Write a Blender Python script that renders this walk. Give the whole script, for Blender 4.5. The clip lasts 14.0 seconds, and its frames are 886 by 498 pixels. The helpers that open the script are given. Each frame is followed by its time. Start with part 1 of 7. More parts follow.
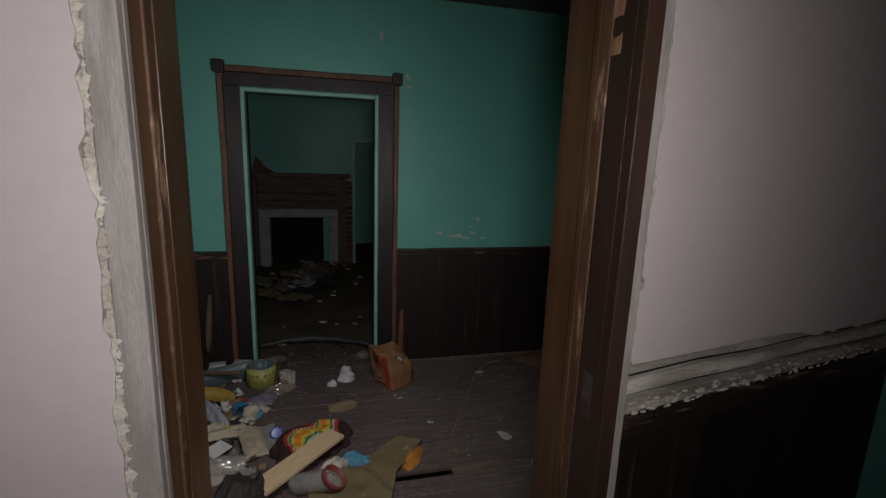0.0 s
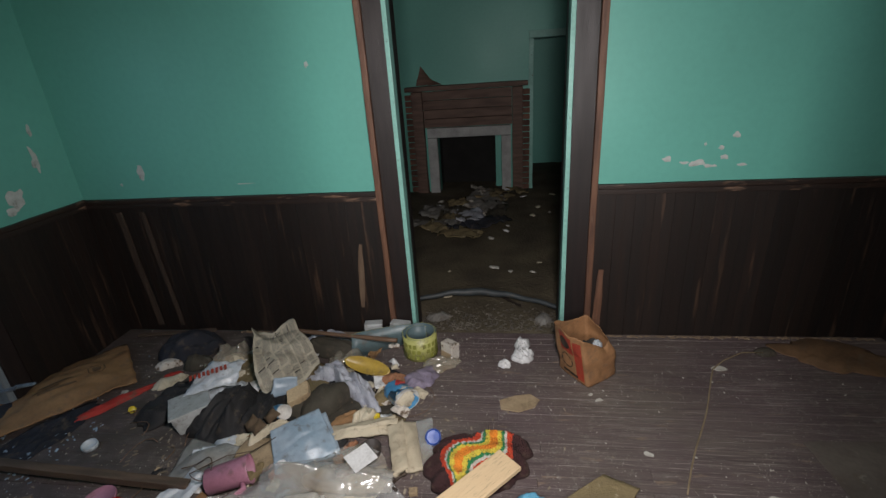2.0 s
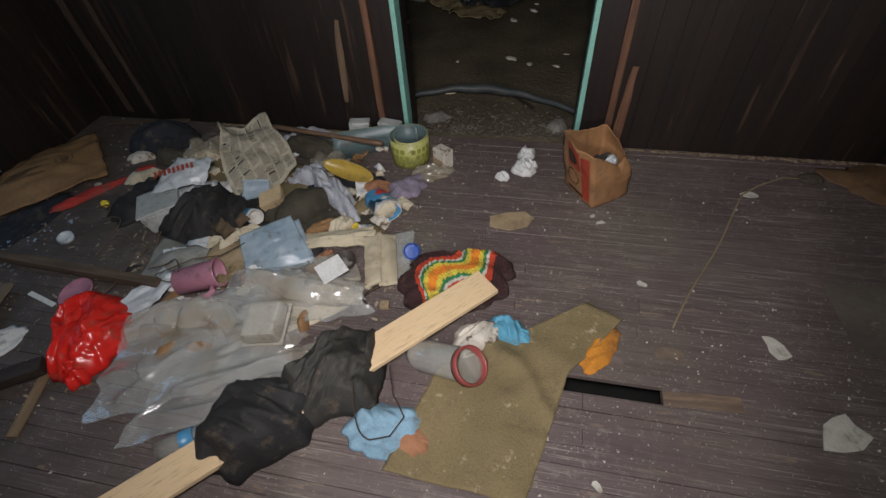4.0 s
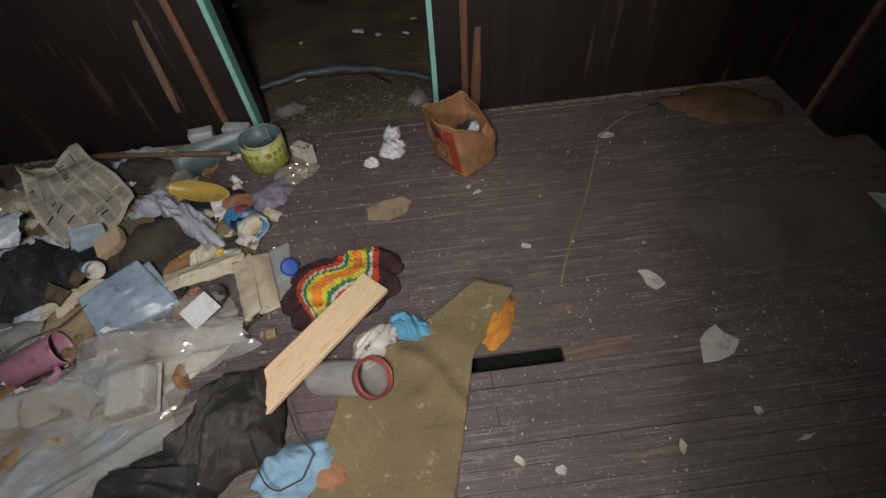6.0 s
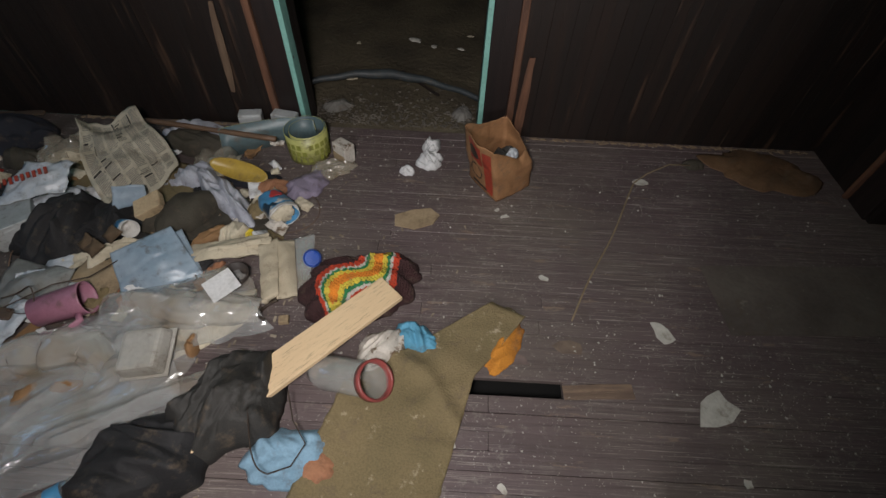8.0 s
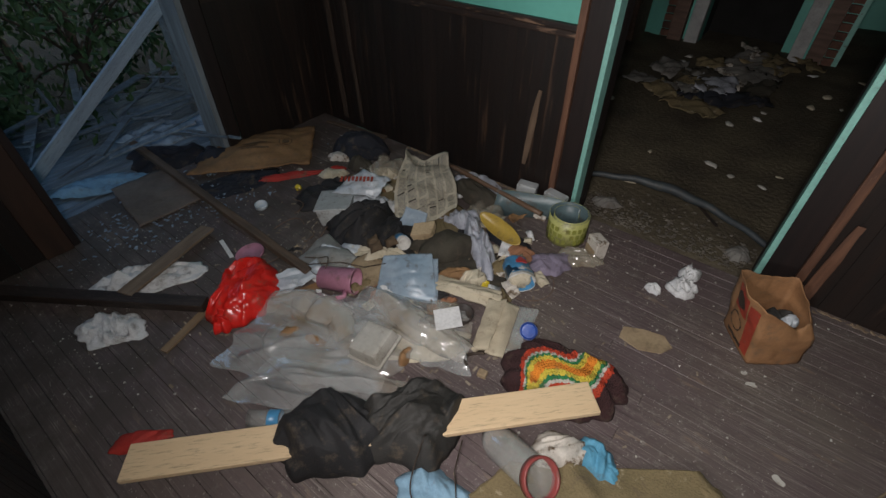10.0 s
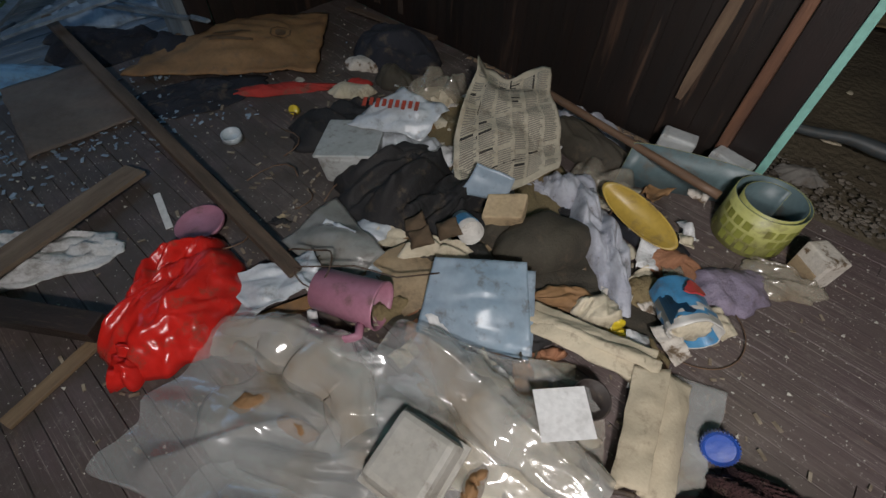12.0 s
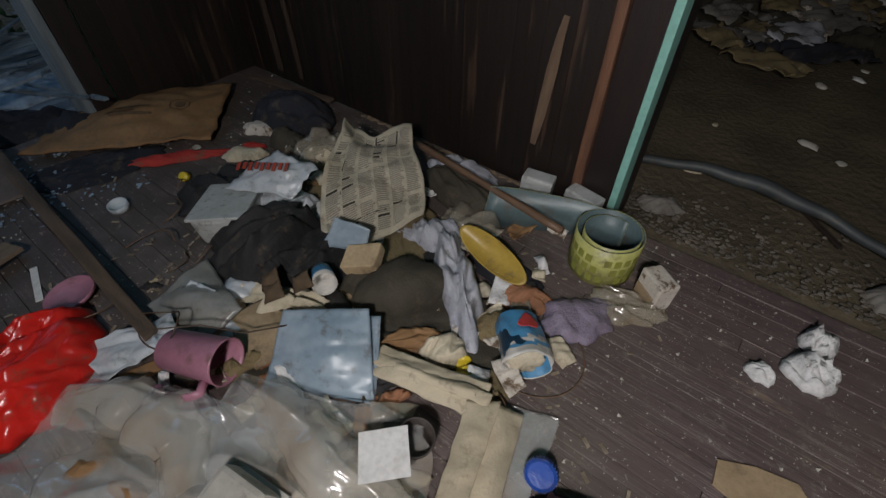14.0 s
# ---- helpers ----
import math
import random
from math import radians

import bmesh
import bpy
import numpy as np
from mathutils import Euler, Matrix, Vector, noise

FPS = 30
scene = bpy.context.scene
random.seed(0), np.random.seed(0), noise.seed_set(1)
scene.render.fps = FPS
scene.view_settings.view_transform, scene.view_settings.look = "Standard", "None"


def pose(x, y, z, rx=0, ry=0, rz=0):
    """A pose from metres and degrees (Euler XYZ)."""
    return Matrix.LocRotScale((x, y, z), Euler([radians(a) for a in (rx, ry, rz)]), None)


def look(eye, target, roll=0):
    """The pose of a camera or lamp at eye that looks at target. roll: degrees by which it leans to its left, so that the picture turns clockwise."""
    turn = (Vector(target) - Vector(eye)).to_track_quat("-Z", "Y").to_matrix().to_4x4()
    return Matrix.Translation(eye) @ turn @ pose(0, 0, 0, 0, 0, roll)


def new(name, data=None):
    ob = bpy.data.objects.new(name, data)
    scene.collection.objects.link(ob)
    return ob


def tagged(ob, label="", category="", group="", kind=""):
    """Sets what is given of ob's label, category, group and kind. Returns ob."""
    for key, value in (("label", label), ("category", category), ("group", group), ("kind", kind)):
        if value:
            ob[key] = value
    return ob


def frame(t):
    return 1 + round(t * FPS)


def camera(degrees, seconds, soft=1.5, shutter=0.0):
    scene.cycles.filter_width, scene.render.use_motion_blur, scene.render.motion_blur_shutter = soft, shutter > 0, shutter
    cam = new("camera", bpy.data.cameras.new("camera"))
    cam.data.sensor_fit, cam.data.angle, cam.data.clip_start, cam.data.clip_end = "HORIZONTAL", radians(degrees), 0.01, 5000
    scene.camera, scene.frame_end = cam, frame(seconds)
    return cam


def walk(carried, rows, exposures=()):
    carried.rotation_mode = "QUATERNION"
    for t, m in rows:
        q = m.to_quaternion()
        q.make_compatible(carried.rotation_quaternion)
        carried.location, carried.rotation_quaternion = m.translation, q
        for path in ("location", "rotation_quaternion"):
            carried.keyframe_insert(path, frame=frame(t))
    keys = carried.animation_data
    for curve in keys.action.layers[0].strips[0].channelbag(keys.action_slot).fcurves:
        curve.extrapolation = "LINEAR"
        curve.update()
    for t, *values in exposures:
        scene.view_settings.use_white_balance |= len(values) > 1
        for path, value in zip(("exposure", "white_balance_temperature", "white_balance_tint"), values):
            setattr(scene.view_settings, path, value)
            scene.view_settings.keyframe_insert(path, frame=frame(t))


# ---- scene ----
cam = camera(88.4, 14.0)
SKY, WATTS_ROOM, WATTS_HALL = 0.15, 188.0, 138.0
EXPOSURES = [(0.0, -2.15), (0.5, -1.85), (1.0, -1.1), (1.5, -0.45), (2.5, -0.32), (5.5, -0.62), (6.5, -0.46), (8.0, -0.62), (9.0, -0.8), (11.5, -0.36), (13.0, -0.56), (14.0, -0.66)]
PATH = [
    (0, (0.546, -0.454, 1.646), (1.027, 1.446, 1.248), 2.0),
    (0.3, (0.623, -0.373, 1.632), (1.155, 1.520, 1.266), 0.5),
    (0.5, (0.648, -0.262, 1.635), (1.062, 1.670, 1.315), 0.1),
    (0.8, (0.690, -0.125, 1.640), (0.977, 1.836, 1.371), 0.4),
    (1, (0.644, 0.057, 1.716), (0.765, 2.017, 1.335), 0.7),
    (1.5, (0.615, 0.323, 1.594), (0.444, 2.267, 1.157), -0.9),
    (2, (0.555, 0.541, 1.573), (0.286, 2.376, 0.824), -3.9),
    (2.5, (0.569, 0.653, 1.526), (0.127, 2.345, 0.554), -4.6),
    (3, (0.679, 0.801, 1.495), (0.172, 2.351, 0.335), -4.9),
    (3.2, (0.694, 0.822, 1.46), (0.233, 2.312, 0.208), -3.9),
    (5.3, (0.636, 0.942, 1.407), (0.48, 2.234, -0.112), -6.9),
    (5.5, (0.672, 0.965, 1.419), (0.581, 2.283, -0.083), -5.2),
    (6, (0.777, 0.996, 1.412), (0.824, 2.235, -0.157), -5.3),
    (6.5, (0.87, 0.97, 1.409), (0.993, 2.224, -0.144), -6.4),
    (7, (0.851, 0.981, 1.417), (1.01, 2.187, -0.171), -3.7),
    (7.5, (0.821, 0.982, 1.453), (0.807, 2.288, -0.062), -1.9),
    (8, (0.756, 0.996, 1.456), (0.738, 2.27, -0.086), 2.4),
    (8.5, (0.658, 1.003, 1.482), (0.369, 2.291, -0.02), 0.5),
    (9, (0.653, 0.966, 1.51), (0.092, 2.352, 0.181), 7.1),
    (9.2, (0.677, 0.944, 1.521), (0.039, 2.274, 0.17), 5.4),
    (11.3, (0.455, 1.059, 1.387), (-0.659, 2.1, 0.093), -1.2),
    (11.5, (0.219, 1.19, 1.303), (-0.698, 2.282, -0.1), 1.5),
    (12, (-0.029, 1.481, 0.988), (-0.848, 2.455, -0.554), 3.1),
    (12.5, (0.0, 1.524, 0.984), (-0.755, 2.549, -0.558), 3.8),
    (13, (0.097, 1.61, 0.998), (-0.471, 2.699, -0.58), 7.5),
    (13.5, (0.171, 1.627, 1.035), (-0.61, 2.732, -0.438), 4.0),
    (14, (0.268, 1.688, 1.057), (-0.594, 2.803, -0.361), 0.5),
]
walk(cam, [(t, look(eye, target, roll)) for t, eye, target, roll in PATH], EXPOSURES)

# ---------------------------------------------------------------- light
world = bpy.data.worlds.new("dusk_sky")
scene.world = world
world.use_nodes = True
sky = world.node_tree.nodes.new("ShaderNodeTexSky")
sky.sky_type, sky.sun_disc = "NISHITA", False
sky.sun_elevation, sky.sun_rotation = radians(24), radians(20)
world.node_tree.links.new(sky.outputs[0], world.node_tree.nodes["Background"].inputs[0])
world.node_tree.nodes["Background"].inputs[1].default_value = SKY

sun = new("sun", bpy.data.lights.new("sun", "SUN"))
sun.data.energy, sun.data.angle, sun.data.color = 1.3, radians(20), (1.0, 0.95, 0.88)
sun.matrix_world = look((0, 0, 30), (-3.0, -9.0, 24.0))


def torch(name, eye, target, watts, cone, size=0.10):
    """A fixed lamp that stands in for the carried torch, where it spends its time."""
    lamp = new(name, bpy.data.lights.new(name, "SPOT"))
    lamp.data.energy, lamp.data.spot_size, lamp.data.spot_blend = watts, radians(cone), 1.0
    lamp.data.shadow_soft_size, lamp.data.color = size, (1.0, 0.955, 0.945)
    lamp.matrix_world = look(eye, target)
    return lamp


daylight = new("door_daylight", bpy.data.lights.new("door_daylight", "AREA"))
daylight.data.shape, daylight.data.size, daylight.data.size_y = "RECTANGLE", 0.9, 0.45
daylight.data.energy, daylight.data.color = 3.0, (0.30, 0.60, 1.0)
daylight.matrix_world = look((-2.14, 1.70, 1.78), (-1.35, 1.75, 0.0))
# two still lamps, added in place of the one torch carried along
torch("torch_stand_in_room", (0.64, 0.84, 1.64), (0.10, 2.60, 0.44), WATTS_ROOM, 158)
torch("torch_stand_in_hall", (0.64, -0.50, 1.68), (0.40, 2.6, 1.20), WATTS_HALL, 160)


# ---------------------------------------------------------------- materials
GRIME = [0.0]


def mat(name, c, c2=None, rough=0.7, scale=5.0, fine=70.0, bump=0.25, stretch=(1, 1, 1), metal=0.0, alpha=1.0,
        stain=None, stain_scale=3.0, stain_at=0.6, spread=0.0, trans=0.0, depth=0.004, grain=0.28):
    m = bpy.data.materials.new(name)
    m.use_nodes = True
    n, l = m.node_tree.nodes, m.node_tree.links
    p = n["Principled BSDF"]
    co = n.new("ShaderNodeTexCoord")
    mp = n.new("ShaderNodeMapping")
    mp.inputs["Scale"].default_value = stretch
    if spread:
        info = n.new("ShaderNodeObjectInfo")
        mul = n.new("ShaderNodeMath")
        mul.operation = "MULTIPLY"
        mul.inputs[1].default_value = 37.0
        l.new(info.outputs["Random"], mul.inputs[0])
        l.new(mul.outputs[0], mp.inputs["Location"])
    l.new(co.outputs["Object"], mp.inputs["Vector"])
    big = n.new("ShaderNodeTexNoise")
    big.inputs["Scale"].default_value, big.inputs["Detail"].default_value = scale, 6
    sm = n.new("ShaderNodeTexNoise")
    sm.inputs["Scale"].default_value, sm.inputs["Detail"].default_value = fine, 4
    l.new(mp.outputs[0], big.inputs["Vector"])
    l.new(mp.outputs[0], sm.inputs["Vector"])
    ramp = n.new("ShaderNodeValToRGB")
    ramp.color_ramp.elements[0].position, ramp.color_ramp.elements[1].position = 0.35, 0.68
    ramp.color_ramp.elements[0].color = (*c, 1)
    ramp.color_ramp.elements[1].color = (*(c2 or [v * 0.72 for v in c]), 1)
    l.new(big.outputs["Fac"], ramp.inputs[0])
    mix = n.new("ShaderNodeMix")
    mix.data_type, mix.blend_type = "RGBA", "MULTIPLY"
    mix.inputs["Factor"].default_value = grain
    fr = n.new("ShaderNodeValToRGB")
    fr.color_ramp.elements[0].position, fr.color_ramp.elements[1].position = 0.3, 0.62
    fr.color_ramp.elements[0].color, fr.color_ramp.elements[1].color = (0.45, 0.45, 0.45, 1), (1, 1, 1, 1)
    l.new(sm.outputs["Fac"], fr.inputs[0])
    l.new(ramp.outputs[0], mix.inputs["A"])
    l.new(fr.outputs[0], mix.inputs["B"])
    col = mix.outputs["Result"]
    if spread:
        hsv = n.new("ShaderNodeHueSaturation")
        vr = n.new("ShaderNodeMapRange")
        vr.inputs["To Min"].default_value, vr.inputs["To Max"].default_value = 1 - spread, 1 + spread
        l.new(info.outputs["Random"], vr.inputs["Value"])
        l.new(vr.outputs[0], hsv.inputs["Value"])
        l.new(col, hsv.inputs["Color"])
        col = hsv.outputs[0]
    if stain:
        st = n.new("ShaderNodeTexNoise")
        st.inputs["Scale"].default_value, st.inputs["Detail"].default_value = stain_scale, 8
        st.inputs["Roughness"].default_value = 0.65
        l.new(mp.outputs[0], st.inputs["Vector"])
        sr = n.new("ShaderNodeValToRGB")
        sr.color_ramp.elements[0].position, sr.color_ramp.elements[1].position = stain_at, stain_at + 0.08
        l.new(st.outputs["Fac"], sr.inputs[0])
        m2 = n.new("ShaderNodeMix")
        m2.data_type = "RGBA"
        m2.inputs["B"].default_value = (*stain, 1)
        l.new(sr.outputs[0], m2.inputs["Factor"])
        l.new(col, m2.inputs["A"])
        col = m2.outputs["Result"]
    if GRIME[0]:
        # specks and smears of brown dirt
        gn = n.new("ShaderNodeTexNoise")
        gn.inputs["Scale"].default_value, gn.inputs["Detail"].default_value = 17.0, 10
        gn.inputs["Roughness"].default_value = 0.72
        l.new(mp.outputs[0], gn.inputs["Vector"])
        gr = n.new("ShaderNodeMapRange")
        gr.inputs["From Min"].default_value, gr.inputs["From Max"].default_value = 0.54, 0.66
        gr.inputs["To Max"].default_value = GRIME[0]
        l.new(gn.outputs["Fac"], gr.inputs["Value"])
        m3 = n.new("ShaderNodeMix")
        m3.data_type = "RGBA"
        m3.inputs["B"].default_value = (0.105, 0.078, 0.052, 1)
        l.new(gr.outputs[0], m3.inputs["Factor"])
        l.new(col, m3.inputs["A"])
        col = m3.outputs["Result"]
    l.new(col, p.inputs["Base Color"])
    rr = n.new("ShaderNodeMapRange")
    rr.inputs["To Min"].default_value, rr.inputs["To Max"].default_value = max(rough - 0.12, 0.03), min(rough + 0.12, 1)
    l.new(big.outputs["Fac"], rr.inputs["Value"])
    l.new(rr.outputs[0], p.inputs["Roughness"])
    bp = n.new("ShaderNodeBump")
    bp.inputs["Strength"].default_value, bp.inputs["Distance"].default_value = bump, depth
    l.new(sm.outputs["Fac"], bp.inputs["Height"])
    l.new(bp.outputs[0], p.inputs["Normal"])
    p.inputs["Metallic"].default_value = metal
    p.inputs["Alpha"].default_value = alpha
    p.inputs["Transmission Weight"].default_value = trans
    return m


TEAL = mat("teal_wall_paint", (0.135, 0.43, 0.355), (0.115, 0.37, 0.305), 0.5, 1.1, 30, 0.10, stain=(0.105, 0.32, 0.265), stain_scale=1.0, stain_at=0.62, grain=0.10)
TEAL_TRIM = mat("teal_trim_paint", (0.25, 0.52, 0.45), (0.2, 0.43, 0.37), 0.5, 6, 60, 0.3, stain=(0.12, 0.1, 0.08), stain_scale=22, stain_at=0.63)
PINK = mat("pink_wall_plaster", (0.58, 0.505, 0.51), (0.53, 0.455, 0.46), 0.7, 1.1, 40, 0.10, grain=0.08)
PLASTER = mat("broken_plaster", (0.62, 0.58, 0.52), (0.42, 0.38, 0.33), 0.9, 12, 60, 0.9, depth=0.01)
LATH = mat("grey_lath_wood", (0.60, 0.56, 0.50), (0.26, 0.22, 0.18), 0.85, 5, 60, 0.8, (1, 6, 6), spread=0.2, stain=(0.12, 0.09, 0.07), stain_scale=4, stain_at=0.62, grain=0.6)
GREY_EDGE = mat("grey_worn_paint", (0.40, 0.37, 0.35), (0.28, 0.25, 0.23), 0.7, 6, 60, 0.4, (6, 6, 1), stain=(0.16, 0.12, 0.1), stain_scale=9, stain_at=0.64)
JAMB = mat("brown_varnished_wood", (0.165, 0.078, 0.034), (0.10, 0.045, 0.021), 0.33, 3, 40, 0.25, (7, 7, 0.8), stain=(0.30, 0.22, 0.16), stain_scale=9, stain_at=0.72)
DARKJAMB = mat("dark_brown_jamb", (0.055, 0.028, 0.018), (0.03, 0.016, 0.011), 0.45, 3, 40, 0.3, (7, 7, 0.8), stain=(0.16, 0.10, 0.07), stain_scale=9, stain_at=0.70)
CHIPPED = mat("chipped_stop_wood", (0.15, 0.075, 0.042), (0.09, 0.045, 0.026), 0.55, 4, 50, 0.5, (8, 8, 1.5), stain=(0.42, 0.27, 0.17), stain_scale=5, stain_at=0.56)
RAWWOOD = mat("split_raw_wood", (0.40, 0.24, 0.14), (0.22, 0.11, 0.06), 0.8, 6, 60, 0.7, (8, 8, 1))
WAIN = mat("dark_stained_boards", (0.0155, 0.0085, 0.006), (0.0075, 0.0045, 0.0032), 0.55, 3, 50, 0.35, (9, 9, 0.6), spread=0.3, stain=(0.052, 0.029, 0.018), stain_scale=2.2, stain_at=0.60, grain=0.5)
CASING = mat("dark_casing_wood", (0.019, 0.012, 0.011), (0.010, 0.0065, 0.006), 0.5, 4, 50, 0.35, (8, 8, 0.8), stain=(0.06, 0.035, 0.026), stain_scale=5, stain_at=0.7)
EDGEWOOD = mat("brown_casing_edge", (0.165, 0.078, 0.044), (0.075, 0.034, 0.021), 0.6, 5, 50, 0.5, (8, 8, 0.8), stain=(0.30, 0.21, 0.15), stain_scale=7, stain_at=0.66)


def board_mat():
    """Worn purple-brown paint on boards: long scratches, pale wear, dust spots and dark grain, each board a little different."""
    m = bpy.data.materials.new("worn_floor_boards")
    m.use_nodes = True
    n, l = m.node_tree.nodes, m.node_tree.links
    p = n["Principled BSDF"]
    geo, info, off = n.new("ShaderNodeNewGeometry"), n.new("ShaderNodeObjectInfo"), n.new("ShaderNodeVectorMath")
    off.operation = "SCALE"
    off.inputs["Scale"].default_value = 23.0
    col = n.new("ShaderNodeCombineXYZ")
    l.new(info.outputs["Random"], col.inputs[0])
    l.new(info.outputs["Random"], col.inputs[2])
    l.new(col.outputs[0], off.inputs[0])
    moved = n.new("ShaderNodeVectorMath")
    l.new(geo.outputs["Position"], moved.inputs[0])
    l.new(off.outputs[0], moved.inputs[1])

    def tex(vec, stretch, scale, detail, rough=0.6):
        mp, t = n.new("ShaderNodeMapping"), n.new("ShaderNodeTexNoise")
        mp.inputs["Scale"].default_value = stretch
        t.inputs["Scale"].default_value, t.inputs["Detail"].default_value, t.inputs["Roughness"].default_value = scale, detail, rough
        l.new(vec, mp.inputs[0])
        l.new(mp.outputs[0], t.inputs["Vector"])
        return t.outputs["Fac"]

    def span(value, a, b, top=1.0):
        r = n.new("ShaderNodeMapRange")
        r.inputs["From Min"].default_value, r.inputs["From Max"].default_value, r.inputs["To Max"].default_value = a, b, top
        l.new(value, r.inputs["Value"])
        return r.outputs[0]

    def over(under, colour, fac):
        x = n.new("ShaderNodeMix")
        x.data_type = "RGBA"
        x.inputs["B"].default_value = (*colour, 1)
        l.new(fac, x.inputs["Factor"])
        if isinstance(under, tuple):
            x.inputs["A"].default_value = (*under, 1)
        else:
            l.new(under, x.inputs["A"])
        return x.outputs["Result"]

    def both(a, b):
        x = n.new("ShaderNodeMath")
        x.operation = "MULTIPLY"
        l.new(a, x.inputs[0])
        l.new(b, x.inputs[1])
        return x.outputs[0]

    place = geo.outputs["Position"]
    tone = n.new("ShaderNodeMapRange")
    tone.inputs["To Max"].default_value = 0.35
    l.new(info.outputs["Random"], tone.inputs["Value"])
    c = over((0.108, 0.078, 0.078), (0.062, 0.044, 0.044), tone.outputs[0])
    c = over(c, (0.135, 0.112, 0.092), span(tex(place, (1, 1, 1), 1.3, 4), 0.42, 0.68, 0.75))
    grain = tex(moved.outputs[0], (1.2, 34, 1), 3.0, 6, 0.7)
    c = over(c, (0.040, 0.028, 0.028), span(grain, 0.50, 0.72, 0.75))
    worn = span(tex(place, (1, 1, 1), 2.2, 5), 0.36, 0.58)
    scratch = span(tex(moved.outputs[0], (0.9, 60, 1), 4.0, 5, 0.75), 0.555, 0.64, 0.9)
    c = over(c, (0.31, 0.27, 0.245), both(scratch, worn))
    bare = span(tex(moved.outputs[0], (2.0, 9, 1), 2.2, 8, 0.7), 0.60, 0.66, 0.7)
    c = over(c, (0.215, 0.155, 0.115), bare)
    dust = both(span(tex(place, (1, 1, 1), 26, 8, 0.8), 0.54, 0.66, 0.7), span(tex(place, (1, 1, 1), 1.7, 3), 0.36, 0.56))
    c = over(c, (0.24, 0.215, 0.19), dust)
    speck = both(span(tex(place, (1, 1, 1), 105, 3, 0.6), 0.655, 0.69, 0.9), span(tex(place, (1, 1, 1), 3.1, 3), 0.36, 0.54))
    c = over(c, (0.42, 0.40, 0.37), speck)
    dirt = span(tex(place, (1, 1, 1), 5.0, 9, 0.7), 0.60, 0.74, 0.6)
    c = over(c, (0.060, 0.044, 0.034), dirt)
    xyz = n.new("ShaderNodeSeparateXYZ")
    l.new(place, xyz.inputs[0])
    c = over(c, (0.066, 0.053, 0.045), both(span(xyz.outputs[0], 0.0, -0.9, 0.95), span(tex(place, (1, 1, 1), 7.0, 9, 0.7), 0.36, 0.56)))
    l.new(c, p.inputs["Base Color"])
    gloss = n.new("ShaderNodeMapRange")
    gloss.inputs["To Min"].default_value, gloss.inputs["To Max"].default_value = 0.42, 0.75
    l.new(tex(place, (1, 1, 1), 6, 5), gloss.inputs["Value"])
    l.new(gloss.outputs[0], p.inputs["Roughness"])
    bump = n.new("ShaderNodeBump")
    bump.inputs["Strength"].default_value, bump.inputs["Distance"].default_value = 0.55, 0.003
    l.new(grain, bump.inputs["Height"])
    l.new(bump.outputs[0], p.inputs["Normal"])
    return m


BOARD = board_mat()
# near black: the shade in hollows is put into this colour
SHADE_BLACK = mat("hollow_shade_black", (0.003, 0.0026, 0.0022), None, 0.9)
DIRT = mat("dirt_covered_floor", (0.115, 0.093, 0.058), (0.058, 0.045, 0.029), 0.8, 3, 38, 0.9, stain=(0.22, 0.205, 0.175), stain_scale=11, stain_at=0.66, depth=0.012)
CEIL = mat("stained_ceiling", (0.10, 0.095, 0.09), (0.055, 0.05, 0.05), 0.9, 2)
BRICK = mat("sooty_brick", (0.16, 0.075, 0.05), (0.08, 0.04, 0.03), 0.85, 8, 60, 0.6, spread=0.3)
MANTEL = mat("old_mantel_wood", (0.15, 0.085, 0.06), (0.08, 0.045, 0.032), 0.65, 4, 50, 0.4, (1, 6, 6))
MANTEL_WHITE = mat("chalky_white_surround", (0.42, 0.42, 0.41), (0.3, 0.3, 0.29), 0.7, 8, 60, 0.3)
SOOT = mat("soot", (0.012, 0.011, 0.01), None, 0.95)


# ---------------------------------------------------------------- mesh helpers
def mesh_of(bm, name, *mats):
    me = bpy.data.meshes.new(name)
    bm.normal_update()
    bm.to_mesh(me)
    bm.free()
    for m in mats:
        me.materials.append(m)
    return me


def smooth(ob, on=True):
    for p in ob.data.polygons:
        p.use_smooth = on
    return ob


def part(name, bm, material, parent, label="", soft=False):
    mats = material if isinstance(material, (list, tuple)) else (material,)
    ob = new(name, mesh_of(bm, name, *mats))
    ob.parent = parent
    if label:
        ob["label"] = label
    if soft:
        smooth(ob)
    return ob


def thing(name, label, category, group="", kind="", at=None):
    ob = new(name)
    if at is not None:
        ob.matrix_world = at
    return tagged(ob, label, category, group, kind)


def solo(name, bm, material, label, category, group="", kind="", soft=False, at=None):
    mats = material if isinstance(material, (list, tuple)) else (material,)
    ob = new(name, mesh_of(bm, name, *mats))
    if at is not None:
        ob.matrix_world = at
    if soft:
        smooth(ob)
    return tagged(ob, label, category, group, kind)


def solid(ob, t, offset=0.0):
    md = ob.modifiers.new("thickness", "SOLIDIFY")
    md.thickness, md.offset = t, offset
    return ob


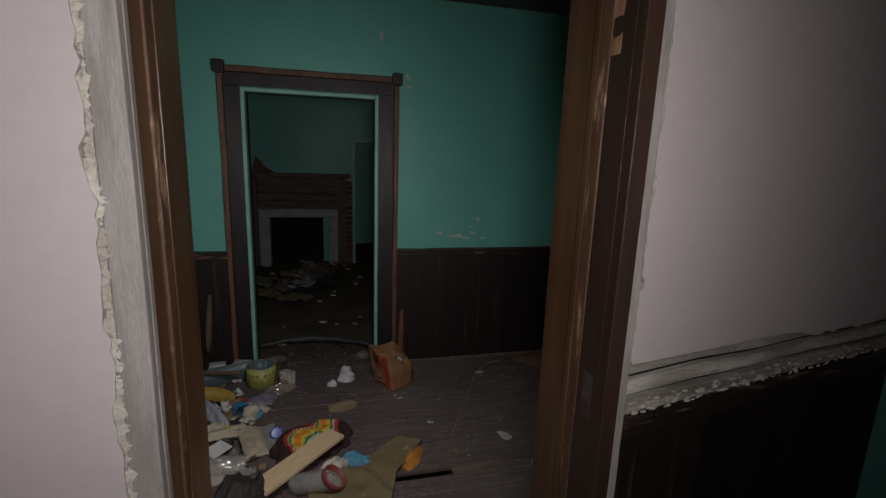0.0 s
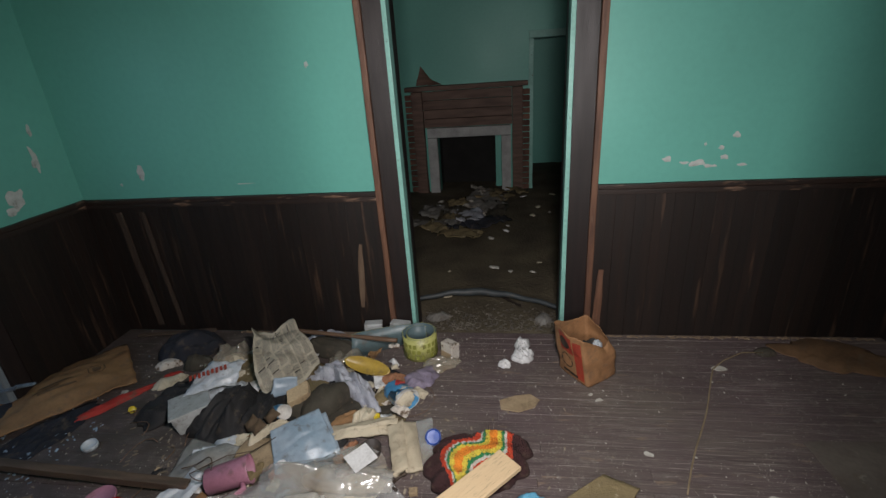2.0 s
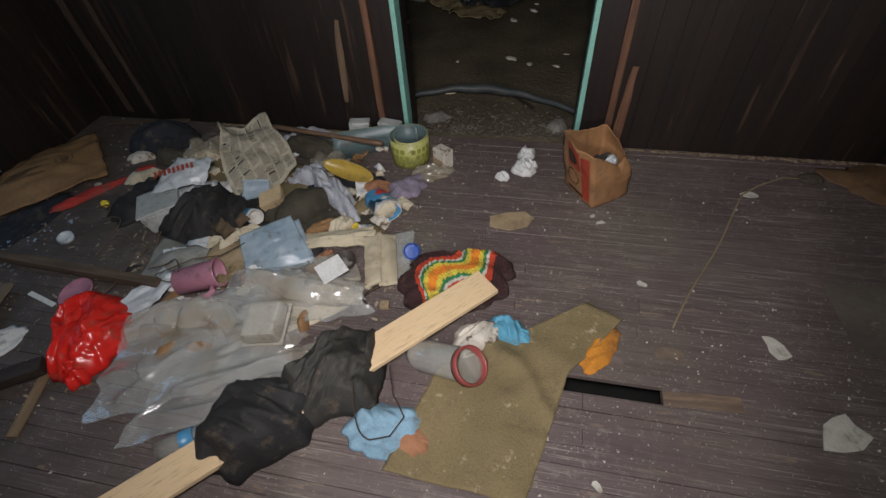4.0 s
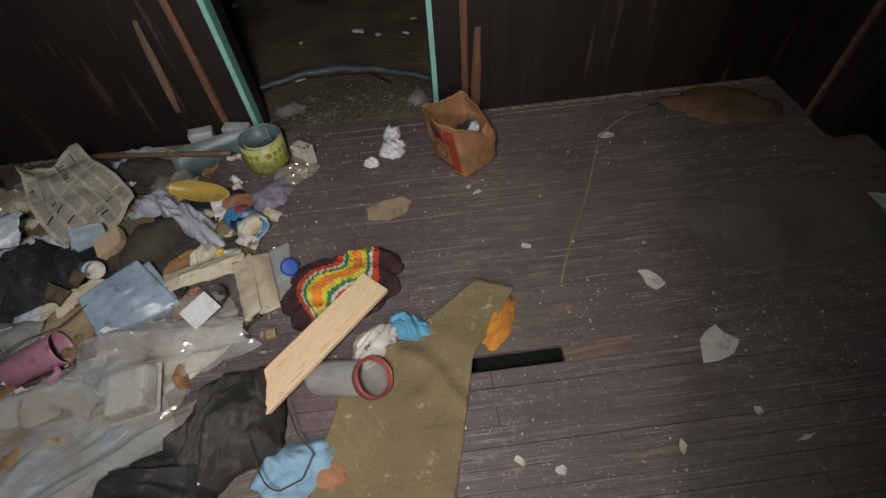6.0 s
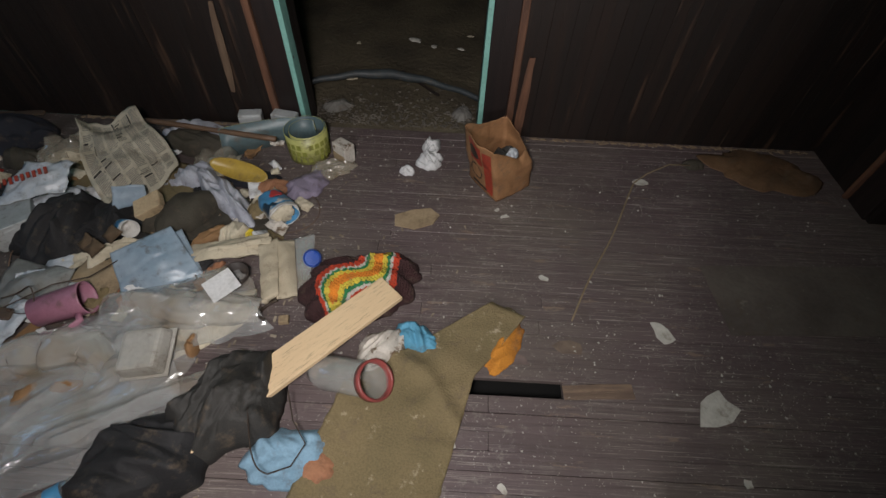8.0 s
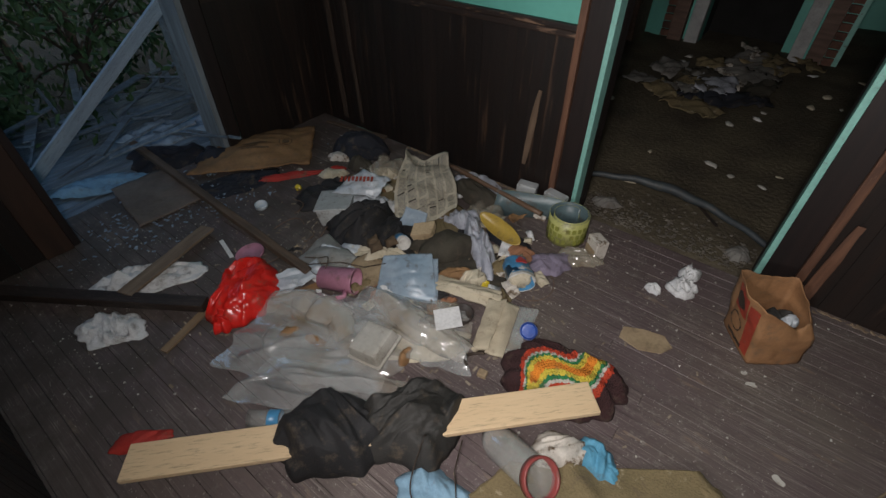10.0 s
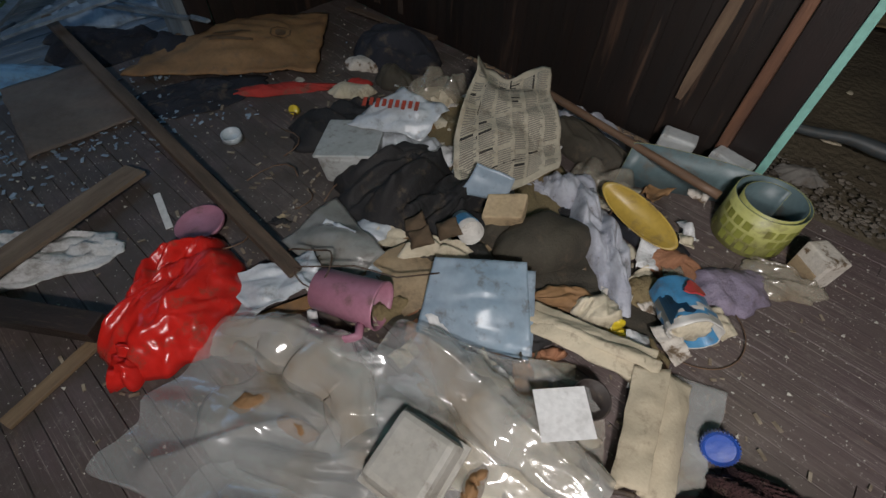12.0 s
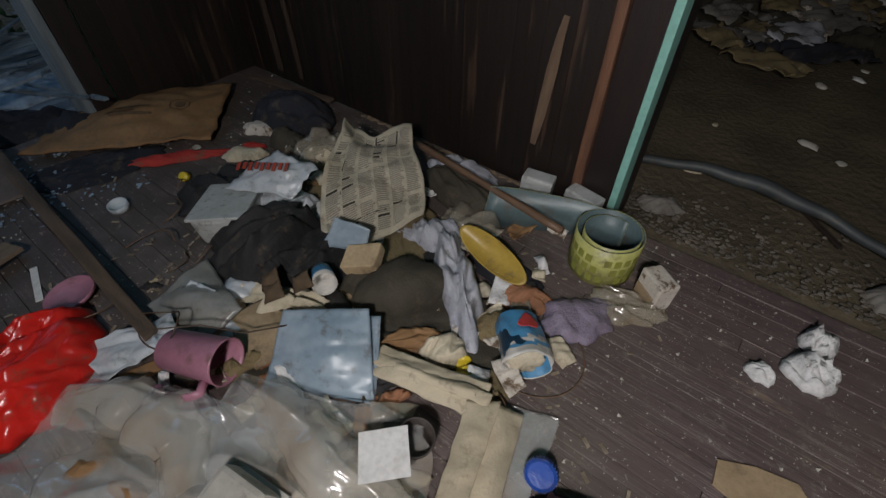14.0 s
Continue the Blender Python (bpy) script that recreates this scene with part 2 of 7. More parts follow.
def add_box(bm, x0, y0, z0, x1, y1, z1, bevel=0.0, m=None, index=0):
    g = bmesh.ops.create_cube(bm, size=1.0)
    vs = g["verts"]
    for v in vs:
        v.co = Vector((x0 + (v.co.x + 0.5) * (x1 - x0), y0 + (v.co.y + 0.5) * (y1 - y0), z0 + (v.co.z + 0.5) * (z1 - z0)))
    fs = {f for v in vs for f in v.link_faces}
    if bevel:
        es = list({e for v in vs for e in v.link_edges})
        r = bmesh.ops.bevel(bm, geom=es, offset=bevel, segments=2, affect="EDGES", profile=0.6)
        fs = set(r["faces"]) | {f for f in fs if f.is_valid}
        vs = list({v for f in fs for v in f.verts})
    for f in fs:
        if f.is_valid:
            f.material_index = index
    if m is not None:
        bmesh.ops.transform(bm, matrix=m, verts=vs)
    return vs


def boxes(*bs, bevel=0.0):
    bm = bmesh.new()
    for b in bs:
        add_box(bm, *b, bevel=bevel)
    return bm


def rough_up(bm, amp, freq, cut=0.0):
    """Splinters and dents: cuts long edges and shakes the points."""
    if cut:
        for _ in range(3):
            long_edges = [e for e in bm.edges if e.calc_length() > cut]
            if long_edges:
                bmesh.ops.subdivide_edges(bm, edges=long_edges, cuts=1, use_grid_fill=True)
    for v in bm.verts:
        v.co += noise.noise_vector(v.co * freq) * amp
    return bm


def ridge(p):
    return 1.0 - abs(noise.noise(p)) * 2.0


def crease(p):
    """Sharp valleys between facets, as in crumpled paper or film."""
    d, _ = noise.voronoi(p)
    return min(1.0, (d[1] - d[0]) * 1.5)


def heap_mesh(rx, ry, h, seed, fold=0.4, freq=5.0, power=0.7, rings=20, segs=64, lobes=0.25, lift=0.0, crisp=0.3):
    """A crumpled heap: a dome of folds with an uneven outline that comes down to what it lies on."""
    bm = bmesh.new()
    off = Vector((seed * 7.31, seed * 3.17, seed * 1.73))
    grid = []
    for i in range(rings + 1):
        r = i / rings
        row = []
        for k in range(segs):
            a = 2 * math.pi * k / segs
            d = Vector((math.cos(a), math.sin(a), 0))
            out = 1 + lobes * noise.noise(d * 1.6 + off) + lobes * 0.5 * noise.noise(d * 4.2 + off * 2)
            x, y = rx * r * out * d.x, ry * r * out * d.y
            base = max(0.0, 1 - r * r) ** power
            xr, yr = x * math.cos(seed * 1.9) + y * math.sin(seed * 1.9), y * math.cos(seed * 1.9) - x * math.sin(seed * 1.9)
            q = Vector((xr * freq * 0.6, yr * freq * 1.7, 0)) + off
            q += noise.noise_vector(q * 0.8) * 0.7
            f = ridge(q) * 0.55 + ridge(q * 2.1) * 0.25 + noise.noise(q * 5.0) * 0.10 + crisp * (crease(q * 1.5) - 0.45) * 1.3 + crisp * 0.35 * (crease(q * 4.0) - 0.4)
            z = h * (base * (1 - fold) + fold * f * min(1.0, (1 - r) * 3.2 + 0.12))
            z = max(z, 0.002) + lift
            w = noise.noise_vector(q * 1.2 + Vector((9, 2, 4))) * min(rx, ry) * 0.15 * min(1.0, 3 * r)
            row.append(bm.verts.new((x + w.x, y + w.y, z)))
            if i == 0:
                break
        grid.append(row)
    for k in range(segs):
        bm.faces.new((grid[0][0], grid[1][k], grid[1][(k + 1) % segs]))
    for i in range(1, rings):
        for k in range(segs):
            k2 = (k + 1) % segs
            bm.faces.new((grid[i][k], grid[i + 1][k], grid[i + 1][k2], grid[i][k2]))
    low = [bm.verts.new((v.co.x * 0.97, v.co.y * 0.97, lift)) for v in grid[-1]]
    for k in range(segs):
        k2 = (k + 1) % segs
        bm.faces.new((grid[-1][k], low[k], low[k2], grid[-1][k2]))
    bm.faces.new(list(reversed(low)))
    return bm


def heap(name, label, category, x, y, rx, ry, turn, h, material, seed, z=0.0, group="", **kw):
    return solo(name, heap_mesh(rx, ry, h, seed, **kw), material, label, category, group, soft=True, at=pose(x, y, z, 0, 0, turn))


def sheet_mesh(a, b, c, d, nu, nv, amp, freq, seed, bulge=0.0, ragged=0.0, crisp=0.5):
    """A crumpled sheet between four corners, a b along one side, d c along the other."""
    a, b, c, d = map(Vector, (a, b, c, d))
    off = Vector((seed * 5.3, seed * 2.9, seed * 1.1))
    nrm = (b - a).cross(d - a).normalized()
    side, up = (b - a).normalized(), (d - a).normalized()
    bm = bmesh.new()
    rows = []
    for j in range(nv + 1):
        v = j / nv
        row = []
        for i in range(nu + 1):
            u = i / nu
            p = (a * (1 - u) + b * u) * (1 - v) + (d * (1 - u) + c * u) * v
            q = p * freq + off
            q2 = Vector((q.x * 0.7 + q.y * 0.5, (q.y * 0.9 - q.x * 0.8) * 1.7, q.z)) + noise.noise_vector(q * 0.6) * 0.5
            h = ((ridge(q) * 0.6 + ridge(q * 2.2) * 0.3 + noise.noise(q * 4.6) * 0.2) * (1 - crisp) + crisp * ((crease(q2 * 0.8) - 0.4) * 1.5 + (crease(q2 * 2.2) - 0.4) * 0.5)) * amp
            h += bulge * math.sin(math.pi * u) * math.sin(math.pi * v)
            edge = 1.0 if i in (0, nu) or j in (0, nv) else 0.25
            w = noise.noise_vector(p * 18 + off)
            p = p + nrm * h + (side * w.x + up * w.y) * ragged * edge
            row.append(bm.verts.new(p))
        rows.append(row)
    for j in range(nv):
        for i in range(nu):
            bm.faces.new((rows[j][i], rows[j][i + 1], rows[j + 1][i + 1], rows[j + 1][i]))
    return bm


def sheet(name, label, category, corners, material, amp=0.012, freq=9, seed=1, t=0.0015, n=(26, 20), bulge=0.0, ragged=0.006, group=""):
    low = min(c[2] for c in corners)
    base = Vector((sum(c[0] for c in corners) / 4, sum(c[1] for c in corners) / 4, low))
    bm = sheet_mesh(*[Vector(c) - base for c in corners], n[0], n[1], amp, freq, seed, bulge, ragged)
    floor_at = min(v.co.z for v in bm.verts)
    for v in bm.verts:
        v.co.z -= floor_at
    ob = solo(name, bm, material, label, category, group, soft=True, at=Matrix.Translation(base + Vector((0, 0, 0.001 + t / 2))))
    return solid(ob, t)


def tube_mesh(points, radius, segs=10, closed=True):
    bm = bmesh.new()
    pts = [Vector(p) for p in points]
    rings = []
    for i, p in enumerate(pts):
        t = (pts[min(i + 1, len(pts) - 1)] - pts[max(i - 1, 0)]).normalized()
        s = t.cross(Vector((0, 0, 1)))
        s = (s if s.length > 0.05 else t.cross(Vector((1, 0, 0)))).normalized()
        u = s.cross(t)
        r = radius(i / (len(pts) - 1)) if callable(radius) else radius
        rings.append([bm.verts.new(p + (s * math.cos(2 * math.pi * k / segs) + u * math.sin(2 * math.pi * k / segs)) * r) for k in range(segs)])
    for i in range(len(rings) - 1):
        for k in range(segs):
            k2 = (k + 1) % segs
            bm.faces.new((rings[i][k], rings[i][k2], rings[i + 1][k2], rings[i + 1][k]))
    if closed:
        bm.faces.new(list(reversed(rings[0])))
        bm.faces.new(rings[-1])
    return bm


def lathe(profile, segs=32, ends=True):
    """Turned shape: (radius, height) pairs from the inside bottom to the outside bottom or the other way."""
    bm = bmesh.new()
    rings = [[bm.verts.new((r * math.cos(2 * math.pi * k / segs), r * math.sin(2 * math.pi * k / segs), z)) for k in range(segs)] for r, z in profile]
    for i in range(len(rings) - 1):
        for k in range(segs):
            k2 = (k + 1) % segs
            bm.faces.new((rings[i][k], rings[i][k2], rings[i + 1][k2], rings[i + 1][k]))
    if ends:
        bm.faces.new(list(reversed(rings[0])))
        bm.faces.new(rings[-1])
    return bm


def bar(name, label, category, a, b, w, h, material, up=(0, 0, 1), bevel=0.002, wobble=0.0, seed=0, group=""):
    """A straight piece of timber from a to b, w wide and h thick, lying with its underside's middle on the line."""
    a, b = Vector(a), Vector(b)
    d = b - a
    ln = d.length
    x = d.normalized()
    s = Vector(up).cross(x).normalized()
    u = x.cross(s)
    m = Matrix((x, s, u)).transposed().to_4x4()
    m.translation = a
    bm = bmesh.new()
    add_box(bm, 0, -w / 2, 0, ln, w / 2, h, bevel=bevel)
    if wobble:
        rough_up(bm, wobble, 9 + seed, 0.12)
    return solo(name, bm, material, label, category, group, at=m)


# ---------------------------------------------------------------- the plan
NORTH, SOUTH, HALL, WEST, EAST, TOP = 3.0, 0.63, 0.35, -2.05, 2.65, 2.74
DOOR0, DOOR1, DOOR_TOP = 0.0, 0.875, 2.03
SD0, SD1, SD_TOP = 0.25, 1.125, 2.25
HALL_TURN = 10.0
WD0, WD1, WD_TOP = 1.18, 2.20, 2.05
WNEAR = -1.88
BACK = 6.60


def wall(name, bs, material, label):
    return solo(name, boxes(*bs), material, label, "wall", kind="structure")


wall("wall_north", [(WEST - 0.15, NORTH, -0.3, DOOR0 - 0.03, NORTH + 0.14, TOP), (DOOR1 + 0.03, NORTH, -0.3, EAST + 0.15, NORTH + 0.14, TOP),
                    (DOOR0 - 0.03, NORTH, DOOR_TOP + 0.03, DOOR1 + 0.03, NORTH + 0.14, TOP)], TEAL, "teal painted plaster wall, scuffed and flaking")
wall("wall_west", [(WEST - 0.15, SOUTH, -0.3, WNEAR, WD0, TOP), (WEST - 0.15, WD1, -0.3, WEST, NORTH, TOP), (WEST - 0.15, WD0, WD_TOP, WEST, WD1, TOP)], TEAL, "teal plaster wall with open outside doorway")
wall("wall_east", [(EAST, 2.52, -0.3, EAST + 0.15, NORTH, TOP), (EAST, SOUTH, -0.3, EAST + 0.15, 1.60, TOP), (EAST, 1.60, 2.05, EAST + 0.15, 2.52, TOP)], TEAL, "teal plaster wall with a dark doorway")
wall("wall_south", [(WEST - 0.15, HALL + 0.02, -0.3, SD0 - 0.05, SOUTH, TOP), (SD1 + 0.05, SOUTH - 0.05, -0.3, EAST + 0.6, SOUTH, TOP), (SD0 - 0.05, HALL + 0.02, SD_TOP + 0.05, SD1 + 0.05, SOUTH, TOP)], TEAL, "plaster wall between hallway and room")
tilted = wall("wall_hall_front", [(0.052, 0.02, -0.3, 2.1, 0.20, TOP)], PINK, "pink hallway wall beside the doorway")
tilted.matrix_world = pose(SD1, HALL, 0, 0, 0, HALL_TURN)
wall("wall_hall_left", [(-1.35, -2.2, -0.3, -1.2, HALL, TOP)], PINK, "pink plaster hallway wall")
wall("wall_hall_right", [(3.1, -2.2, -0.3, 3.25, HALL, TOP)], PINK, "pink plaster hallway wall")
wall("wall_hall_back", [(-1.2, -2.2, -0.3, 3.1, -2.05, TOP)], PINK, "pink plaster hallway wall")
# side room walls take the dark casing colour to paint the doorway's shade
wall("wall_closet", [(EAST + 0.15, 1.45, -0.3, 4.3, 1.60, TOP), (EAST + 0.15, 2.52, -0.3, 4.3, 2.67, TOP), (4.3, 1.45, -0.3, 4.45, 2.67, TOP)], CASING, "side room wall coloured dark for the shade beyond the doorway")
wall("wall_back", [(-2.6, BACK, -0.3, -0.30, BACK + 0.15, TOP), (0.53, BACK, -0.3, 0.90, BACK + 0.15, TOP), (1.72, BACK, -0.3, 3.2, BACK + 0.15, TOP),
                   (-0.30, BACK, 0.71, 0.53, BACK + 0.15, TOP), (0.90, BACK, 1.80, 1.72, BACK + 0.15, TOP)], TEAL, "teal wall behind the fireplace")
wall("wall_back_left", [(-2.75, NORTH + 0.14, -0.3, -2.6, BACK + 0.15, TOP)], TEAL, "teal wall of the far room")
wall("wall_back_right", [(3.2, NORTH + 0.14, -0.3, 3.35, BACK + 0.15, TOP)], TEAL, "teal wall of the far room")
wall("wall_far_room", [(0.6, 8.2, -0.3, 2.2, 8.35, TOP), (0.45, BACK + 0.15, -0.3, 0.6, 8.35, TOP), (2.2, BACK + 0.15, -0.3, 2.35, 8.35, TOP)], TEAL, "dim wall beyond the far doorway")
solo("ceiling", boxes((WEST - 0.15, -2.2, TOP, 4.45, NORTH + 0.07, TOP + 0.12), (-2.75, NORTH + 0.07, TOP, 4.45, 8.35, TOP + 0.12)), CEIL, "dark stained plaster ceiling", "ceiling", kind="structure")

# floors: a sheet painted near black as the shade under the boards, the dirt of the far room, the hallway
solo("floor_under", boxes((WEST - 0.15, -2.2, -0.32, 4.45, NORTH + 0.10, -0.22)), SHADE_BLACK, "near-black sheet painted as the shade under the floor boards", "floor", kind="structure")
bm = bmesh.new()
for i in range(61):
    for j in range(61):
        x, y = -2.6 + 5.8 * i / 60, NORTH + 0.02 + (8.2 - NORTH) * j / 60
        z = -0.035 + 0.016 * noise.noise((x * 3, y * 3, 0)) + 0.010 * noise.noise((x * 11, y * 11, 3))
        bm.verts.new((x, y, z))
bm.verts.ensure_lookup_table()
for i in range(60):
    for j in range(60):
        k = i * 61 + j
        bm.faces.new((bm.verts[k], bm.verts[k + 61], bm.verts[k + 62], bm.verts[k + 1]))
far_floor = solo("floor_far_room", bm, DIRT, "bare dirt-covered floor of the far room", "floor", kind="structure", soft=True)
solid(far_floor, 0.05, -1)


def plank_mesh(length, width, seed):
    rnd = random.Random(seed)
    bm = bmesh.new()
    add_box(bm, -length / 2, -width / 2, -0.022, length / 2, width / 2, 0.0, bevel=0.0016)
    for v in bm.verts:
        v.co.z += 0.0012 * rnd.uniform(-1, 1)
    return mesh_of(bm, "plank", BOARD)


floor_boards = thing("floor_boards", "worn dark purple-brown floor boards, dusty and scratched", "floor", kind="structure")
PW, GAP = 0.0575, 0.0010
plank_data = {}
rnd = random.Random(5)


def lay(x0, x1, y, tilt=0.0, drop=0.0):
    ln = max(0.1, round((x1 - x0) / 0.1) * 0.1)
    key = (ln, rnd.randrange(3))
    if key not in plank_data:
        plank_data[key] = plank_mesh(ln, PW, len(plank_data))
    ob = new("plank", plank_data[key])
    ob.parent = floor_boards
    ob.matrix_local = Matrix.Translation(((x0 + x1) / 2, y, drop)) @ Matrix.Diagonal(((x1 - x0) / ln, 1, 1, 1))


y = HALL - 0.02
row = 0
while y < NORTH + 0.02:
    xs = [WEST - 0.10]
    while xs[-1] < EAST + 0.1:
        xs.append(xs[-1] + rnd.choice((1.8, 2.4, 3.0, 3.6)) * rnd.uniform(0.8, 1.1))
    xs[-1] = EAST + 0.15
    for x0, x1 in zip(xs, xs[1:]):
        if abs(y - 1.592) <= (PW + GAP) / 2:
            continue
        lay(x0 + 0.0005, x1 - 0.0005, y, drop=rnd.uniform(-0.0014, 0.0008))
    if abs(y - 1.592) <= (PW + GAP) / 2:
        lay(WEST - 0.1, 0.80, y)
        lay(1.165, EAST + 0.15, y, drop=-0.004)
        SLOT_Y = y
    y += PW + GAP
    row += 1
lay(-1.2, 3.1, HALL - 0.02 - 1.5 * (PW + GAP))
y = HALL - 0.02 - (PW + GAP)
while y > -2.1:
    lay(-1.2, 3.1, y)
    y -= PW + GAP


# wainscot of upright boards with a cap rail
def wain_board(h):
    bm = bmesh.new()
    add_box(bm, -0.0487, -0.011, 0, 0.0487, 0.0, h, bevel=0.0015)
    add_box(bm, -0.003, -0.0124, 0, 0.003, -0.011, h, bevel=0.0006)
    return mesh_of(bm, "board", WAIN)


CAPRAIL = mat("chipped_cap_rail", (0.030, 0.017, 0.012), (0.014, 0.008, 0.006), 0.55, 4, 50, 0.4, (1, 6, 6), stain=(0.19, 0.115, 0.075), stain_scale=5, stain_at=0.57)


def wainscot(name, start, direction, length, height, label, cap=CAPRAIL):
    """Boards in a row from start; they face to the right of the direction."""
    d = Vector((*direction, 0)).normalized()
    turn = math.degrees(math.atan2(d.y, d.x))
    th = thing(name, label, "wainscot", kind="structure", at=pose(start[0], start[1], 0, 0, 0, turn))
    n = int(length / 0.098)
    me = wain_board(height)
    for i in range(n):
        ob = new("board", me)
        ob.parent = th
        ob.matrix_local = Matrix.Translation((length * (i + 0.5) / n, rnd.uniform(-0.0015, 0.0), 0)) @ Matrix.Diagonal((length / n / 0.098, 1, 1, 1))
    bm = bmesh.new()
    add_box(bm, 0, -0.030, height, length, -0.001, height + 0.028, bevel=0.006)
    add_box(bm, 0, -0.022, height - 0.03, length, -0.012, height - 0.002, bevel=0.004)
    rough_up(bm, 0.004, 6, 0.15)
    part("cap_rail", bm, cap, th, "chipped cap rail")
    return th


WH = 0.905
wainscot("wainscot_north_left", (WEST + 0.001, NORTH), (1, 0), DOOR0 - 0.164 - WEST - 0.002, WH, "dark stained vertical board wainscot with streaks")
wainscot("wainscot_north_right", (DOOR1 + 0.174, NORTH), (1, 0), EAST - DOOR1 - 0.175, WH, "dark stained vertical board wainscot")
wainscot("wainscot_west", (WEST, WD1 + 0.10), (0, 1), NORTH - WD1 - 0.112, WH, "dark wainscot boards beside the outside doorway")
wainscot("wainscot_west_near", (WNEAR, SOUTH + 0.02), (0, 1), WD0 - 0.14 - SOUTH, WH, "dark wainscot boards beside the outside doorway")
wainscot("wainscot_south", (SD0 - 0.103, SOUTH), (-1, 0), SD0 - 0.103 - WNEAR - 0.016, WH, "dark stained wainscot boards beside the hall doorway")
wainscot("wainscot_east", (EAST, NORTH - 0.014), (0, -1), NORTH - 2.64 - 0.014, WH, "dark stained wainscot boards")
wainscot("wainscot_hall_right", (SD1 + 0.062, HALL + 0.031), (math.cos(radians(HALL_TURN)), math.sin(radians(HALL_TURN))), 2.0, 1.045, "dark wainscot boards under broken plaster")


# doorway to the far room: dark casing, brown outer edge, teal stop
def casing(name, label, x0, x1, ztop):
    th = thing(name, label, "door frame", kind="structure")
    for sx, inner, outer in ((-1, x0, x0 - 0.162), (1, x1, x1 + 0.172)):
        lo, hi = sorted((inner + sx * 0.025, outer - sx * 0.035))
        part("casing_board", rough_up(boxes((lo, NORTH - 0.022, 0, hi, NORTH - 0.001, ztop + 0.03), bevel=0.003), 0.002, 5, 0.2), CASING, th)
        lo, hi = sorted((outer - sx * 0.034, outer))
        part("casing_edge", rough_up(boxes((lo, NORTH - 0.040, 0, hi, NORTH - 0.001, ztop + 0.10), bevel=0.005), 0.004, 8, 0.1), EDGEWOOD, th, "worn brown edge moulding")
        lo, hi = sorted((inner, inner + sx * 0.024))
        part("teal_stop", rough_up(boxes((lo, NORTH - 0.030, -0.02, hi, NORTH + 0.05, ztop + 0.024), bevel=0.003), 0.002, 7, 0.15), TEAL_TRIM, th, "teal painted door stop")
        lo, hi = sorted((inner + sx * 0.003, inner + sx * 0.028))
        part("jamb", boxes((lo, NORTH + 0.051, -0.05, hi, NORTH + 0.16, ztop + 0.02)), CASING, th)
        lo, hi = sorted((outer - sx * 0.05, outer + sx * 0.022))
        part("corner_block", rough_up(boxes((lo, NORTH - 0.055, ztop + 0.105, hi, NORTH - 0.001, ztop + 0.185), bevel=0.006), 0.003, 9), CASING, th)
    part("head_stop", boxes((x0 + 0.001, NORTH - 0.030, ztop, x1 - 0.001, NORTH + 0.05, ztop + 0.024), bevel=0.003), TEAL_TRIM, th, "teal painted door stop")
    part("head_casing", rough_up(boxes((x0 - 0.126, NORTH - 0.024, ztop + 0.033, x1 + 0.136, NORTH - 0.001, ztop + 0.118), bevel=0.003), 0.002, 5, 0.2), CASING, th)
    part("head_moulding", rough_up(boxes((x0 - 0.110, NORTH - 0.042, ztop + 0.12, x1 + 0.120, NORTH - 0.001, ztop + 0.158), bevel=0.008), 0.003, 8, 0.12), EDGEWOOD, th, "chipped brown head moulding")
    part("head_jamb", boxes((x0, NORTH + 0.051, ztop + 0.004, x1, NORTH + 0.16, ztop + 0.03)), CASING, th)
    return th


casing("door_frame_far_room", "dark wooden door frame with teal painted stops", DOOR0, DOOR1, DOOR_TOP)

# doorway from the hallway: brown jambs, grey bare edges, broken plaster and laths
th = thing("door_frame_hall", "brown varnished door frame stripped of its casing", "door frame", kind="structure")
for sx, x, in ((-1, SD0), (1, SD1)):
    lo, hi = sorted((x, x + sx * 0.03))
    part("jamb", rough_up(boxes((lo, HALL + 0.0205, 0, hi, SOUTH + 0.02, SD_TOP), bevel=0.003), 0.0015, 6, 0.12), JAMB, th)
    if sx > 0:
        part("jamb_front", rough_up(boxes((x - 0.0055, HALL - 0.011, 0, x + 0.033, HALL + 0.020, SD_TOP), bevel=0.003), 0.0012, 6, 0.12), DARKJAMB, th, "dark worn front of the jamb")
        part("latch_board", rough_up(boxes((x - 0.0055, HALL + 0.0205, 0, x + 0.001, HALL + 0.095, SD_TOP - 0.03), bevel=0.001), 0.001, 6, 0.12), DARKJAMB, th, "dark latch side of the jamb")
    lo, hi = sorted((x - sx * 0.007, x + sx * 0.002))
    part("door_stop", rough_up(boxes((lo, HALL + 0.10, 0, hi, HALL + 0.14, SD_TOP - 0.03), bevel=0.004), 0.004, 14, 0.05), CHIPPED, th, "splintered door stop")
    part("stop_board", boxes((lo, HALL + 0.141, 0, hi, HALL + 0.165, SD_TOP - 0.03), bevel=0.003), JAMB, th)
    lo, hi = sorted((x + sx * (0.034 if sx > 0 else -0.004), x + sx * (0.058 if sx > 0 else 0.044)))
    part("bare_edge", rough_up(boxes((lo, HALL - 0.004, 0, hi, HALL + 0.019, SD_TOP), bevel=0.003), 0.003, 7, 0.1), GREY_EDGE, th, "grey worn edge where the casing was torn off")
    lo, hi = sorted((x + sx * 0.001, x + sx * 0.10))
    part("room_casing", rough_up(boxes((lo, SOUTH + 0.001, 0, hi, SOUTH + 0.024, SD_TOP + 0.1), bevel=0.004), 0.002, 6, 0.15), CASING, th)
part("head_jamb", boxes((SD0, HALL - 0.01, SD_TOP, SD1, SOUTH + 0.02, SD_TOP + 0.03)), JAMB, th)
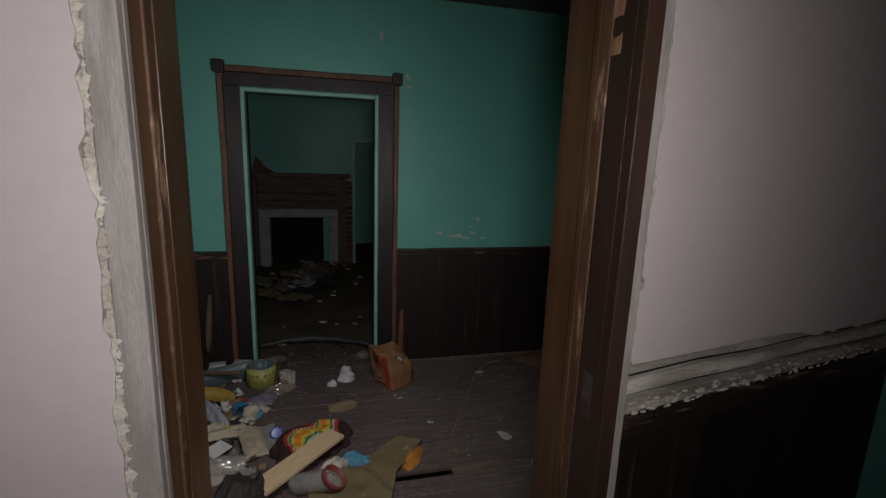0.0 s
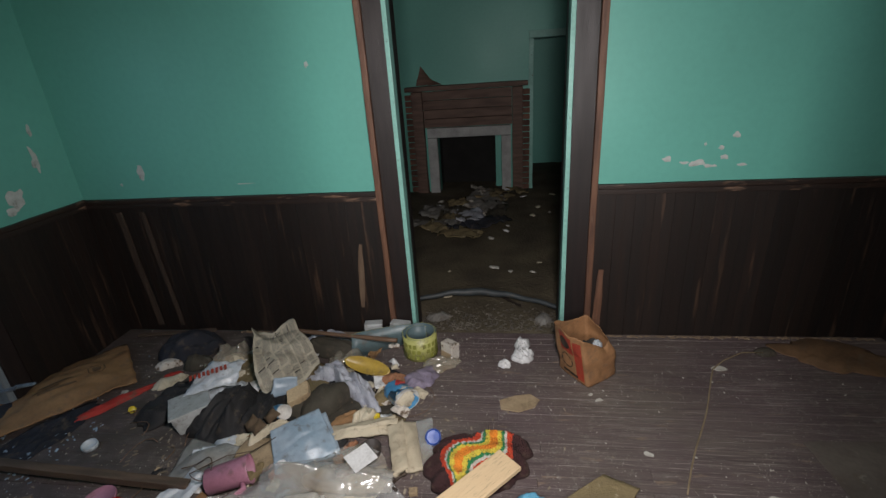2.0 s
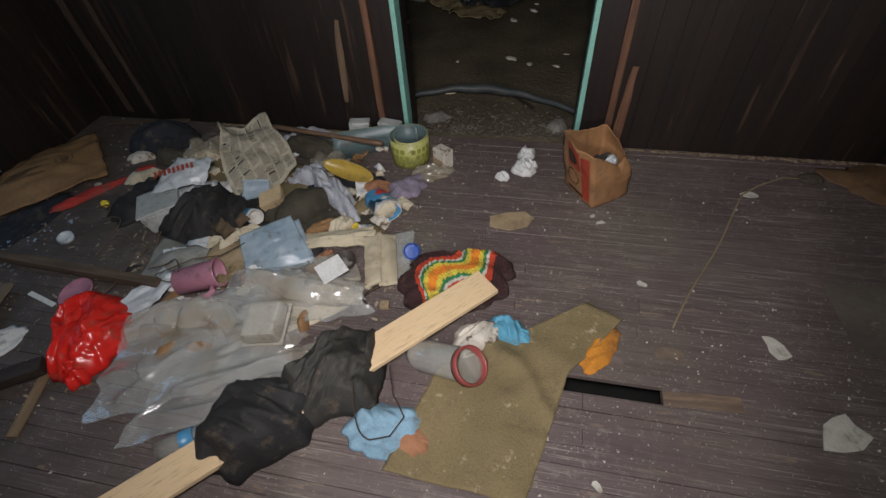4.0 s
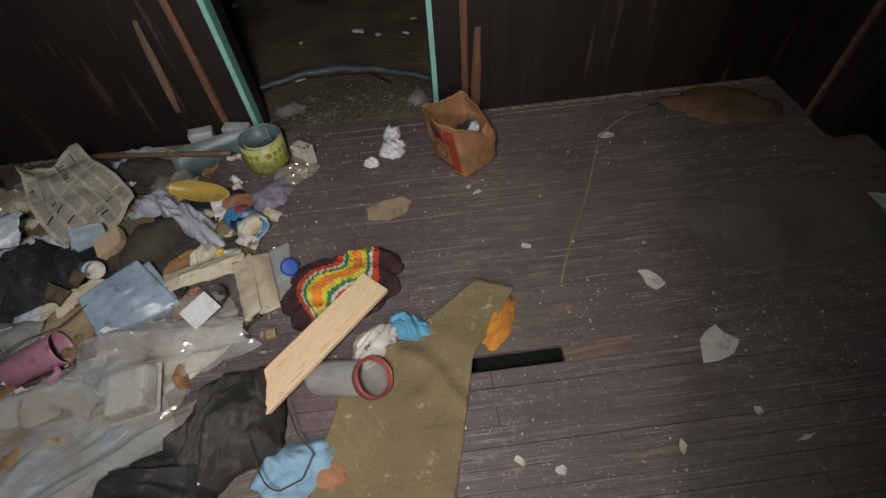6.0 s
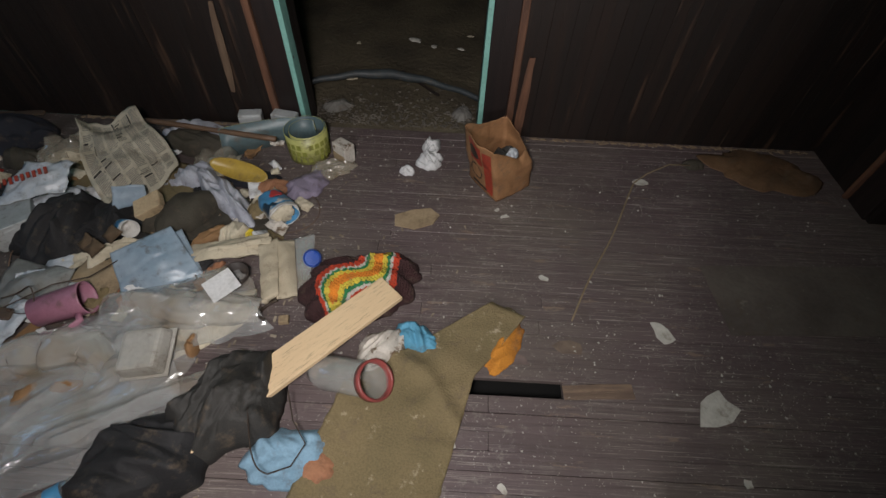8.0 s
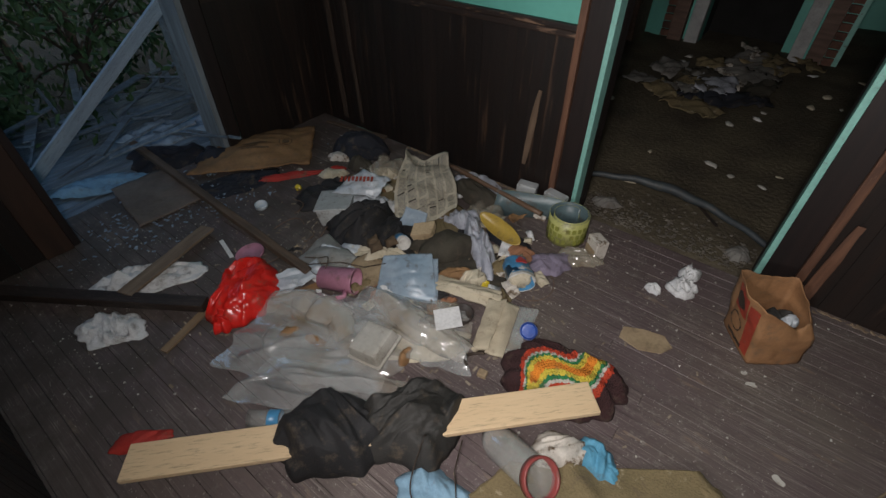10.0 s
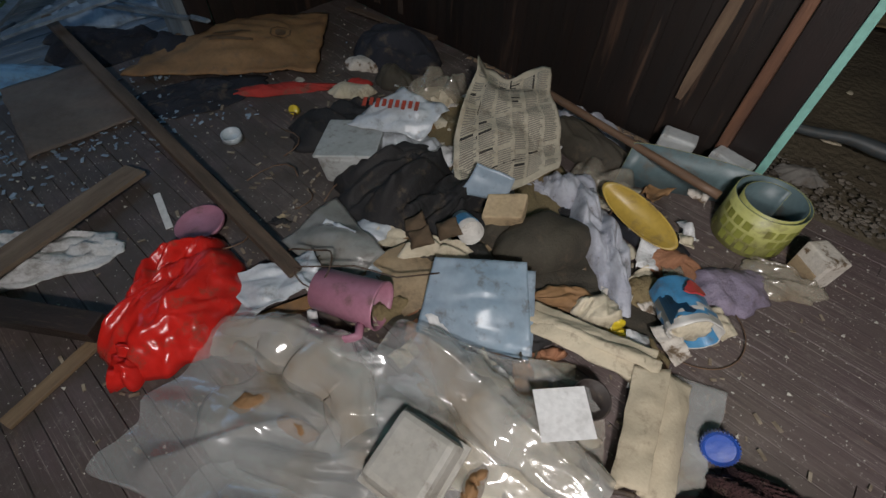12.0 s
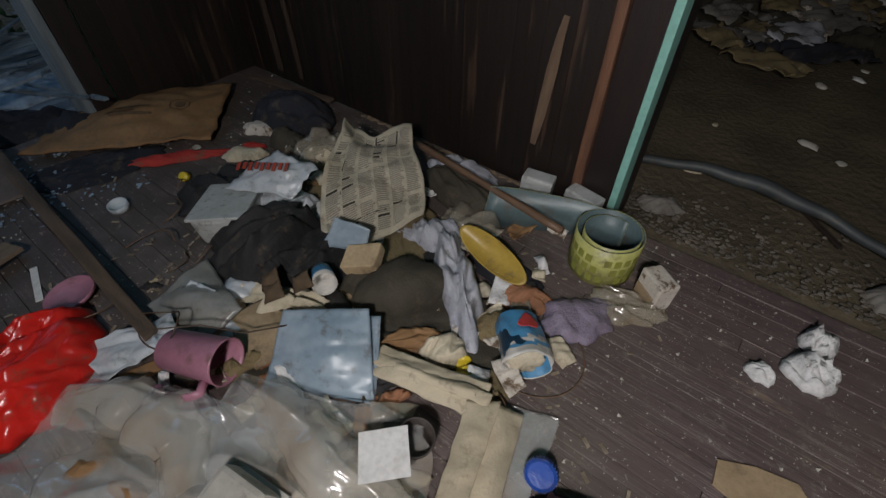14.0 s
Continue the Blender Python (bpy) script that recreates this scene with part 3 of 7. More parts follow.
STRIKE = mat("dull_steel", (0.25, 0.23, 0.21), (0.12, 0.1, 0.09), 0.45, 20, 90, 0.3, metal=0.8)
part("strike_plate", boxes((SD1 - 0.006, HALL + 0.035, 1.06, SD1 - 0.0032, HALL + 0.075, 1.17), bevel=0.001), STRIKE, th, "dull steel strike plate")
part("splinter", rough_up(boxes((SD1 - 0.006, HALL + 0.06, 1.86, SD1 + 0.001, HALL + 0.10, 2.04), bevel=0.002), 0.004, 16, 0.03), RAWWOOD, th, "pale splintered wood")


HALL_FRAME = pose(SD1, HALL, 0, 0, 0, HALL_TURN) @ Matrix.Translation((-SD1, -HALL + 0.004, 0))


def plaster_layer(name, x0, x1, z0, z1, ragged, label):
    """A skin of pink plaster whose ragged sides have thickness. ragged: the sides that are broken off."""
    bm = bmesh.new()
    nx, nz = int((x1 - x0) / 0.02), int((z1 - z0) / 0.02)
    vs = {}
    for i in range(nx + 1):
        for j in range(nz + 1):
            x, z = x0 + (x1 - x0) * i / nx, z0 + (z1 - z0) * j / nz
            if "left" in ragged and i == 0:
                x += 0.012 * noise.noise((0, z * 14, 2)) + 0.008 * noise.noise((4, z * 45, 2))
            if "right" in ragged and i == nx:
                x += 0.014 * noise.noise((0, z * 12, 5)) + 0.010 * noise.noise((4, z * 40, 5))
            if "bottom" in ragged and j == 0:
                z += 0.03 * noise.noise((x * 5, 0, 2)) + 0.014 * noise.noise((x * 24, 0, 7)) + (0.055 if x - x0 < 0.22 else 0.0) + 0.05 * max(0.0, 1 - (x - x0) / 0.9)
            vs[i, j] = bm.verts.new((x, HALL + 0.0025 * noise.noise((x * 2, z * 2, 0)), z))
    for i in range(nx):
        for j in range(nz):
            bm.faces.new((vs[i, j], vs[i + 1, j], vs[i + 1, j + 1], vs[i, j + 1]))
    ext = bmesh.ops.extrude_face_region(bm, geom=list(bm.faces))
    new_vs = [g for g in ext["geom"] if isinstance(g, bmesh.types.BMVert)]
    for v in new_vs:
        v.co.y -= 0.016
    bm.normal_update()
    for f in bm.faces:
        f.material_index = 0 if abs(f.normal.y) > 0.7 else 1
    return solo(name, bm, [PINK, PLASTER], label, "plaster", kind="structure")


plaster_layer("plaster_right", SD1 + 0.062, 3.1, 1.19, TOP, ("left", "bottom"), "pink plaster skin broken off along its lower edge").matrix_world = HALL_FRAME
plaster_layer("plaster_left", -1.2, SD0 - 0.050, 0.0, TOP, ("right",), "pink plaster skin broken off beside the doorway")
# added backing sheet whose black colour paints the shade between the laths
solo("lath_gap_shade", boxes((SD1 + 0.066, HALL + 0.0125, 1.075, 3.08, HALL + 0.0185, 1.34)), SHADE_BLACK, "near-black backing sheet painted as the shade behind the bare laths", "wall", kind="structure", at=HALL_FRAME)
part("bare_edge", rough_up(boxes((SD0 - 0.001, HALL + 0.0205, 0, SD0 + 0.0045, HALL + 0.036, SD_TOP), bevel=0.0015), 0.002, 7, 0.1), GREY_EDGE, bpy.data.objects["door_frame_hall"], "grey worn edge where the casing was torn off")
solo("wall_plaster_edge", boxes((SD0 - 0.14, HALL + 0.001, 0, SD0 - 0.045, HALL + 0.0195, TOP)), PLASTER, "rough plaster under the broken skin", "plaster", kind="structure")
for k in range(5):
    bm = boxes((SD1 + 0.062 + 0.004 * k, HALL - 0.010 + 0.003 * k, 1.085 + 0.048 * k, 3.06, HALL + 0.0115, 1.085 + 0.048 * k + 0.034), bevel=0.002)
    solo("lath", rough_up(bm, 0.0055, 13, 0.04), LATH, "bare grey wooden lath with a ragged edge", "lath", "laths", kind="structure", at=HALL_FRAME)
bm = bmesh.new()
for k in range(420):
    x = SD1 + 0.07 + 1.9 * random.random()
    s = random.uniform(0.0015, 0.0065)
    z = 1.080 + abs(random.gauss(0, 0.022))
    vs = bmesh.ops.create_icosphere(bm, subdivisions=1, radius=s)["verts"]
    for v in vs:
        v.co = Vector((v.co.x * 1.8 + x, v.co.y * 0.5 + HALL - 0.016, v.co.z * 0.7 + z + 0.004)) + noise.noise_vector(v.co * 60 + Vector((k, 0, 0))) * s * 0.4
solo("plaster_crumbs", bm, PLASTER, "broken plaster crumbs on the wainscot cap", "plaster", kind="stuff", at=HALL_FRAME)
bm = bmesh.new()
for k in range(420):
    z = random.uniform(0.02, TOP - 0.1)
    s = random.uniform(0.003, 0.010)
    vs = bmesh.ops.create_icosphere(bm, subdivisions=1, radius=s)["verts"]
    for v in vs:
        v.co = Vector((v.co.x * 0.8 + SD0 - 0.048 + random.gauss(-0.004, 0.006), v.co.y * 0.5 + HALL - 0.008, v.co.z * 1.7 + z)) + noise.noise_vector(v.co * 60 + Vector((k, 0, 0))) * s * 0.5
solo("plaster_edge", bm, PLASTER, "crumbling edge of broken plaster beside the doorway", "plaster", kind="stuff")

# outside doorway: grey-blue far jamb, dark near casing
OUTJAMB = mat("weathered_blue_grey_wood", (0.20, 0.235, 0.26), (0.12, 0.14, 0.155), 0.75, 4, 50, 0.5, (8, 8, 0.8))
th = thing("door_frame_outside", "weathered grey-blue outside door frame", "door frame", kind="structure")
part("far_jamb", rough_up(boxes((WEST - 0.17, WD1 - 0.035, -0.02, WEST + 0.012, WD1, WD_TOP), bevel=0.004), 0.003, 6, 0.15), OUTJAMB, th)
part("far_casing", rough_up(boxes((WEST + 0.001, WD1 + 0.001, 0, WEST + 0.024, WD1 + 0.09, WD_TOP + 0.1), bevel=0.004), 0.002, 6, 0.15), CASING, th)
part("near_jamb", rough_up(boxes((WEST - 0.17, WD0, -0.02, WNEAR + 0.012, WD0 + 0.035, WD_TOP), bevel=0.004), 0.003, 6, 0.15), CASING, th)
part("near_casing", rough_up(boxes((WNEAR + 0.001, WD0 - 0.12, 0, WNEAR + 0.026, WD0 - 0.001, WD_TOP + 0.1), bevel=0.004), 0.003, 6, 0.15), DARKJAMB, th)
part("head_jamb", boxes((WEST - 0.17, WD0 + 0.036, WD_TOP - 0.03, WEST + 0.012, WD1 - 0.036, WD_TOP)), CASING, th)
th = thing("door_frame_side", "dark wooden frame of the side doorway", "door frame", kind="structure")
part("casing_board", rough_up(boxes((EAST - 0.026, 2.50, 0, EAST - 0.001, 2.63, 2.15), bevel=0.004), 0.002, 6, 0.15), CASING, th)
part("casing_edge", rough_up(boxes((EAST - 0.040, 2.632, 0, EAST - 0.001, 2.655, 2.17), bevel=0.004), 0.003, 7, 0.12), EDGEWOOD, th)
part("jamb", boxes((EAST - 0.01, 2.475, 0, EAST + 0.16, 2.499, 2.05)), CASING, th)
part("casing_board", rough_up(boxes((EAST - 0.026, 1.50, 0, EAST - 0.001, 1.62, 2.15), bevel=0.004), 0.002, 6, 0.15), CASING, th)
part("head_casing", boxes((EAST - 0.026, 1.621, 2.03, EAST - 0.001, 2.499, 2.15), bevel=0.004), CASING, th)


# ---------------------------------------------------------------- materials of the loose things
GRIME[0] = 0.62
BLACK = mat("black_cloth", (0.017, 0.016, 0.017), (0.010, 0.010, 0.011), 0.8, 6, 130, 0.5, stain=(0.07, 0.06, 0.05), stain_scale=26, stain_at=0.72)
NAVY = mat("navy_cloth", (0.015, 0.017, 0.026), (0.010, 0.011, 0.016), 0.85, 6, 130, 0.5)
DARKCOAT = mat("charcoal_coat_cloth", (0.030, 0.028, 0.025), (0.018, 0.017, 0.015), 0.75, 7, 150, 0.6)
REDBAG = mat("red_plastic", (0.66, 0.022, 0.016), (0.50, 0.016, 0.012), 0.27, 7, 45, 0.3)
REDCLOTH = mat("red_cloth", (0.42, 0.03, 0.02), (0.25, 0.02, 0.015), 0.8, 8, 120, 0.4)
PINKPL = mat("dusty_pink_plastic", (0.42, 0.19, 0.26), (0.34, 0.15, 0.21), 0.42, 8, 60, 0.15, stain=(0.22, 0.13, 0.1), stain_scale=9, stain_at=0.68)
def film_mat(name, body, tint, cover, rough, brown):
    """Clear film: mostly see-through, a little milky, stained, with a glossy skin."""
    m = bpy.data.materials.new(name)
    m.use_nodes = True
    n, l = m.node_tree.nodes, m.node_tree.links
    n.remove(n["Principled BSDF"])
    co, st, sc = n.new("ShaderNodeTexCoord"), n.new("ShaderNodeTexNoise"), n.new("ShaderNodeTexNoise")
    st.inputs["Scale"].default_value, st.inputs["Detail"].default_value = 4.0, 8
    sc.inputs["Scale"].default_value, sc.inputs["Detail"].default_value = 30.0, 4
    l.new(co.outputs["Object"], st.inputs["Vector"])
    l.new(co.outputs["Object"], sc.inputs["Vector"])
    ramp = n.new("ShaderNodeValToRGB")
    ramp.color_ramp.elements[0].position, ramp.color_ramp.elements[1].position = 0.52, 0.70
    ramp.color_ramp.elements[0].color, ramp.color_ramp.elements[1].color = (*body, 1), (*brown, 1)
    l.new(st.outputs["Fac"], ramp.inputs[0])
    dif, clear, gloss = n.new("ShaderNodeBsdfDiffuse"), n.new("ShaderNodeBsdfTransparent"), n.new("ShaderNodeBsdfGlossy")
    l.new(ramp.outputs[0], dif.inputs["Color"])
    clear.inputs["Color"].default_value = (*tint, 1)
    gloss.inputs["Roughness"].default_value = rough
    cov = n.new("ShaderNodeMapRange")
    cov.inputs["From Min"].default_value, cov.inputs["From Max"].default_value = 0.35, 0.75
    cov.inputs["To Min"].default_value, cov.inputs["To Max"].default_value = cover, min(1, cover * 2.6)
    l.new(st.outputs["Fac"], cov.inputs["Value"])
    a, s2, fr, bump, out = n.new("ShaderNodeMixShader"), n.new("ShaderNodeMixShader"), n.new("ShaderNodeMath"), n.new("ShaderNodeBump"), n["Material Output"]
    weight, power = n.new("ShaderNodeLayerWeight"), n.new("ShaderNodeMath")
    weight.inputs["Blend"].default_value = 0.5
    power.operation, power.inputs[1].default_value = "POWER", 4.0
    fr.operation, fr.inputs[1].default_value, fr.inputs[2].default_value = "MULTIPLY_ADD", 0.7, 0.07
    l.new(weight.outputs["Facing"], power.inputs[0])
    l.new(power.outputs[0], fr.inputs[0])
    bump.inputs["Strength"].default_value, bump.inputs["Distance"].default_value = 0.07, 0.004
    l.new(sc.outputs["Fac"], bump.inputs["Height"])
    l.new(bump.outputs[0], gloss.inputs["Normal"])
    l.new(cov.outputs[0], a.inputs[0])
    l.new(clear.outputs[0], a.inputs[1])
    l.new(dif.outputs[0], a.inputs[2])
    l.new(fr.outputs[0], s2.inputs[0])
    l.new(a.outputs[0], s2.inputs[1])
    l.new(gloss.outputs[0], s2.inputs[2])
    l.new(s2.outputs[0], out.inputs["Surface"])
    return m


CLEAR = film_mat("clear_plastic_film", (0.76, 0.77, 0.76), (0.95, 0.95, 0.94), 0.15, 0.13, (0.40, 0.30, 0.19))
CLEAR2 = film_mat("thin_clear_plastic", (0.52, 0.47, 0.38), (0.9, 0.88, 0.84), 0.22, 0.15, (0.30, 0.22, 0.13))
BLUEFILM = mat("pale_blue_plastic", (0.38, 0.46, 0.54), (0.27, 0.37, 0.46), 0.32, 7, 40, 0.2, alpha=0.78, stain=(0.42, 0.36, 0.27), stain_scale=5, stain_at=0.68)
MILK = mat("milky_plastic", (0.48, 0.50, 0.50), (0.38, 0.39, 0.38), 0.4, 7, 50, 0.15, stain=(0.25, 0.2, 0.14), stain_scale=7, stain_at=0.69)
OFFWHITE = mat("dirty_white_plastic", (0.46, 0.44, 0.40), (0.34, 0.31, 0.26), 0.45, 6, 60, 0.15, stain=(0.33, 0.26, 0.17), stain_scale=7, stain_at=0.66)
GRIME[0] = 0.15
WHITE = mat("white_paper", (0.72, 0.71, 0.70), (0.62, 0.61, 0.6), 0.8, 8, 80, 0.2)
GRIME[0] = 0.55
TISSUE = mat("white_tissue", (0.66, 0.66, 0.66), (0.55, 0.55, 0.55), 0.9, 18, 120, 0.6)
SCRAP = mat("pale_blue_white_film", (0.52, 0.56, 0.60), (0.42, 0.45, 0.48), 0.35, 8, 60, 0.3, stain=(0.2, 0.16, 0.11), stain_scale=12, stain_at=0.71)
NEWS = mat("yellowed_newsprint", (0.46, 0.42, 0.33), (0.37, 0.33, 0.25), 0.9, 6, 90, 0.25, stain=(0.3, 0.25, 0.17), stain_scale=4, stain_at=0.66)
PRINT = mat("grey_print", (0.225, 0.21, 0.175), (0.17, 0.16, 0.135), 0.9, 40, 300, 0.1)
PRINT_DARK = mat("black_print", (0.03, 0.028, 0.025), None, 0.9)
KRAFT = mat("brown_kraft_paper", (0.33, 0.17, 0.075), (0.235, 0.115, 0.05), 0.75, 7, 70, 0.3, stain=(0.15, 0.07, 0.03), stain_scale=6, stain_at=0.67)
SACK = mat("brown_paper_sack", (0.27, 0.15, 0.065), (0.19, 0.10, 0.042), 0.8, 5, 60, 0.35, stain=(0.14, 0.08, 0.04), stain_scale=5, stain_at=0.67)
CARD = mat("tan_cardboard", (0.36, 0.27, 0.165), (0.27, 0.195, 0.115), 0.85, 8, 90, 0.4, stain=(0.2, 0.14, 0.08), stain_scale=8, stain_at=0.67)
INKRED = mat("red_ink", (0.36, 0.045, 0.02), (0.25, 0.03, 0.015), 0.7, 12, 90)
INKBLACK = mat("black_ink", (0.035, 0.022, 0.014), None, 0.7)
PINE = mat("fresh_pine", (0.66, 0.49, 0.30), (0.62, 0.45, 0.27), 0.5, 3, 30, 0.08, (1, 10, 10), stain=(0.45, 0.28, 0.15), stain_scale=3.0, stain_at=0.80, grain=0.06)
OLDTIMBER = mat("old_grey_brown_timber", (0.13, 0.085, 0.055), (0.065, 0.045, 0.032), 0.75, 4, 50, 0.6, (1.2, 9, 9), stain=(0.22, 0.17, 0.12), stain_scale=4, stain_at=0.67)
DARKTIMBER = mat("near_black_timber", (0.035, 0.022, 0.017), (0.02, 0.014, 0.011), 0.6, 4, 50, 0.5, (1.2, 9, 9))
KHAKI = mat("khaki_blanket", (0.215, 0.160, 0.080), (0.150, 0.118, 0.058), 0.95, 3.5, 150, 0.8, grain=0.4, stain=(0.36, 0.30, 0.20), stain_scale=20, stain_at=0.61)
BEIGE = mat("beige_canvas", (0.47, 0.41, 0.30), (0.39, 0.33, 0.235), 0.85, 4, 140, 0.25, stain=(0.27, 0.20, 0.12), stain_scale=5, stain_at=0.69, grain=0.12)
ORANGE = mat("orange_terry", (0.55, 0.22, 0.025), (0.40, 0.15, 0.018), 0.95, 14, 160, 0.9)
PEACH = mat("faded_orange_cloth", (0.36, 0.17, 0.09), (0.26, 0.115, 0.06), 0.9, 10, 120, 0.6)
SKYBLUE = mat("sky_blue_cloth", (0.22, 0.36, 0.47), (0.16, 0.28, 0.38), 0.85, 8, 120, 0.4)
TURQ = mat("bright_blue_cloth", (0.10, 0.32, 0.47), (0.07, 0.24, 0.36), 0.8, 8, 120, 0.4)
STAINED = mat("stained_white_cloth", (0.58, 0.54, 0.48), (0.47, 0.42, 0.36), 0.9, 8, 120, 0.4, stain=(0.13, 0.085, 0.05), stain_scale=24, stain_at=0.53)
PRINTCLOTH = mat("grey_white_print_cloth", (0.42, 0.43, 0.47), (0.30, 0.31, 0.36), 0.85, 9, 80, 0.4, stain=(0.11, 0.11, 0.14), stain_scale=34, stain_at=0.63)
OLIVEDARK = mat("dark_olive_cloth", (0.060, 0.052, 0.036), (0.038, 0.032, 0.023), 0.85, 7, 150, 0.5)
PURPLE = mat("lavender_net", (0.26, 0.22, 0.29), (0.18, 0.15, 0.21), 0.8, 9, 150, 0.7)
FOAM = mat("yellowed_foam", (0.55, 0.42, 0.26), (0.46, 0.33, 0.19), 0.95, 9, 90, 0.5, stain=(0.32, 0.2, 0.1), stain_scale=9, stain_at=0.66)
CREAMPAPER = mat("crumpled_cream_paper", (0.56, 0.50, 0.38), (0.44, 0.38, 0.27), 0.9, 8, 80, 0.5, stain=(0.25, 0.18, 0.1), stain_scale=8, stain_at=0.66)
MUSTARD = mat("mustard_plastic", (0.42, 0.29, 0.055), (0.33, 0.22, 0.04), 0.4, 6, 60, 0.15)
LINERBLUE = mat("blue_grey_vinyl", (0.105, 0.155, 0.165), (0.08, 0.12, 0.13), 0.45, 5, 70, 0.15)
LINERGREEN = mat("yellow_green_vinyl", (0.47, 0.47, 0.16), (0.40, 0.40, 0.13), 0.45, 6, 70, 0.15, stain=(0.3, 0.28, 0.12), stain_scale=8, stain_at=0.7)
LINERPRINT = mat("olive_vinyl_print", (0.27, 0.28, 0.055), (0.22, 0.23, 0.045), 0.5, 8, 70)
LABELBLUE = mat("blue_tin_label", (0.075, 0.26, 0.46), (0.05, 0.2, 0.37), 0.35, 9, 60, 0.2)
LABELRED = mat("red_tin_label", (0.45, 0.05, 0.05), None, 0.4, 9, 60)
LABELWHITE = mat("white_tin_label", (0.6, 0.58, 0.54), None, 0.4, 9, 60, stain=(0.35, 0.25, 0.15), stain_scale=12, stain_at=0.66)
YELLOW = mat("yellow_plastic", (0.62, 0.47, 0.03), (0.5, 0.37, 0.02), 0.35, 8, 60)
BLUECAP = mat("blue_cap_plastic", (0.025, 0.08, 0.36), (0.02, 0.06, 0.28), 0.3, 8, 60)
RUBBER = mat("dark_brown_rubber", (0.035, 0.026, 0.022), None, 0.6, 9, 60)
WIRE = mat("rusty_wire", (0.06, 0.035, 0.022), None, 0.6, 20, 90)
STICK = mat("brown_broom_handle", (0.17, 0.10, 0.06), (0.11, 0.065, 0.04), 0.55, 6, 50, 0.3, (1, 8, 8))
CHIP = mat("pale_plaster_flake", (0.52, 0.50, 0.45), (0.42, 0.40, 0.35), 0.9, 20, 90, 0.5)
BOTTLE = film_mat("clear_bottle", (0.6, 0.60, 0.58), (0.95, 0.95, 0.94), 0.11, 0.08, (0.5, 0.48, 0.44))
DUSTYPANEL = mat("dusty_grey_panel", (0.145, 0.120, 0.102), (0.085, 0.068, 0.058), 0.7, 4, 60, 0.3, stain=(0.22, 0.195, 0.17), stain_scale=14, stain_at=0.62)
KNIT = {}
for key, c in dict(maroon=(0.048, 0.016, 0.016), red=(0.55, 0.055, 0.018), white=(0.58, 0.55, 0.48), green=(0.025, 0.20, 0.07), yellow=(0.66, 0.52, 0.06), orange=(0.75, 0.24, 0.02)).items():
    KNIT[key] = mat(key + "_yarn", c, [v * 0.7 for v in c], 0.95, 30, 190, 1.0, depth=0.008)


# ---------------------------------------------------------------- the far room
th = thing("fireplace", "old brown wooden mantel with a pale surround and black firebox", "fireplace")
for x0, x1 in ((-0.60, -0.46), (0.67, 0.80)):
    part("pilaster", rough_up(boxes((x0, BACK - 0.10, -0.04, x1, BACK - 0.002, 1.27), bevel=0.008), 0.003, 6, 0.3), MANTEL, th)
part("shelf", rough_up(boxes((-0.66, BACK - 0.19, 1.28, 0.86, BACK - 0.002, 1.335), bevel=0.01), 0.004, 5, 0.3), MANTEL, th)
for k in range(4):
    part("panel_board", rough_up(boxes((-0.455, BACK - 0.07, 0.825 + 0.112 * k, 0.665, BACK - 0.002, 0.825 + 0.112 * k + 0.106), bevel=0.004), 0.003, 6, 0.3), MANTEL, th)
for x0, x1 in ((-0.425, -0.300), (0.530, 0.650)):
    part("surround_leg", rough_up(boxes((x0, BACK - 0.085, -0.04, x1, BACK - 0.002, 0.69), bevel=0.006), 0.003, 7, 0.2), MANTEL_WHITE, th, "chalky white surround")
part("surround_head", rough_up(boxes((-0.425, BACK - 0.085, 0.695, 0.650, BACK - 0.002, 0.815), bevel=0.006), 0.003, 7, 0.2), MANTEL_WHITE, th, "chalky white surround")
part("firebox", boxes((-0.36, BACK + 0.48, -0.1, 0.60, BACK + 0.54, 0.8), (-0.36, BACK + 0.152, -0.1, -0.31, BACK + 0.479, 0.8), (0.54, BACK + 0.152, -0.1, 0.60, BACK + 0.479, 0.8), (-0.309, BACK + 0.152, 0.74, 0.539, BACK + 0.479, 0.8)), SOOT, th, "sooty firebox")
brick_bm = bmesh.new()
add_box(brick_bm, -0.042, -0.016, 0, 0.042, 0.016, 0.064, bevel=0.004)
brick_data = mesh_of(rough_up(brick_bm, 0.002, 20), "brick", BRICK)
for z0 in range(17):
    for x in (-0.650, 0.845):
        ob = new("brick", brick_data)
        ob.parent = th
        ob.matrix_local = pose(x, BACK - 0.018, -0.03 + z0 * 0.075)
sheet("plaster_shard", "broken reddish board scrap standing on the mantel shelf", "debris", [(-0.52, BACK - 0.10, 1.337), (-0.20, BACK - 0.10, 1.337), (-0.34, BACK - 0.03, 1.39), (-0.46, BACK - 0.03, 1.56)], MANTEL, 0.006, 8, 3, 0.012)
th = thing("door_frame_back", "teal painted door frame beside the fireplace", "door frame", kind="structure")
part("casing_board", boxes((0.875, BACK - 0.022, -0.03, 0.93, BACK - 0.001, 1.80), bevel=0.004), TEAL_TRIM, th)
part("casing_board", boxes((1.69, BACK - 0.022, -0.03, 1.78, BACK - 0.001, 1.80), bevel=0.004), TEAL_TRIM, th)
part("head_casing", boxes((0.875, BACK - 0.022, 1.802, 1.78, BACK - 0.001, 1.88), bevel=0.004), TEAL_TRIM, th)
th = thing("cabinet", "reddish brown wooden cabinet against the far wall", "cabinet")
part("body", boxes((-1.45, BACK - 0.42, -0.04, -0.86, BACK - 0.01, 0.98), bevel=0.008), MANTEL, th)
part("door", boxes((-1.42, BACK - 0.44, 0.03, -0.89, BACK - 0.421, 0.90), bevel=0.005), MANTEL, th)
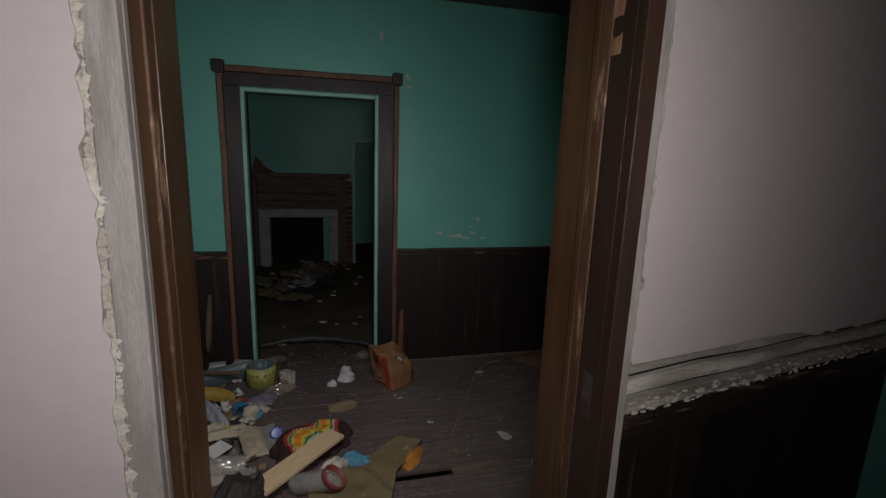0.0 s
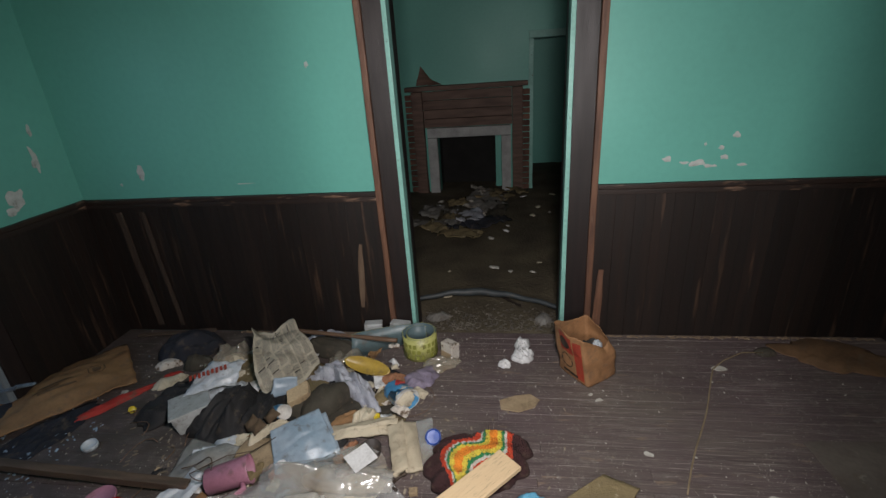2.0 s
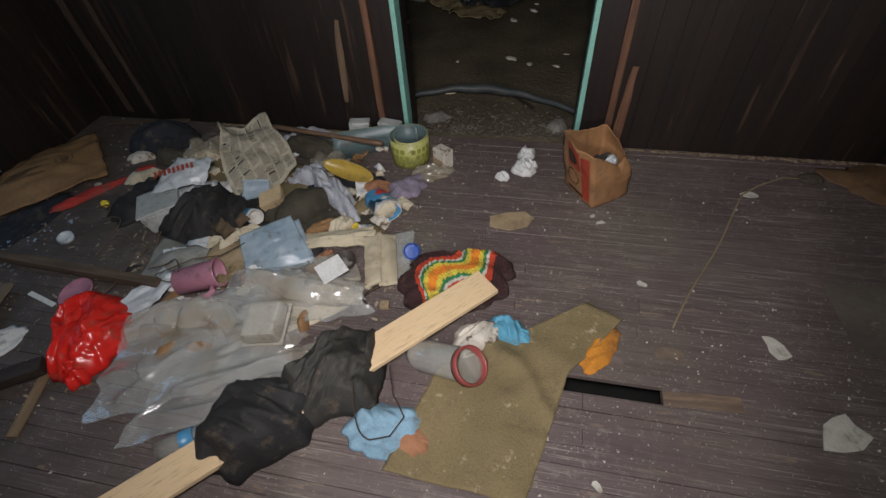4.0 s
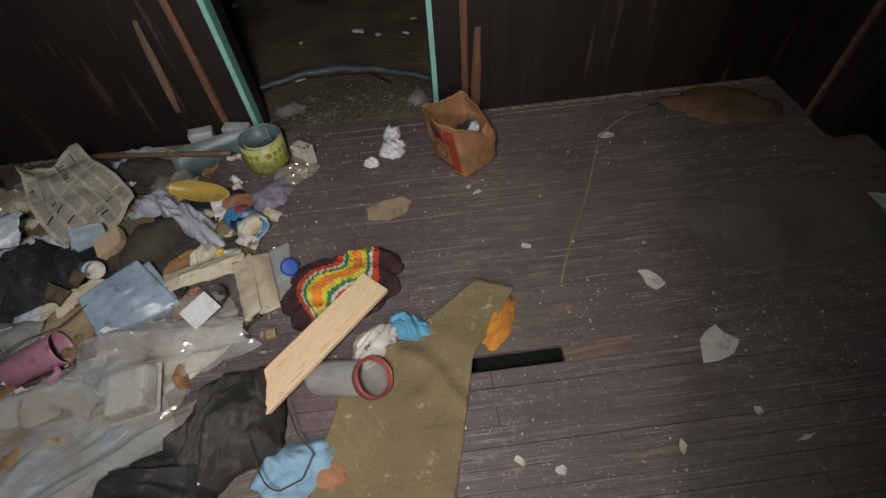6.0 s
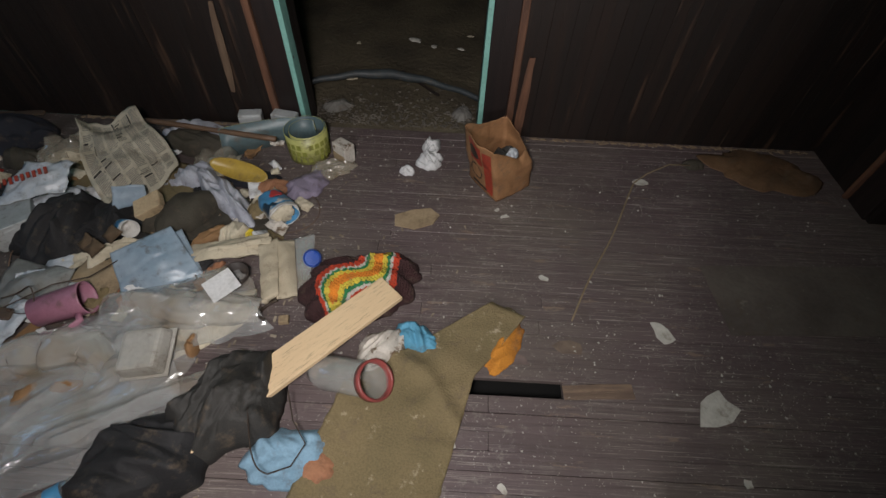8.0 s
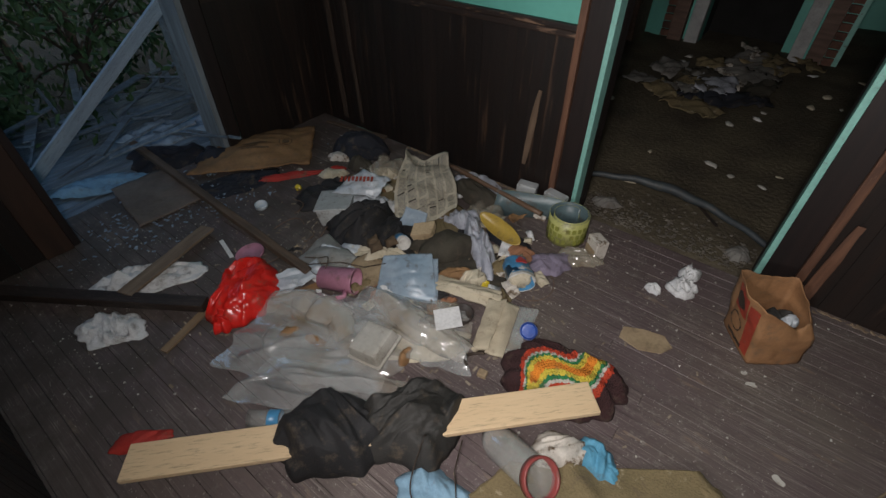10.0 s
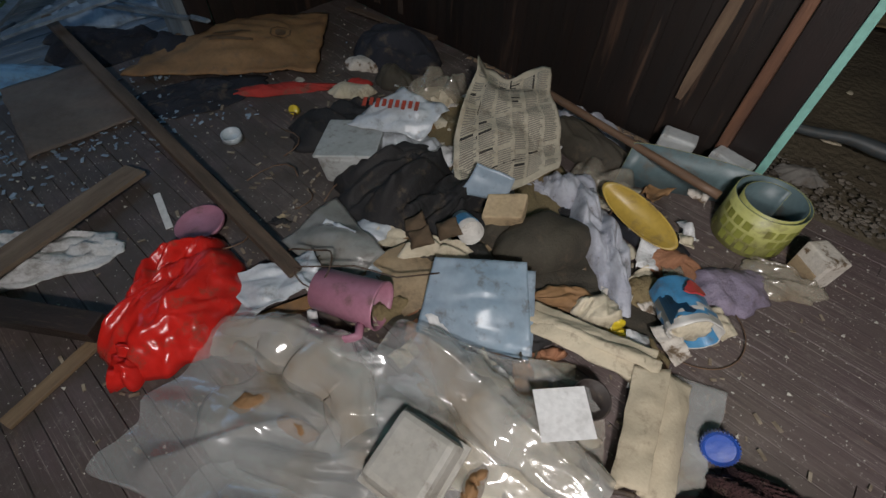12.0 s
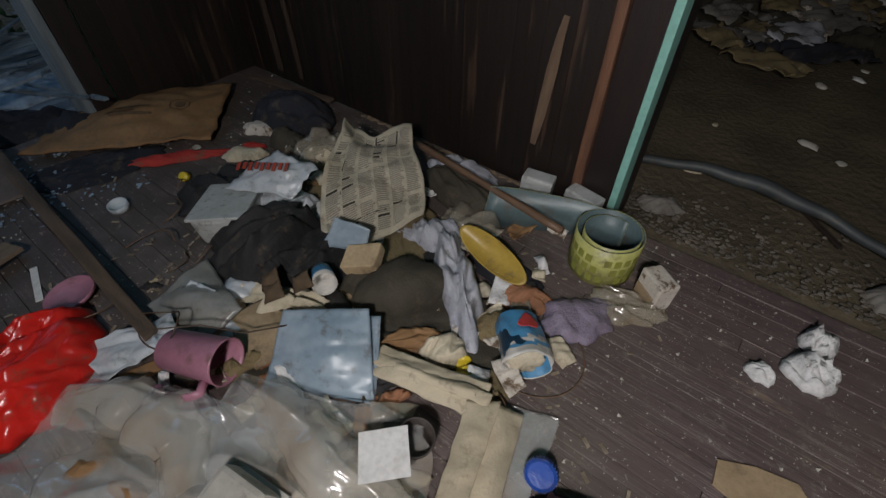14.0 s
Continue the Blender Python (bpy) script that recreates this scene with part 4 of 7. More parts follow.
part("top", boxes((-1.48, BACK - 0.45, 0.981, -0.83, BACK - 0.005, 1.01), bevel=0.006), MANTEL, th)

rnd = random.Random(11)
RAGGREY = mat("dirty_grey_rag", (0.20, 0.19, 0.17), (0.12, 0.11, 0.10), 0.9, 8, 90, 0.4, stain=(0.07, 0.06, 0.05), stain_scale=7, stain_at=0.6)
far_mats = [RAGGREY, KHAKI, PRINTCLOTH, OLIVEDARK, KHAKI, RAGGREY, STAINED, NAVY]
for k in range(26):
    y = rnd.uniform(4.75, 6.35)
    x = 0.02 + 0.22 * (y - 4.9) + rnd.gauss(0, 0.20)
    a, w, h = rnd.uniform(0, 3.14), rnd.uniform(0.10, 0.26), rnd.uniform(0.06, 0.16)
    cs = [(x + math.cos(a) * u * w - math.sin(a) * v * h, y + math.sin(a) * u * w + math.cos(a) * v * h, -0.015 + rnd.uniform(0, 0.05)) for u, v in ((-1, -1), (1, -1), (1, 1), (-1, 1))]
    sheet("rag", "dirty rag or paper in the litter before the fireplace", "rag", cs, far_mats[k % 8], 0.05, 7, 40 + k, 0.002, (16, 12), 0.02, 0.03, "rags before the fireplace")
for k in range(26):
    x, y = rnd.uniform(-0.9, 1.2), rnd.uniform(3.45, 6.3)
    s = rnd.uniform(0.012, 0.035)
    heap("litter_scrap", "small pale scrap on the dirt floor", "litter", x, y, s * 1.6, s, rnd.uniform(0, 180), s * 0.5, [CHIP, WHITE, CREAMPAPER][k % 3], 80 + k, z=-0.025, group="scraps in the far room", rings=3, segs=9, lobes=0.6)
# hose and rubble across the threshold
HOSE = mat("grey_blue_hose", (0.050, 0.060, 0.064), (0.03, 0.036, 0.04), 0.55, 8, 60, 0.2)
pts = [(-0.30 + 1.32 * i / 40, 3.24 + 0.24 * math.sin(math.pi * (i / 40) ** 0.9), 0.006 + 0.03 * math.sin(math.pi * i / 40) + 0.004 * math.sin(i)) for i in range(41)]
solo("hose", tube_mesh(pts, lambda s: 0.017 + 0.012 * math.exp(-((s - 0.5) / 0.16) ** 2)), HOSE, "grey-blue flattened hose lying across the threshold", "hose", soft=True)
bm = bmesh.new()
for k in range(700):
    x, y = rnd.uniform(-0.02, 0.9), 3.06 + abs(rnd.gauss(0, 0.13))
    s = rnd.uniform(0.002, 0.009)
    vs = bmesh.ops.create_icosphere(bm, subdivisions=1, radius=s)["verts"]
    for v in vs:
        v.co = Vector((v.co.x * 1.3 + x, v.co.y + y, v.co.z * 0.6 - 0.026 + 0.3 * s)) + noise.noise_vector(v.co * 70 + Vector((k, 0, 0))) * s * 0.5
solo("threshold_rubble", bm, [mat("dirty_rubble", (0.15, 0.13, 0.105), (0.07, 0.06, 0.048), 0.95, 14, 60, 0.6)], "pale plaster rubble on the threshold", "rubble", kind="stuff")
heap("rubble_lump", "pale plaster lump beside the door jamb", "rubble", 0.10, 3.22, 0.09, 0.05, 20, 0.05, RAGGREY, 7, z=-0.03)
heap("rubble_lump", "pale plaster lump beside the door jamb", "rubble", 0.80, 3.20, 0.07, 0.06, 70, 0.05, RAGGREY, 9, z=-0.03)
bar("stick", "dark thin stick on the dirt floor", "stick", (0.42, 3.62, -0.025), (0.66, 3.36, -0.02), 0.014, 0.012, DARKTIMBER)

# torn strips of wood on the wainscot
for name, x0, z0, x1, z1, w in (("splinter_left", -0.33, 0.20, -0.29, 0.62, 0.035), ("splinter_right", 1.078, 0.0, 1.092, 0.45, 0.042)):
    bm = bmesh.new()
    add_box(bm, -w / 2, -0.006, 0, w / 2, 0.0, z1 - z0, bevel=0.002)
    rough_up(bm, 0.009, 7, 0.06)
    for v in bm.verts:
        v.co.x *= (0.35 + 0.75 * math.sin(math.pi * min(1, 0.12 + 0.8 * v.co.z / (z1 - z0)))) if name == "splinter_left" else 0.85 + 0.25 * math.sin(v.co.z * 9)
    lean = math.degrees(math.atan2(x1 - x0, z1 - z0))
    solo("wood_splinter", bm, mat("dull_split_wood", (0.16, 0.105, 0.065), (0.10, 0.06, 0.038), 0.8, 6, 60, 0.5, (8, 8, 1)) if name == "splinter_left" else EDGEWOOD, "split strip of bare brown wood on the wainscot", "splinter", at=pose(x0, NORTH - 0.030 if name == "splinter_left" else NORTH - 0.045, z0, 0, lean, 0))
for x, w in ((-1.78, 0.022), (-1.62, 0.016)):
    bm = bmesh.new()
    add_box(bm, -w, -0.005, 0, w, 0.0, 0.80, bevel=0.002)
    rough_up(bm, 0.006, 5, 0.08)
    solo("wood_splinter", bm, mat("streaked_bare_wood", (0.060, 0.036, 0.022), (0.030, 0.018, 0.012), 0.8, 5, 60, 0.5, (8, 8, 1)), "streak of bare wood on the dark wainscot", "splinter", at=pose(x, NORTH - 0.016, 0.05, 0, -3, 0))

# flakes of paint gone from the teal wall
FLAKE = mat("bare_plaster_patch", (0.55, 0.57, 0.55), (0.4, 0.42, 0.4), 0.9, 20, 80, 0.5)


def patch(x, z, rx, rz, seed, wall_x=None):
    bm = bmesh.new()
    n = 18
    ring = []
    for k in range(n):
        a = 2 * math.pi * k / n
        r = 1 + 0.75 * noise.noise((math.cos(a) * 1.4, math.sin(a) * 1.4, seed * 3.7)) + 0.3 * noise.noise((math.cos(a) * 5, math.sin(a) * 5, seed))
        ring.append(bm.verts.new((rx * r * math.cos(a), 0, rz * r * math.sin(a))))
    f = bm.faces.new(ring)
    r = bmesh.ops.extrude_face_region(bm, geom=[f])
    for v in [g for g in r["geom"] if isinstance(g, bmesh.types.BMVert)]:
        v.co.y -= 0.003
    m = pose(x, NORTH + 0.001, z) if wall_x is None else pose(WEST - 0.001, x, z, 0, 0, 90)
    solo("bare_patch", bm, FLAKE, "pale bare patch where teal paint flaked off", "paint patch", "paint patches", "structure", at=m)


for k, (x, z, rx, rz) in enumerate(((1.39, 1.05, 0.022, 0.012), (1.53, 1.025, 0.035, 0.018), (1.60, 1.01, 0.03, 0.009), (1.47, 1.03, 0.02, 0.008), (1.64, 1.10, 0.012, 0.008), (1.70, 1.16, 0.018, 0.012),
                                    (1.56, 1.12, 0.008, 0.006), (1.11, 2.20, 0.012, 0.02), (1.13, 2.13, 0.010, 0.018), (0.92, 2.46, 0.012, 0.03), (-0.46, 1.62, 0.010, 0.015), (-1.60, 1.08, 0.022, 0.04), (-1.75, 1.02, 0.008, 0.01),
                                    (1.66, 1.05, 0.02, 0.012), (1.75, 1.01, 0.02, 0.007), (-0.95, 1.0, 0.05, 0.004))):
    patch(x, z, rx, rz, k)
for k, (y, z, ry, rz) in enumerate(((2.80, 1.22, 0.02, 0.06), (2.62, 1.05, 0.045, 0.06), (2.58, 0.99, 0.03, 0.02), (2.83, 1.38, 0.012, 0.03))):
    patch(y, z, ry, rz, 30 + k, wall_x=1)


# ---------------------------------------------------------------- the heap of things on the floor
# paper sack flat by the outside doorway
th = thing("paper_sack", "flattened brown paper feed sack with dark print", "paper sack")
bm = sheet_mesh((-1.98, 1.86, 0.035), (-1.50, 2.40, 0.035), (-1.84, 2.74, 0.05), (-2.18, 2.30, 0.045), 34, 24, 0.022, 7, 4, 0.045, 0.008)
sack = solid(part("bag", bm, SACK, th, soft=True), 0.006)
SACKINK = mat("faded_sack_ink", (0.075, 0.045, 0.022), (0.12, 0.07, 0.032), 0.85, 30, 90)
for u, v, w, h in ((0.74, 0.5, 0.048, 0.048), (0.45, 0.48, 0.075, 0.012), (0.40, 0.41, 0.06, 0.006), (0.48, 0.36, 0.085, 0.007)):
    a = Vector((-1.98, 1.86, 0)) * (1 - u) + Vector((-1.50, 2.40, 0)) * u
    b = Vector((-2.18, 2.30, 0)) * (1 - u) + Vector((-1.84, 2.74, 0)) * u
    c = a * (1 - v) + b * v
    bm = bmesh.new()
    vs = bmesh.ops.create_grid(bm, x_segments=14, y_segments=14, size=1.0)["verts"]
    if w == h:
        bmesh.ops.delete(bm, geom=[q for q in vs if q.co.length > 1.0 or 0.55 < q.co.length < 0.7], context="VERTS")
    for q in bm.verts:
        q.co = Vector((q.co.x * w, q.co.y * h, 0))
    ob = part("print_mark", bm, SACKINK, th, "dark printed mark")
    ob.matrix_local = pose(c.x, c.y, 0.145, 0, 0, 48)
    wrap = ob.modifiers.new("lie", "SHRINKWRAP")
    wrap.target, wrap.wrap_method, wrap.use_negative_direction, wrap.use_positive_direction, wrap.offset = sack, "PROJECT", True, True, 0.004
    wrap.use_project_z = True

heap("red_strip", "crumpled red cloth strip beside the paper sack", "cloth strip", -1.53, 2.26, 0.21, 0.035, 52, 0.035, REDCLOTH, 3, fold=0.5, lobes=0.5)
heap("red_rag", "small red rag in the litter", "rag", -1.36, 2.50, 0.05, 0.03, 30, 0.03, REDCLOTH, 12, rings=6, segs=20)
bar("loose_moulding", "thin loose moulding strip by the wall", "moulding", (-1.86, 2.86, 0.03), (-1.36, 2.94, 0.03), 0.03, 0.012, OLDTIMBER, wobble=0.003)
heap("pale_rag", "crumpled pale stained rag beside the sack", "rag", -1.44, 2.62, 0.10, 0.06, 40, 0.06, STAINED, 13)
heap("pale_rag", "crumpled cream rag beside the sack", "rag", -1.34, 2.44, 0.09, 0.05, 40, 0.05, CREAMPAPER, 14)
heap("navy_cloth", "dark navy crumpled cloth by the wall", "cloth", -1.40, 2.74, 0.19, 0.13, 20, 0.16, NAVY, 15, fold=0.45)
heap("black_cloth", "black crumpled cloth on the heap", "cloth", -1.16, 2.30, 0.22, 0.14, 62, 0.10, BLACK, 16, fold=0.5)
heap("clear_bag", "clear plastic bag with brown contents", "plastic bag", -1.08, 2.62, 0.15, 0.09, 50, 0.15, CLEAR2, 17, fold=0.5, freq=9)
heap("bag_contents", "brown crumpled paper inside the clear bag", "paper", -1.06, 2.60, 0.10, 0.06, 50, 0.09, CREAMPAPER, 18)
heap("brown_lump", "brown crumpled paper in the litter", "paper", -1.26, 2.60, 0.09, 0.06, 10, 0.09, OLIVEDARK, 19)

# milky plastic tub with its lid corner showing
th = thing("plastic_tub", "milky white plastic tub with a rounded edge", "tub", at=pose(-0.99, 2.165, 0.0, 4, -6, -52) @ Matrix.Scale(0.88, 4))
bm = bmesh.new()
add_box(bm, -0.115, -0.10, 0.0, 0.115, 0.10, 0.115, bevel=0.016)
for v in bm.verts:
    k = 0.86 + 0.14 * v.co.z / 0.115
    v.co.x *= k
    v.co.y *= k
part("body", bm, MILK, th, soft=False)
bm = bmesh.new()
add_box(bm, -0.122, -0.107, 0.115, 0.122, 0.107, 0.127, bevel=0.005)
part("rim", bm, MILK, th)

# carrier bag with unreadable red lettering
th = thing("carrier_bag", "crumpled white carrier bag with red lettering", "carrier bag")
bm = sheet_mesh((-1.06, 2.20, 0.11), (-0.84, 2.30, 0.12), (-0.83, 2.42, 0.17), (-1.02, 2.40, 0.17), 22, 14, 0.03, 11, 6, 0.02, 0.012)
solid(part("bag", bm, SCRAP, th, soft=True), 0.002)
bm = bmesh.new()
for k in range(9):
    add_box(bm, -0.09 + 0.021 * k, -0.016 + 0.006 * (k % 2), 0, -0.09 + 0.021 * k + 0.012, 0.016, 0.002)
ob = part("lettering", bm, INKRED, th, "red lettering bars")
ob.matrix_local = pose(-0.97, 2.31, 0.178, 22, -4, 30)
heap("bag_filling", "white plastic bag stuffed under the carrier bag", "plastic bag", -0.93, 2.33, 0.13, 0.08, 30, 0.12, SCRAP, 21, fold=0.5)

th = thing("black_coat", "black crumpled coat on the heap", "coat", at=pose(-0.74, 2.17, 0, 0, 0, 28))
part("body", heap_mesh(0.235, 0.155, 0.185, 22, fold=0.5, freq=6, rings=36, segs=100, power=0.5, crisp=0.5), BLACK, th, soft=True)
part("sleeve", heap_mesh(0.11, 0.05, 0.07, 23, fold=0.4), BLACK, th, "black sleeve", soft=True).matrix_local = pose(0.21, -0.05, 0, 0, 0, -8)
part("collar", heap_mesh(0.08, 0.035, 0.05, 25, fold=0.5), BLACK, th, "bunched collar", soft=True).matrix_local = pose(-0.05, 0.10, 0.11, 0, 0, 20)
for x, y, a in ((-0.60, 2.04, 70), (-0.53, 2.09, 20), (-0.56, 2.02, 110)):
    sheet("dead_leaf", "curled brown dead leaf on the black jacket", "leaf", [(x - 0.04, y, 0.10), (x, y - 0.03, 0.09), (x + 0.045, y + 0.01, 0.12), (x, y + 0.03, 0.14)], mat("dead_leaf", (0.12, 0.08, 0.045), (0.07, 0.045, 0.025), 0.85, 20, 90, 0.5), 0.01, 20, a, 0.001, (8, 8), 0.012)
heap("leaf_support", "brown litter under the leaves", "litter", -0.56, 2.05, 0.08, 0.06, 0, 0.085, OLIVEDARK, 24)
sheet("blue_film_scrap", "pale blue plastic scrap beside the newspaper", "plastic scrap", [(-0.61, 2.23, 0.09), (-0.50, 2.30, 0.08), (-0.50, 2.33, 0.15), (-0.60, 2.29, 0.17)], BLUEFILM, 0.008, 10, 8, 0.002, (14, 10))

# newspaper, a stiff sheet bent over the heap, with columns of print
th = thing("newspaper", "yellowed newspaper page with small unreadable print", "newspaper")
NP = [Vector(p) for p in ((-0.60, 2.225, 0.025), (-0.49, 2.53, 0.05), (-0.69, 2.745, 0.215), (-0.875, 2.625, 0.235))]


def news_at(u, v, lift=0.0):
    a, b, c, d = NP
    p = (a * (1 - u) + b * u) * (1 - v) + (d * (1 - u) + c * u) * v
    n = (b - a).cross(d - a).normalized()
    q = p * 6.0
    h = 0.030 * ridge(q + Vector((3, 1, 2))) + 0.010 * noise.noise(q * 3) + 0.034 * (crease(q * 1.0 + Vector((1, 7, 2))) - 0.4) + 0.05 * math.sin(math.pi * v) * (0.55 + 0.45 * math.sin(math.pi * u))
    h += 0.045 * max(0.0, abs(u - 0.5) - 0.33) / 0.17 * (v - 0.3)
    side = (b - a).normalized()
    p = p + side * 0.02 * math.sin(v * 5 + u) + n * (h + lift)
    p -= side * (0.075 * (1 - u) * math.sin(math.pi * min(1.0, v * 1.15)) - 0.02 * u * math.sin(math.pi * v))
    notch = 0.055 * max(0.0, v - 0.75) / 0.25 * math.exp(-((u - 0.48) / 0.22) ** 2)
    return p - (d - a).normalized() * notch


def news_patch(rects, lift, n=(4, 1)):
    bm = bmesh.new()
    for u0, v0, u1, v1 in rects:
        g = [[bm.verts.new(news_at(u0 + (u1 - u0) * i / n[0], v0 + (v1 - v0) * j / n[1], lift)) for i in range(n[0] + 1)] for j in range(n[1] + 1)]
        for j in range(n[1]):
            for i in range(n[0]):
                bm.faces.new((g[j][i], g[j][i + 1], g[j + 1][i + 1], g[j + 1][i]))
    return bm


solid(part("page", news_patch([(0, 0, 1, 1)], 0.0, (44, 44)), NEWS, th, soft=True), 0.0012, -1)
rnd = random.Random(3)
lines, heads = [], []
for col in range(6):
    u0 = 0.05 + col * 0.155
    v = 0.06
    while v < 0.94:
        if rnd.random() < 0.06:
            heads.append((u0, v, u0 + 0.13 * rnd.uniform(0.5, 1), v + 0.018))
            v += 0.03
        elif rnd.random() < 0.03:
            v += 0.03
        else:
            lines.append((u0, v, u0 + 0.138 * rnd.uniform(0.75, 1), v + 0.0085))
            v += 0.0145
part("print", news_patch(lines, 0.0009, (5, 1)), PRINT, th, "rows of small grey print")
part("headlines", news_patch(heads + [(0.185, 0.25, 0.195, 0.8), (0.04, 0.19, 0.6, 0.20), (0.50, 0.86, 0.52, 0.97), (0.78, 0.80, 0.80, 0.93)], 0.0012, (6, 3)), PRINT_DARK, th, "black rules and headings")
heap("litter_under_newspaper", "brown litter heaped under the newspaper", "litter", -0.68, 2.56, 0.14, 0.13, 30, 0.12, OLIVEDARK, 26)

# broom handle over the roll
solo("broom_handle", tube_mesh([(-0.72 + 0.66 * i / 12, 2.80 - 0.11 * i / 12, 0.125 + 0.012 * i / 12) for i in range(13)], lambda s: 0.0125 + 0.001 * math.sin(s * 9), 12), STICK, "worn brown broom handle lying over litter", "broom handle", soft=True)
heap("wall_litter", "pale litter heaped along the wall", "litter", -0.55, 2.88, 0.17, 0.06, 8, 0.10, PRINTCLOTH, 27, fold=0.6)
heap("wall_litter", "brown litter under the broom handle", "litter", -0.50, 2.78, 0.20, 0.08, -8, 0.115, OLIVEDARK, 28, fold=0.4)
heap("wall_litter", "crumpled yellowed plastic by the tray", "litter", -0.36, 2.66, 0.14, 0.08, -8, 0.10, CLEAR2, 29, fold=0.6)
for x, y, a, s in ((-0.27, 2.92, 12, 1.0), (-0.10, 2.93, -8, 1.1)):
    th = thing("milk_carton", "small grey-white box standing by the wall", "box", "boxes by the wall", at=pose(x, y, 0.0, 0, 4, a))
    bm = bmesh.new()
    add_box(bm, -0.055 * s, -0.03, 0, 0.055 * s, 0.03, 0.115, bevel=0.008)
    part("body", rough_up(bm, 0.004, 9), MILK, th)

# mustard oval tray on edge
th = thing("oval_tray", "mustard yellow oval plastic tray leaning on litter", "tray", at=pose(-0.20, 2.545, 0.062, 38, 10, -8) @ Matrix.Scale(0.92, 4))
bm = lathe([(0.002, 0.004), (0.075, 0.004), (0.088, 0.022), (0.096, 0.024), (0.097, 0.020), (0.090, 0.017), (0.078, 0.0), (0.002, 0.0)], 40)
for v in bm.verts:
    v.co.x *= 1.5
    v.co.y *= 0.50
part("dish", bm, MUSTARD, th, soft=True)
heap("tray_support", "dark crumpled cloth under the yellow tray", "cloth", -0.16, 2.56, 0.15, 0.07, -10, 0.045, NAVY, 31)
heap("orange_cloth", "faded orange crumpled cloth by the roll", "cloth", -0.06, 2.50, 0.085, 0.055, 15, 0.06, PEACH, 32)

# roll of vinyl shelf liner standing on edge, its tail unrolled
th = thing("liner_roll", "rolled vinyl shelf liner, yellow-green print outside and blue-grey inside", "vinyl roll")
CX, CY, CR, CH = 0.055, 2.775, 0.098, 0.145
path = [(-0.34 + 0.30 * i / 10, 2.68 + 0.18 * (i / 10) ** 0.8) for i in range(10)]
for i in range(66):
    a = radians(125 - i * 12)
    r = CR - 0.034 * max(0, i - 30) / 36
    path.append((CX + r * math.cos(a), CY + r * math.sin(a)))


def strip(pts, off, z0, z1, mi):
    bm = bmesh.new()
    prev = None
    for i, (x, y) in enumerate(pts):
        x0, y0 = pts[max(i - 1, 0)]
        x1, y1 = pts[min(i + 1, len(pts) - 1)]
        t = Vector((x1 - x0, y1 - y0)).normalized()
        n = Vector((-t.y, t.x)) * off
        lean = -0.05 * max(0, 1 - i / 9)
        e = [bm.verts.new((x + n.x, y + n.y, z0)), bm.verts.new((x + n.x, y + n.y - lean, z1))]
        if prev:
            bm.faces.new((prev[0], e[0], e[1], prev[1]))
        prev = e
    return bm


solid(part("inner_face", strip(path, -0.0008, 0.002, CH, 0), LINERBLUE, th, "blue-grey backing", soft=True), 0.0012)
solid(part("outer_face", strip(path, 0.0008, 0.002, CH, 0), LINERGREEN, th, "yellow-green printed face", soft=True), 0.0012)
bm = bmesh.new()
for k in range(22):
    for r, (za, zb) in enumerate(((0.018, 0.046), (0.052, 0.078), (0.088, 0.114))):
        if (k + r) % 5 == 4:
            continue
        prev = None
        for s in range(4):
            a = radians(150 + k * 16.4 + r * 4 + 11.5 * s / 3)
            rr = CR + 0.0032
            e = [bm.verts.new((CX + rr * math.cos(a), CY + rr * math.sin(a), za)), bm.verts.new((CX + rr * math.cos(a), CY + rr * math.sin(a), zb))]
            if prev:
                bm.faces.new((prev[0], e[0], e[1], prev[1]))
            prev = e
part("tile_print", bm, LINERPRINT, th, "olive printed tile blocks")
# small grey box with a brown stain
th = thing("small_box", "small grey-white carton with a brown stain", "carton", at=pose(0.235, 2.735, 0.0, 0, 0, -38))
part("body", rough_up(boxes((-0.045, -0.03, 0, 0.045, 0.03, 0.10), bevel=0.006), 0.005, 10), STAINED, th)
part("stain_panel", boxes((-0.041, -0.0345, 0.004, 0.036, -0.0312, 0.05), bevel=0.001), CARD, th, "brown stained lower half")
heap("clear_wrap", "crumpled clear plastic wrap beside the roll", "plastic wrap", 0.19, 2.66, 0.11, 0.07, 20, 0.055, CLEAR2, 33, fold=0.7, freq=11)
heap("lavender_net", "lavender net cloth crumpled on the floor", "net cloth", 0.10, 2.53, 0.115, 0.085, 50, 0.055, PURPLE, 34, fold=0.6)

# crushed tin with a blue and red label
th = thing("crushed_tin", "crushed tin can with a torn blue and red label", "tin can", at=pose(0.03, 2.335, 0.056, 78, 12, 38) @ Matrix.Scale(1.16, 4))
bm = lathe([(0.050, -0.065), (0.054, -0.06)] + [(0.0535 - 0.0012 * (k % 2), -0.055 + 0.010 * k) for k in range(12)] + [(0.055, 0.065), (0.051, 0.064), (0.050, -0.05)], 48)
for f in bm.faces:
    c = f.calc_center_median()
    wave = c.z + 0.010 * math.sin(math.atan2(c.y, c.x) * 2 + 0.6)
    f.material_index = 1 if 0.012 < wave < 0.026 or wave > 0.040 else 0
for v in bm.verts:
    d = noise.noise_vector(v.co * 24)
    v.co += Vector((d.x, d.y, d.z)) * 0.009 + Vector((v.co.x, v.co.y, 0)).normalized() * 0.004 * (crease(v.co * 18) - 0.5)
    v.co.y *= 0.80
tin = part("body", bm, [LABELBLUE, LABELWHITE], th, soft=True)
bm = bmesh.new()
ring = []
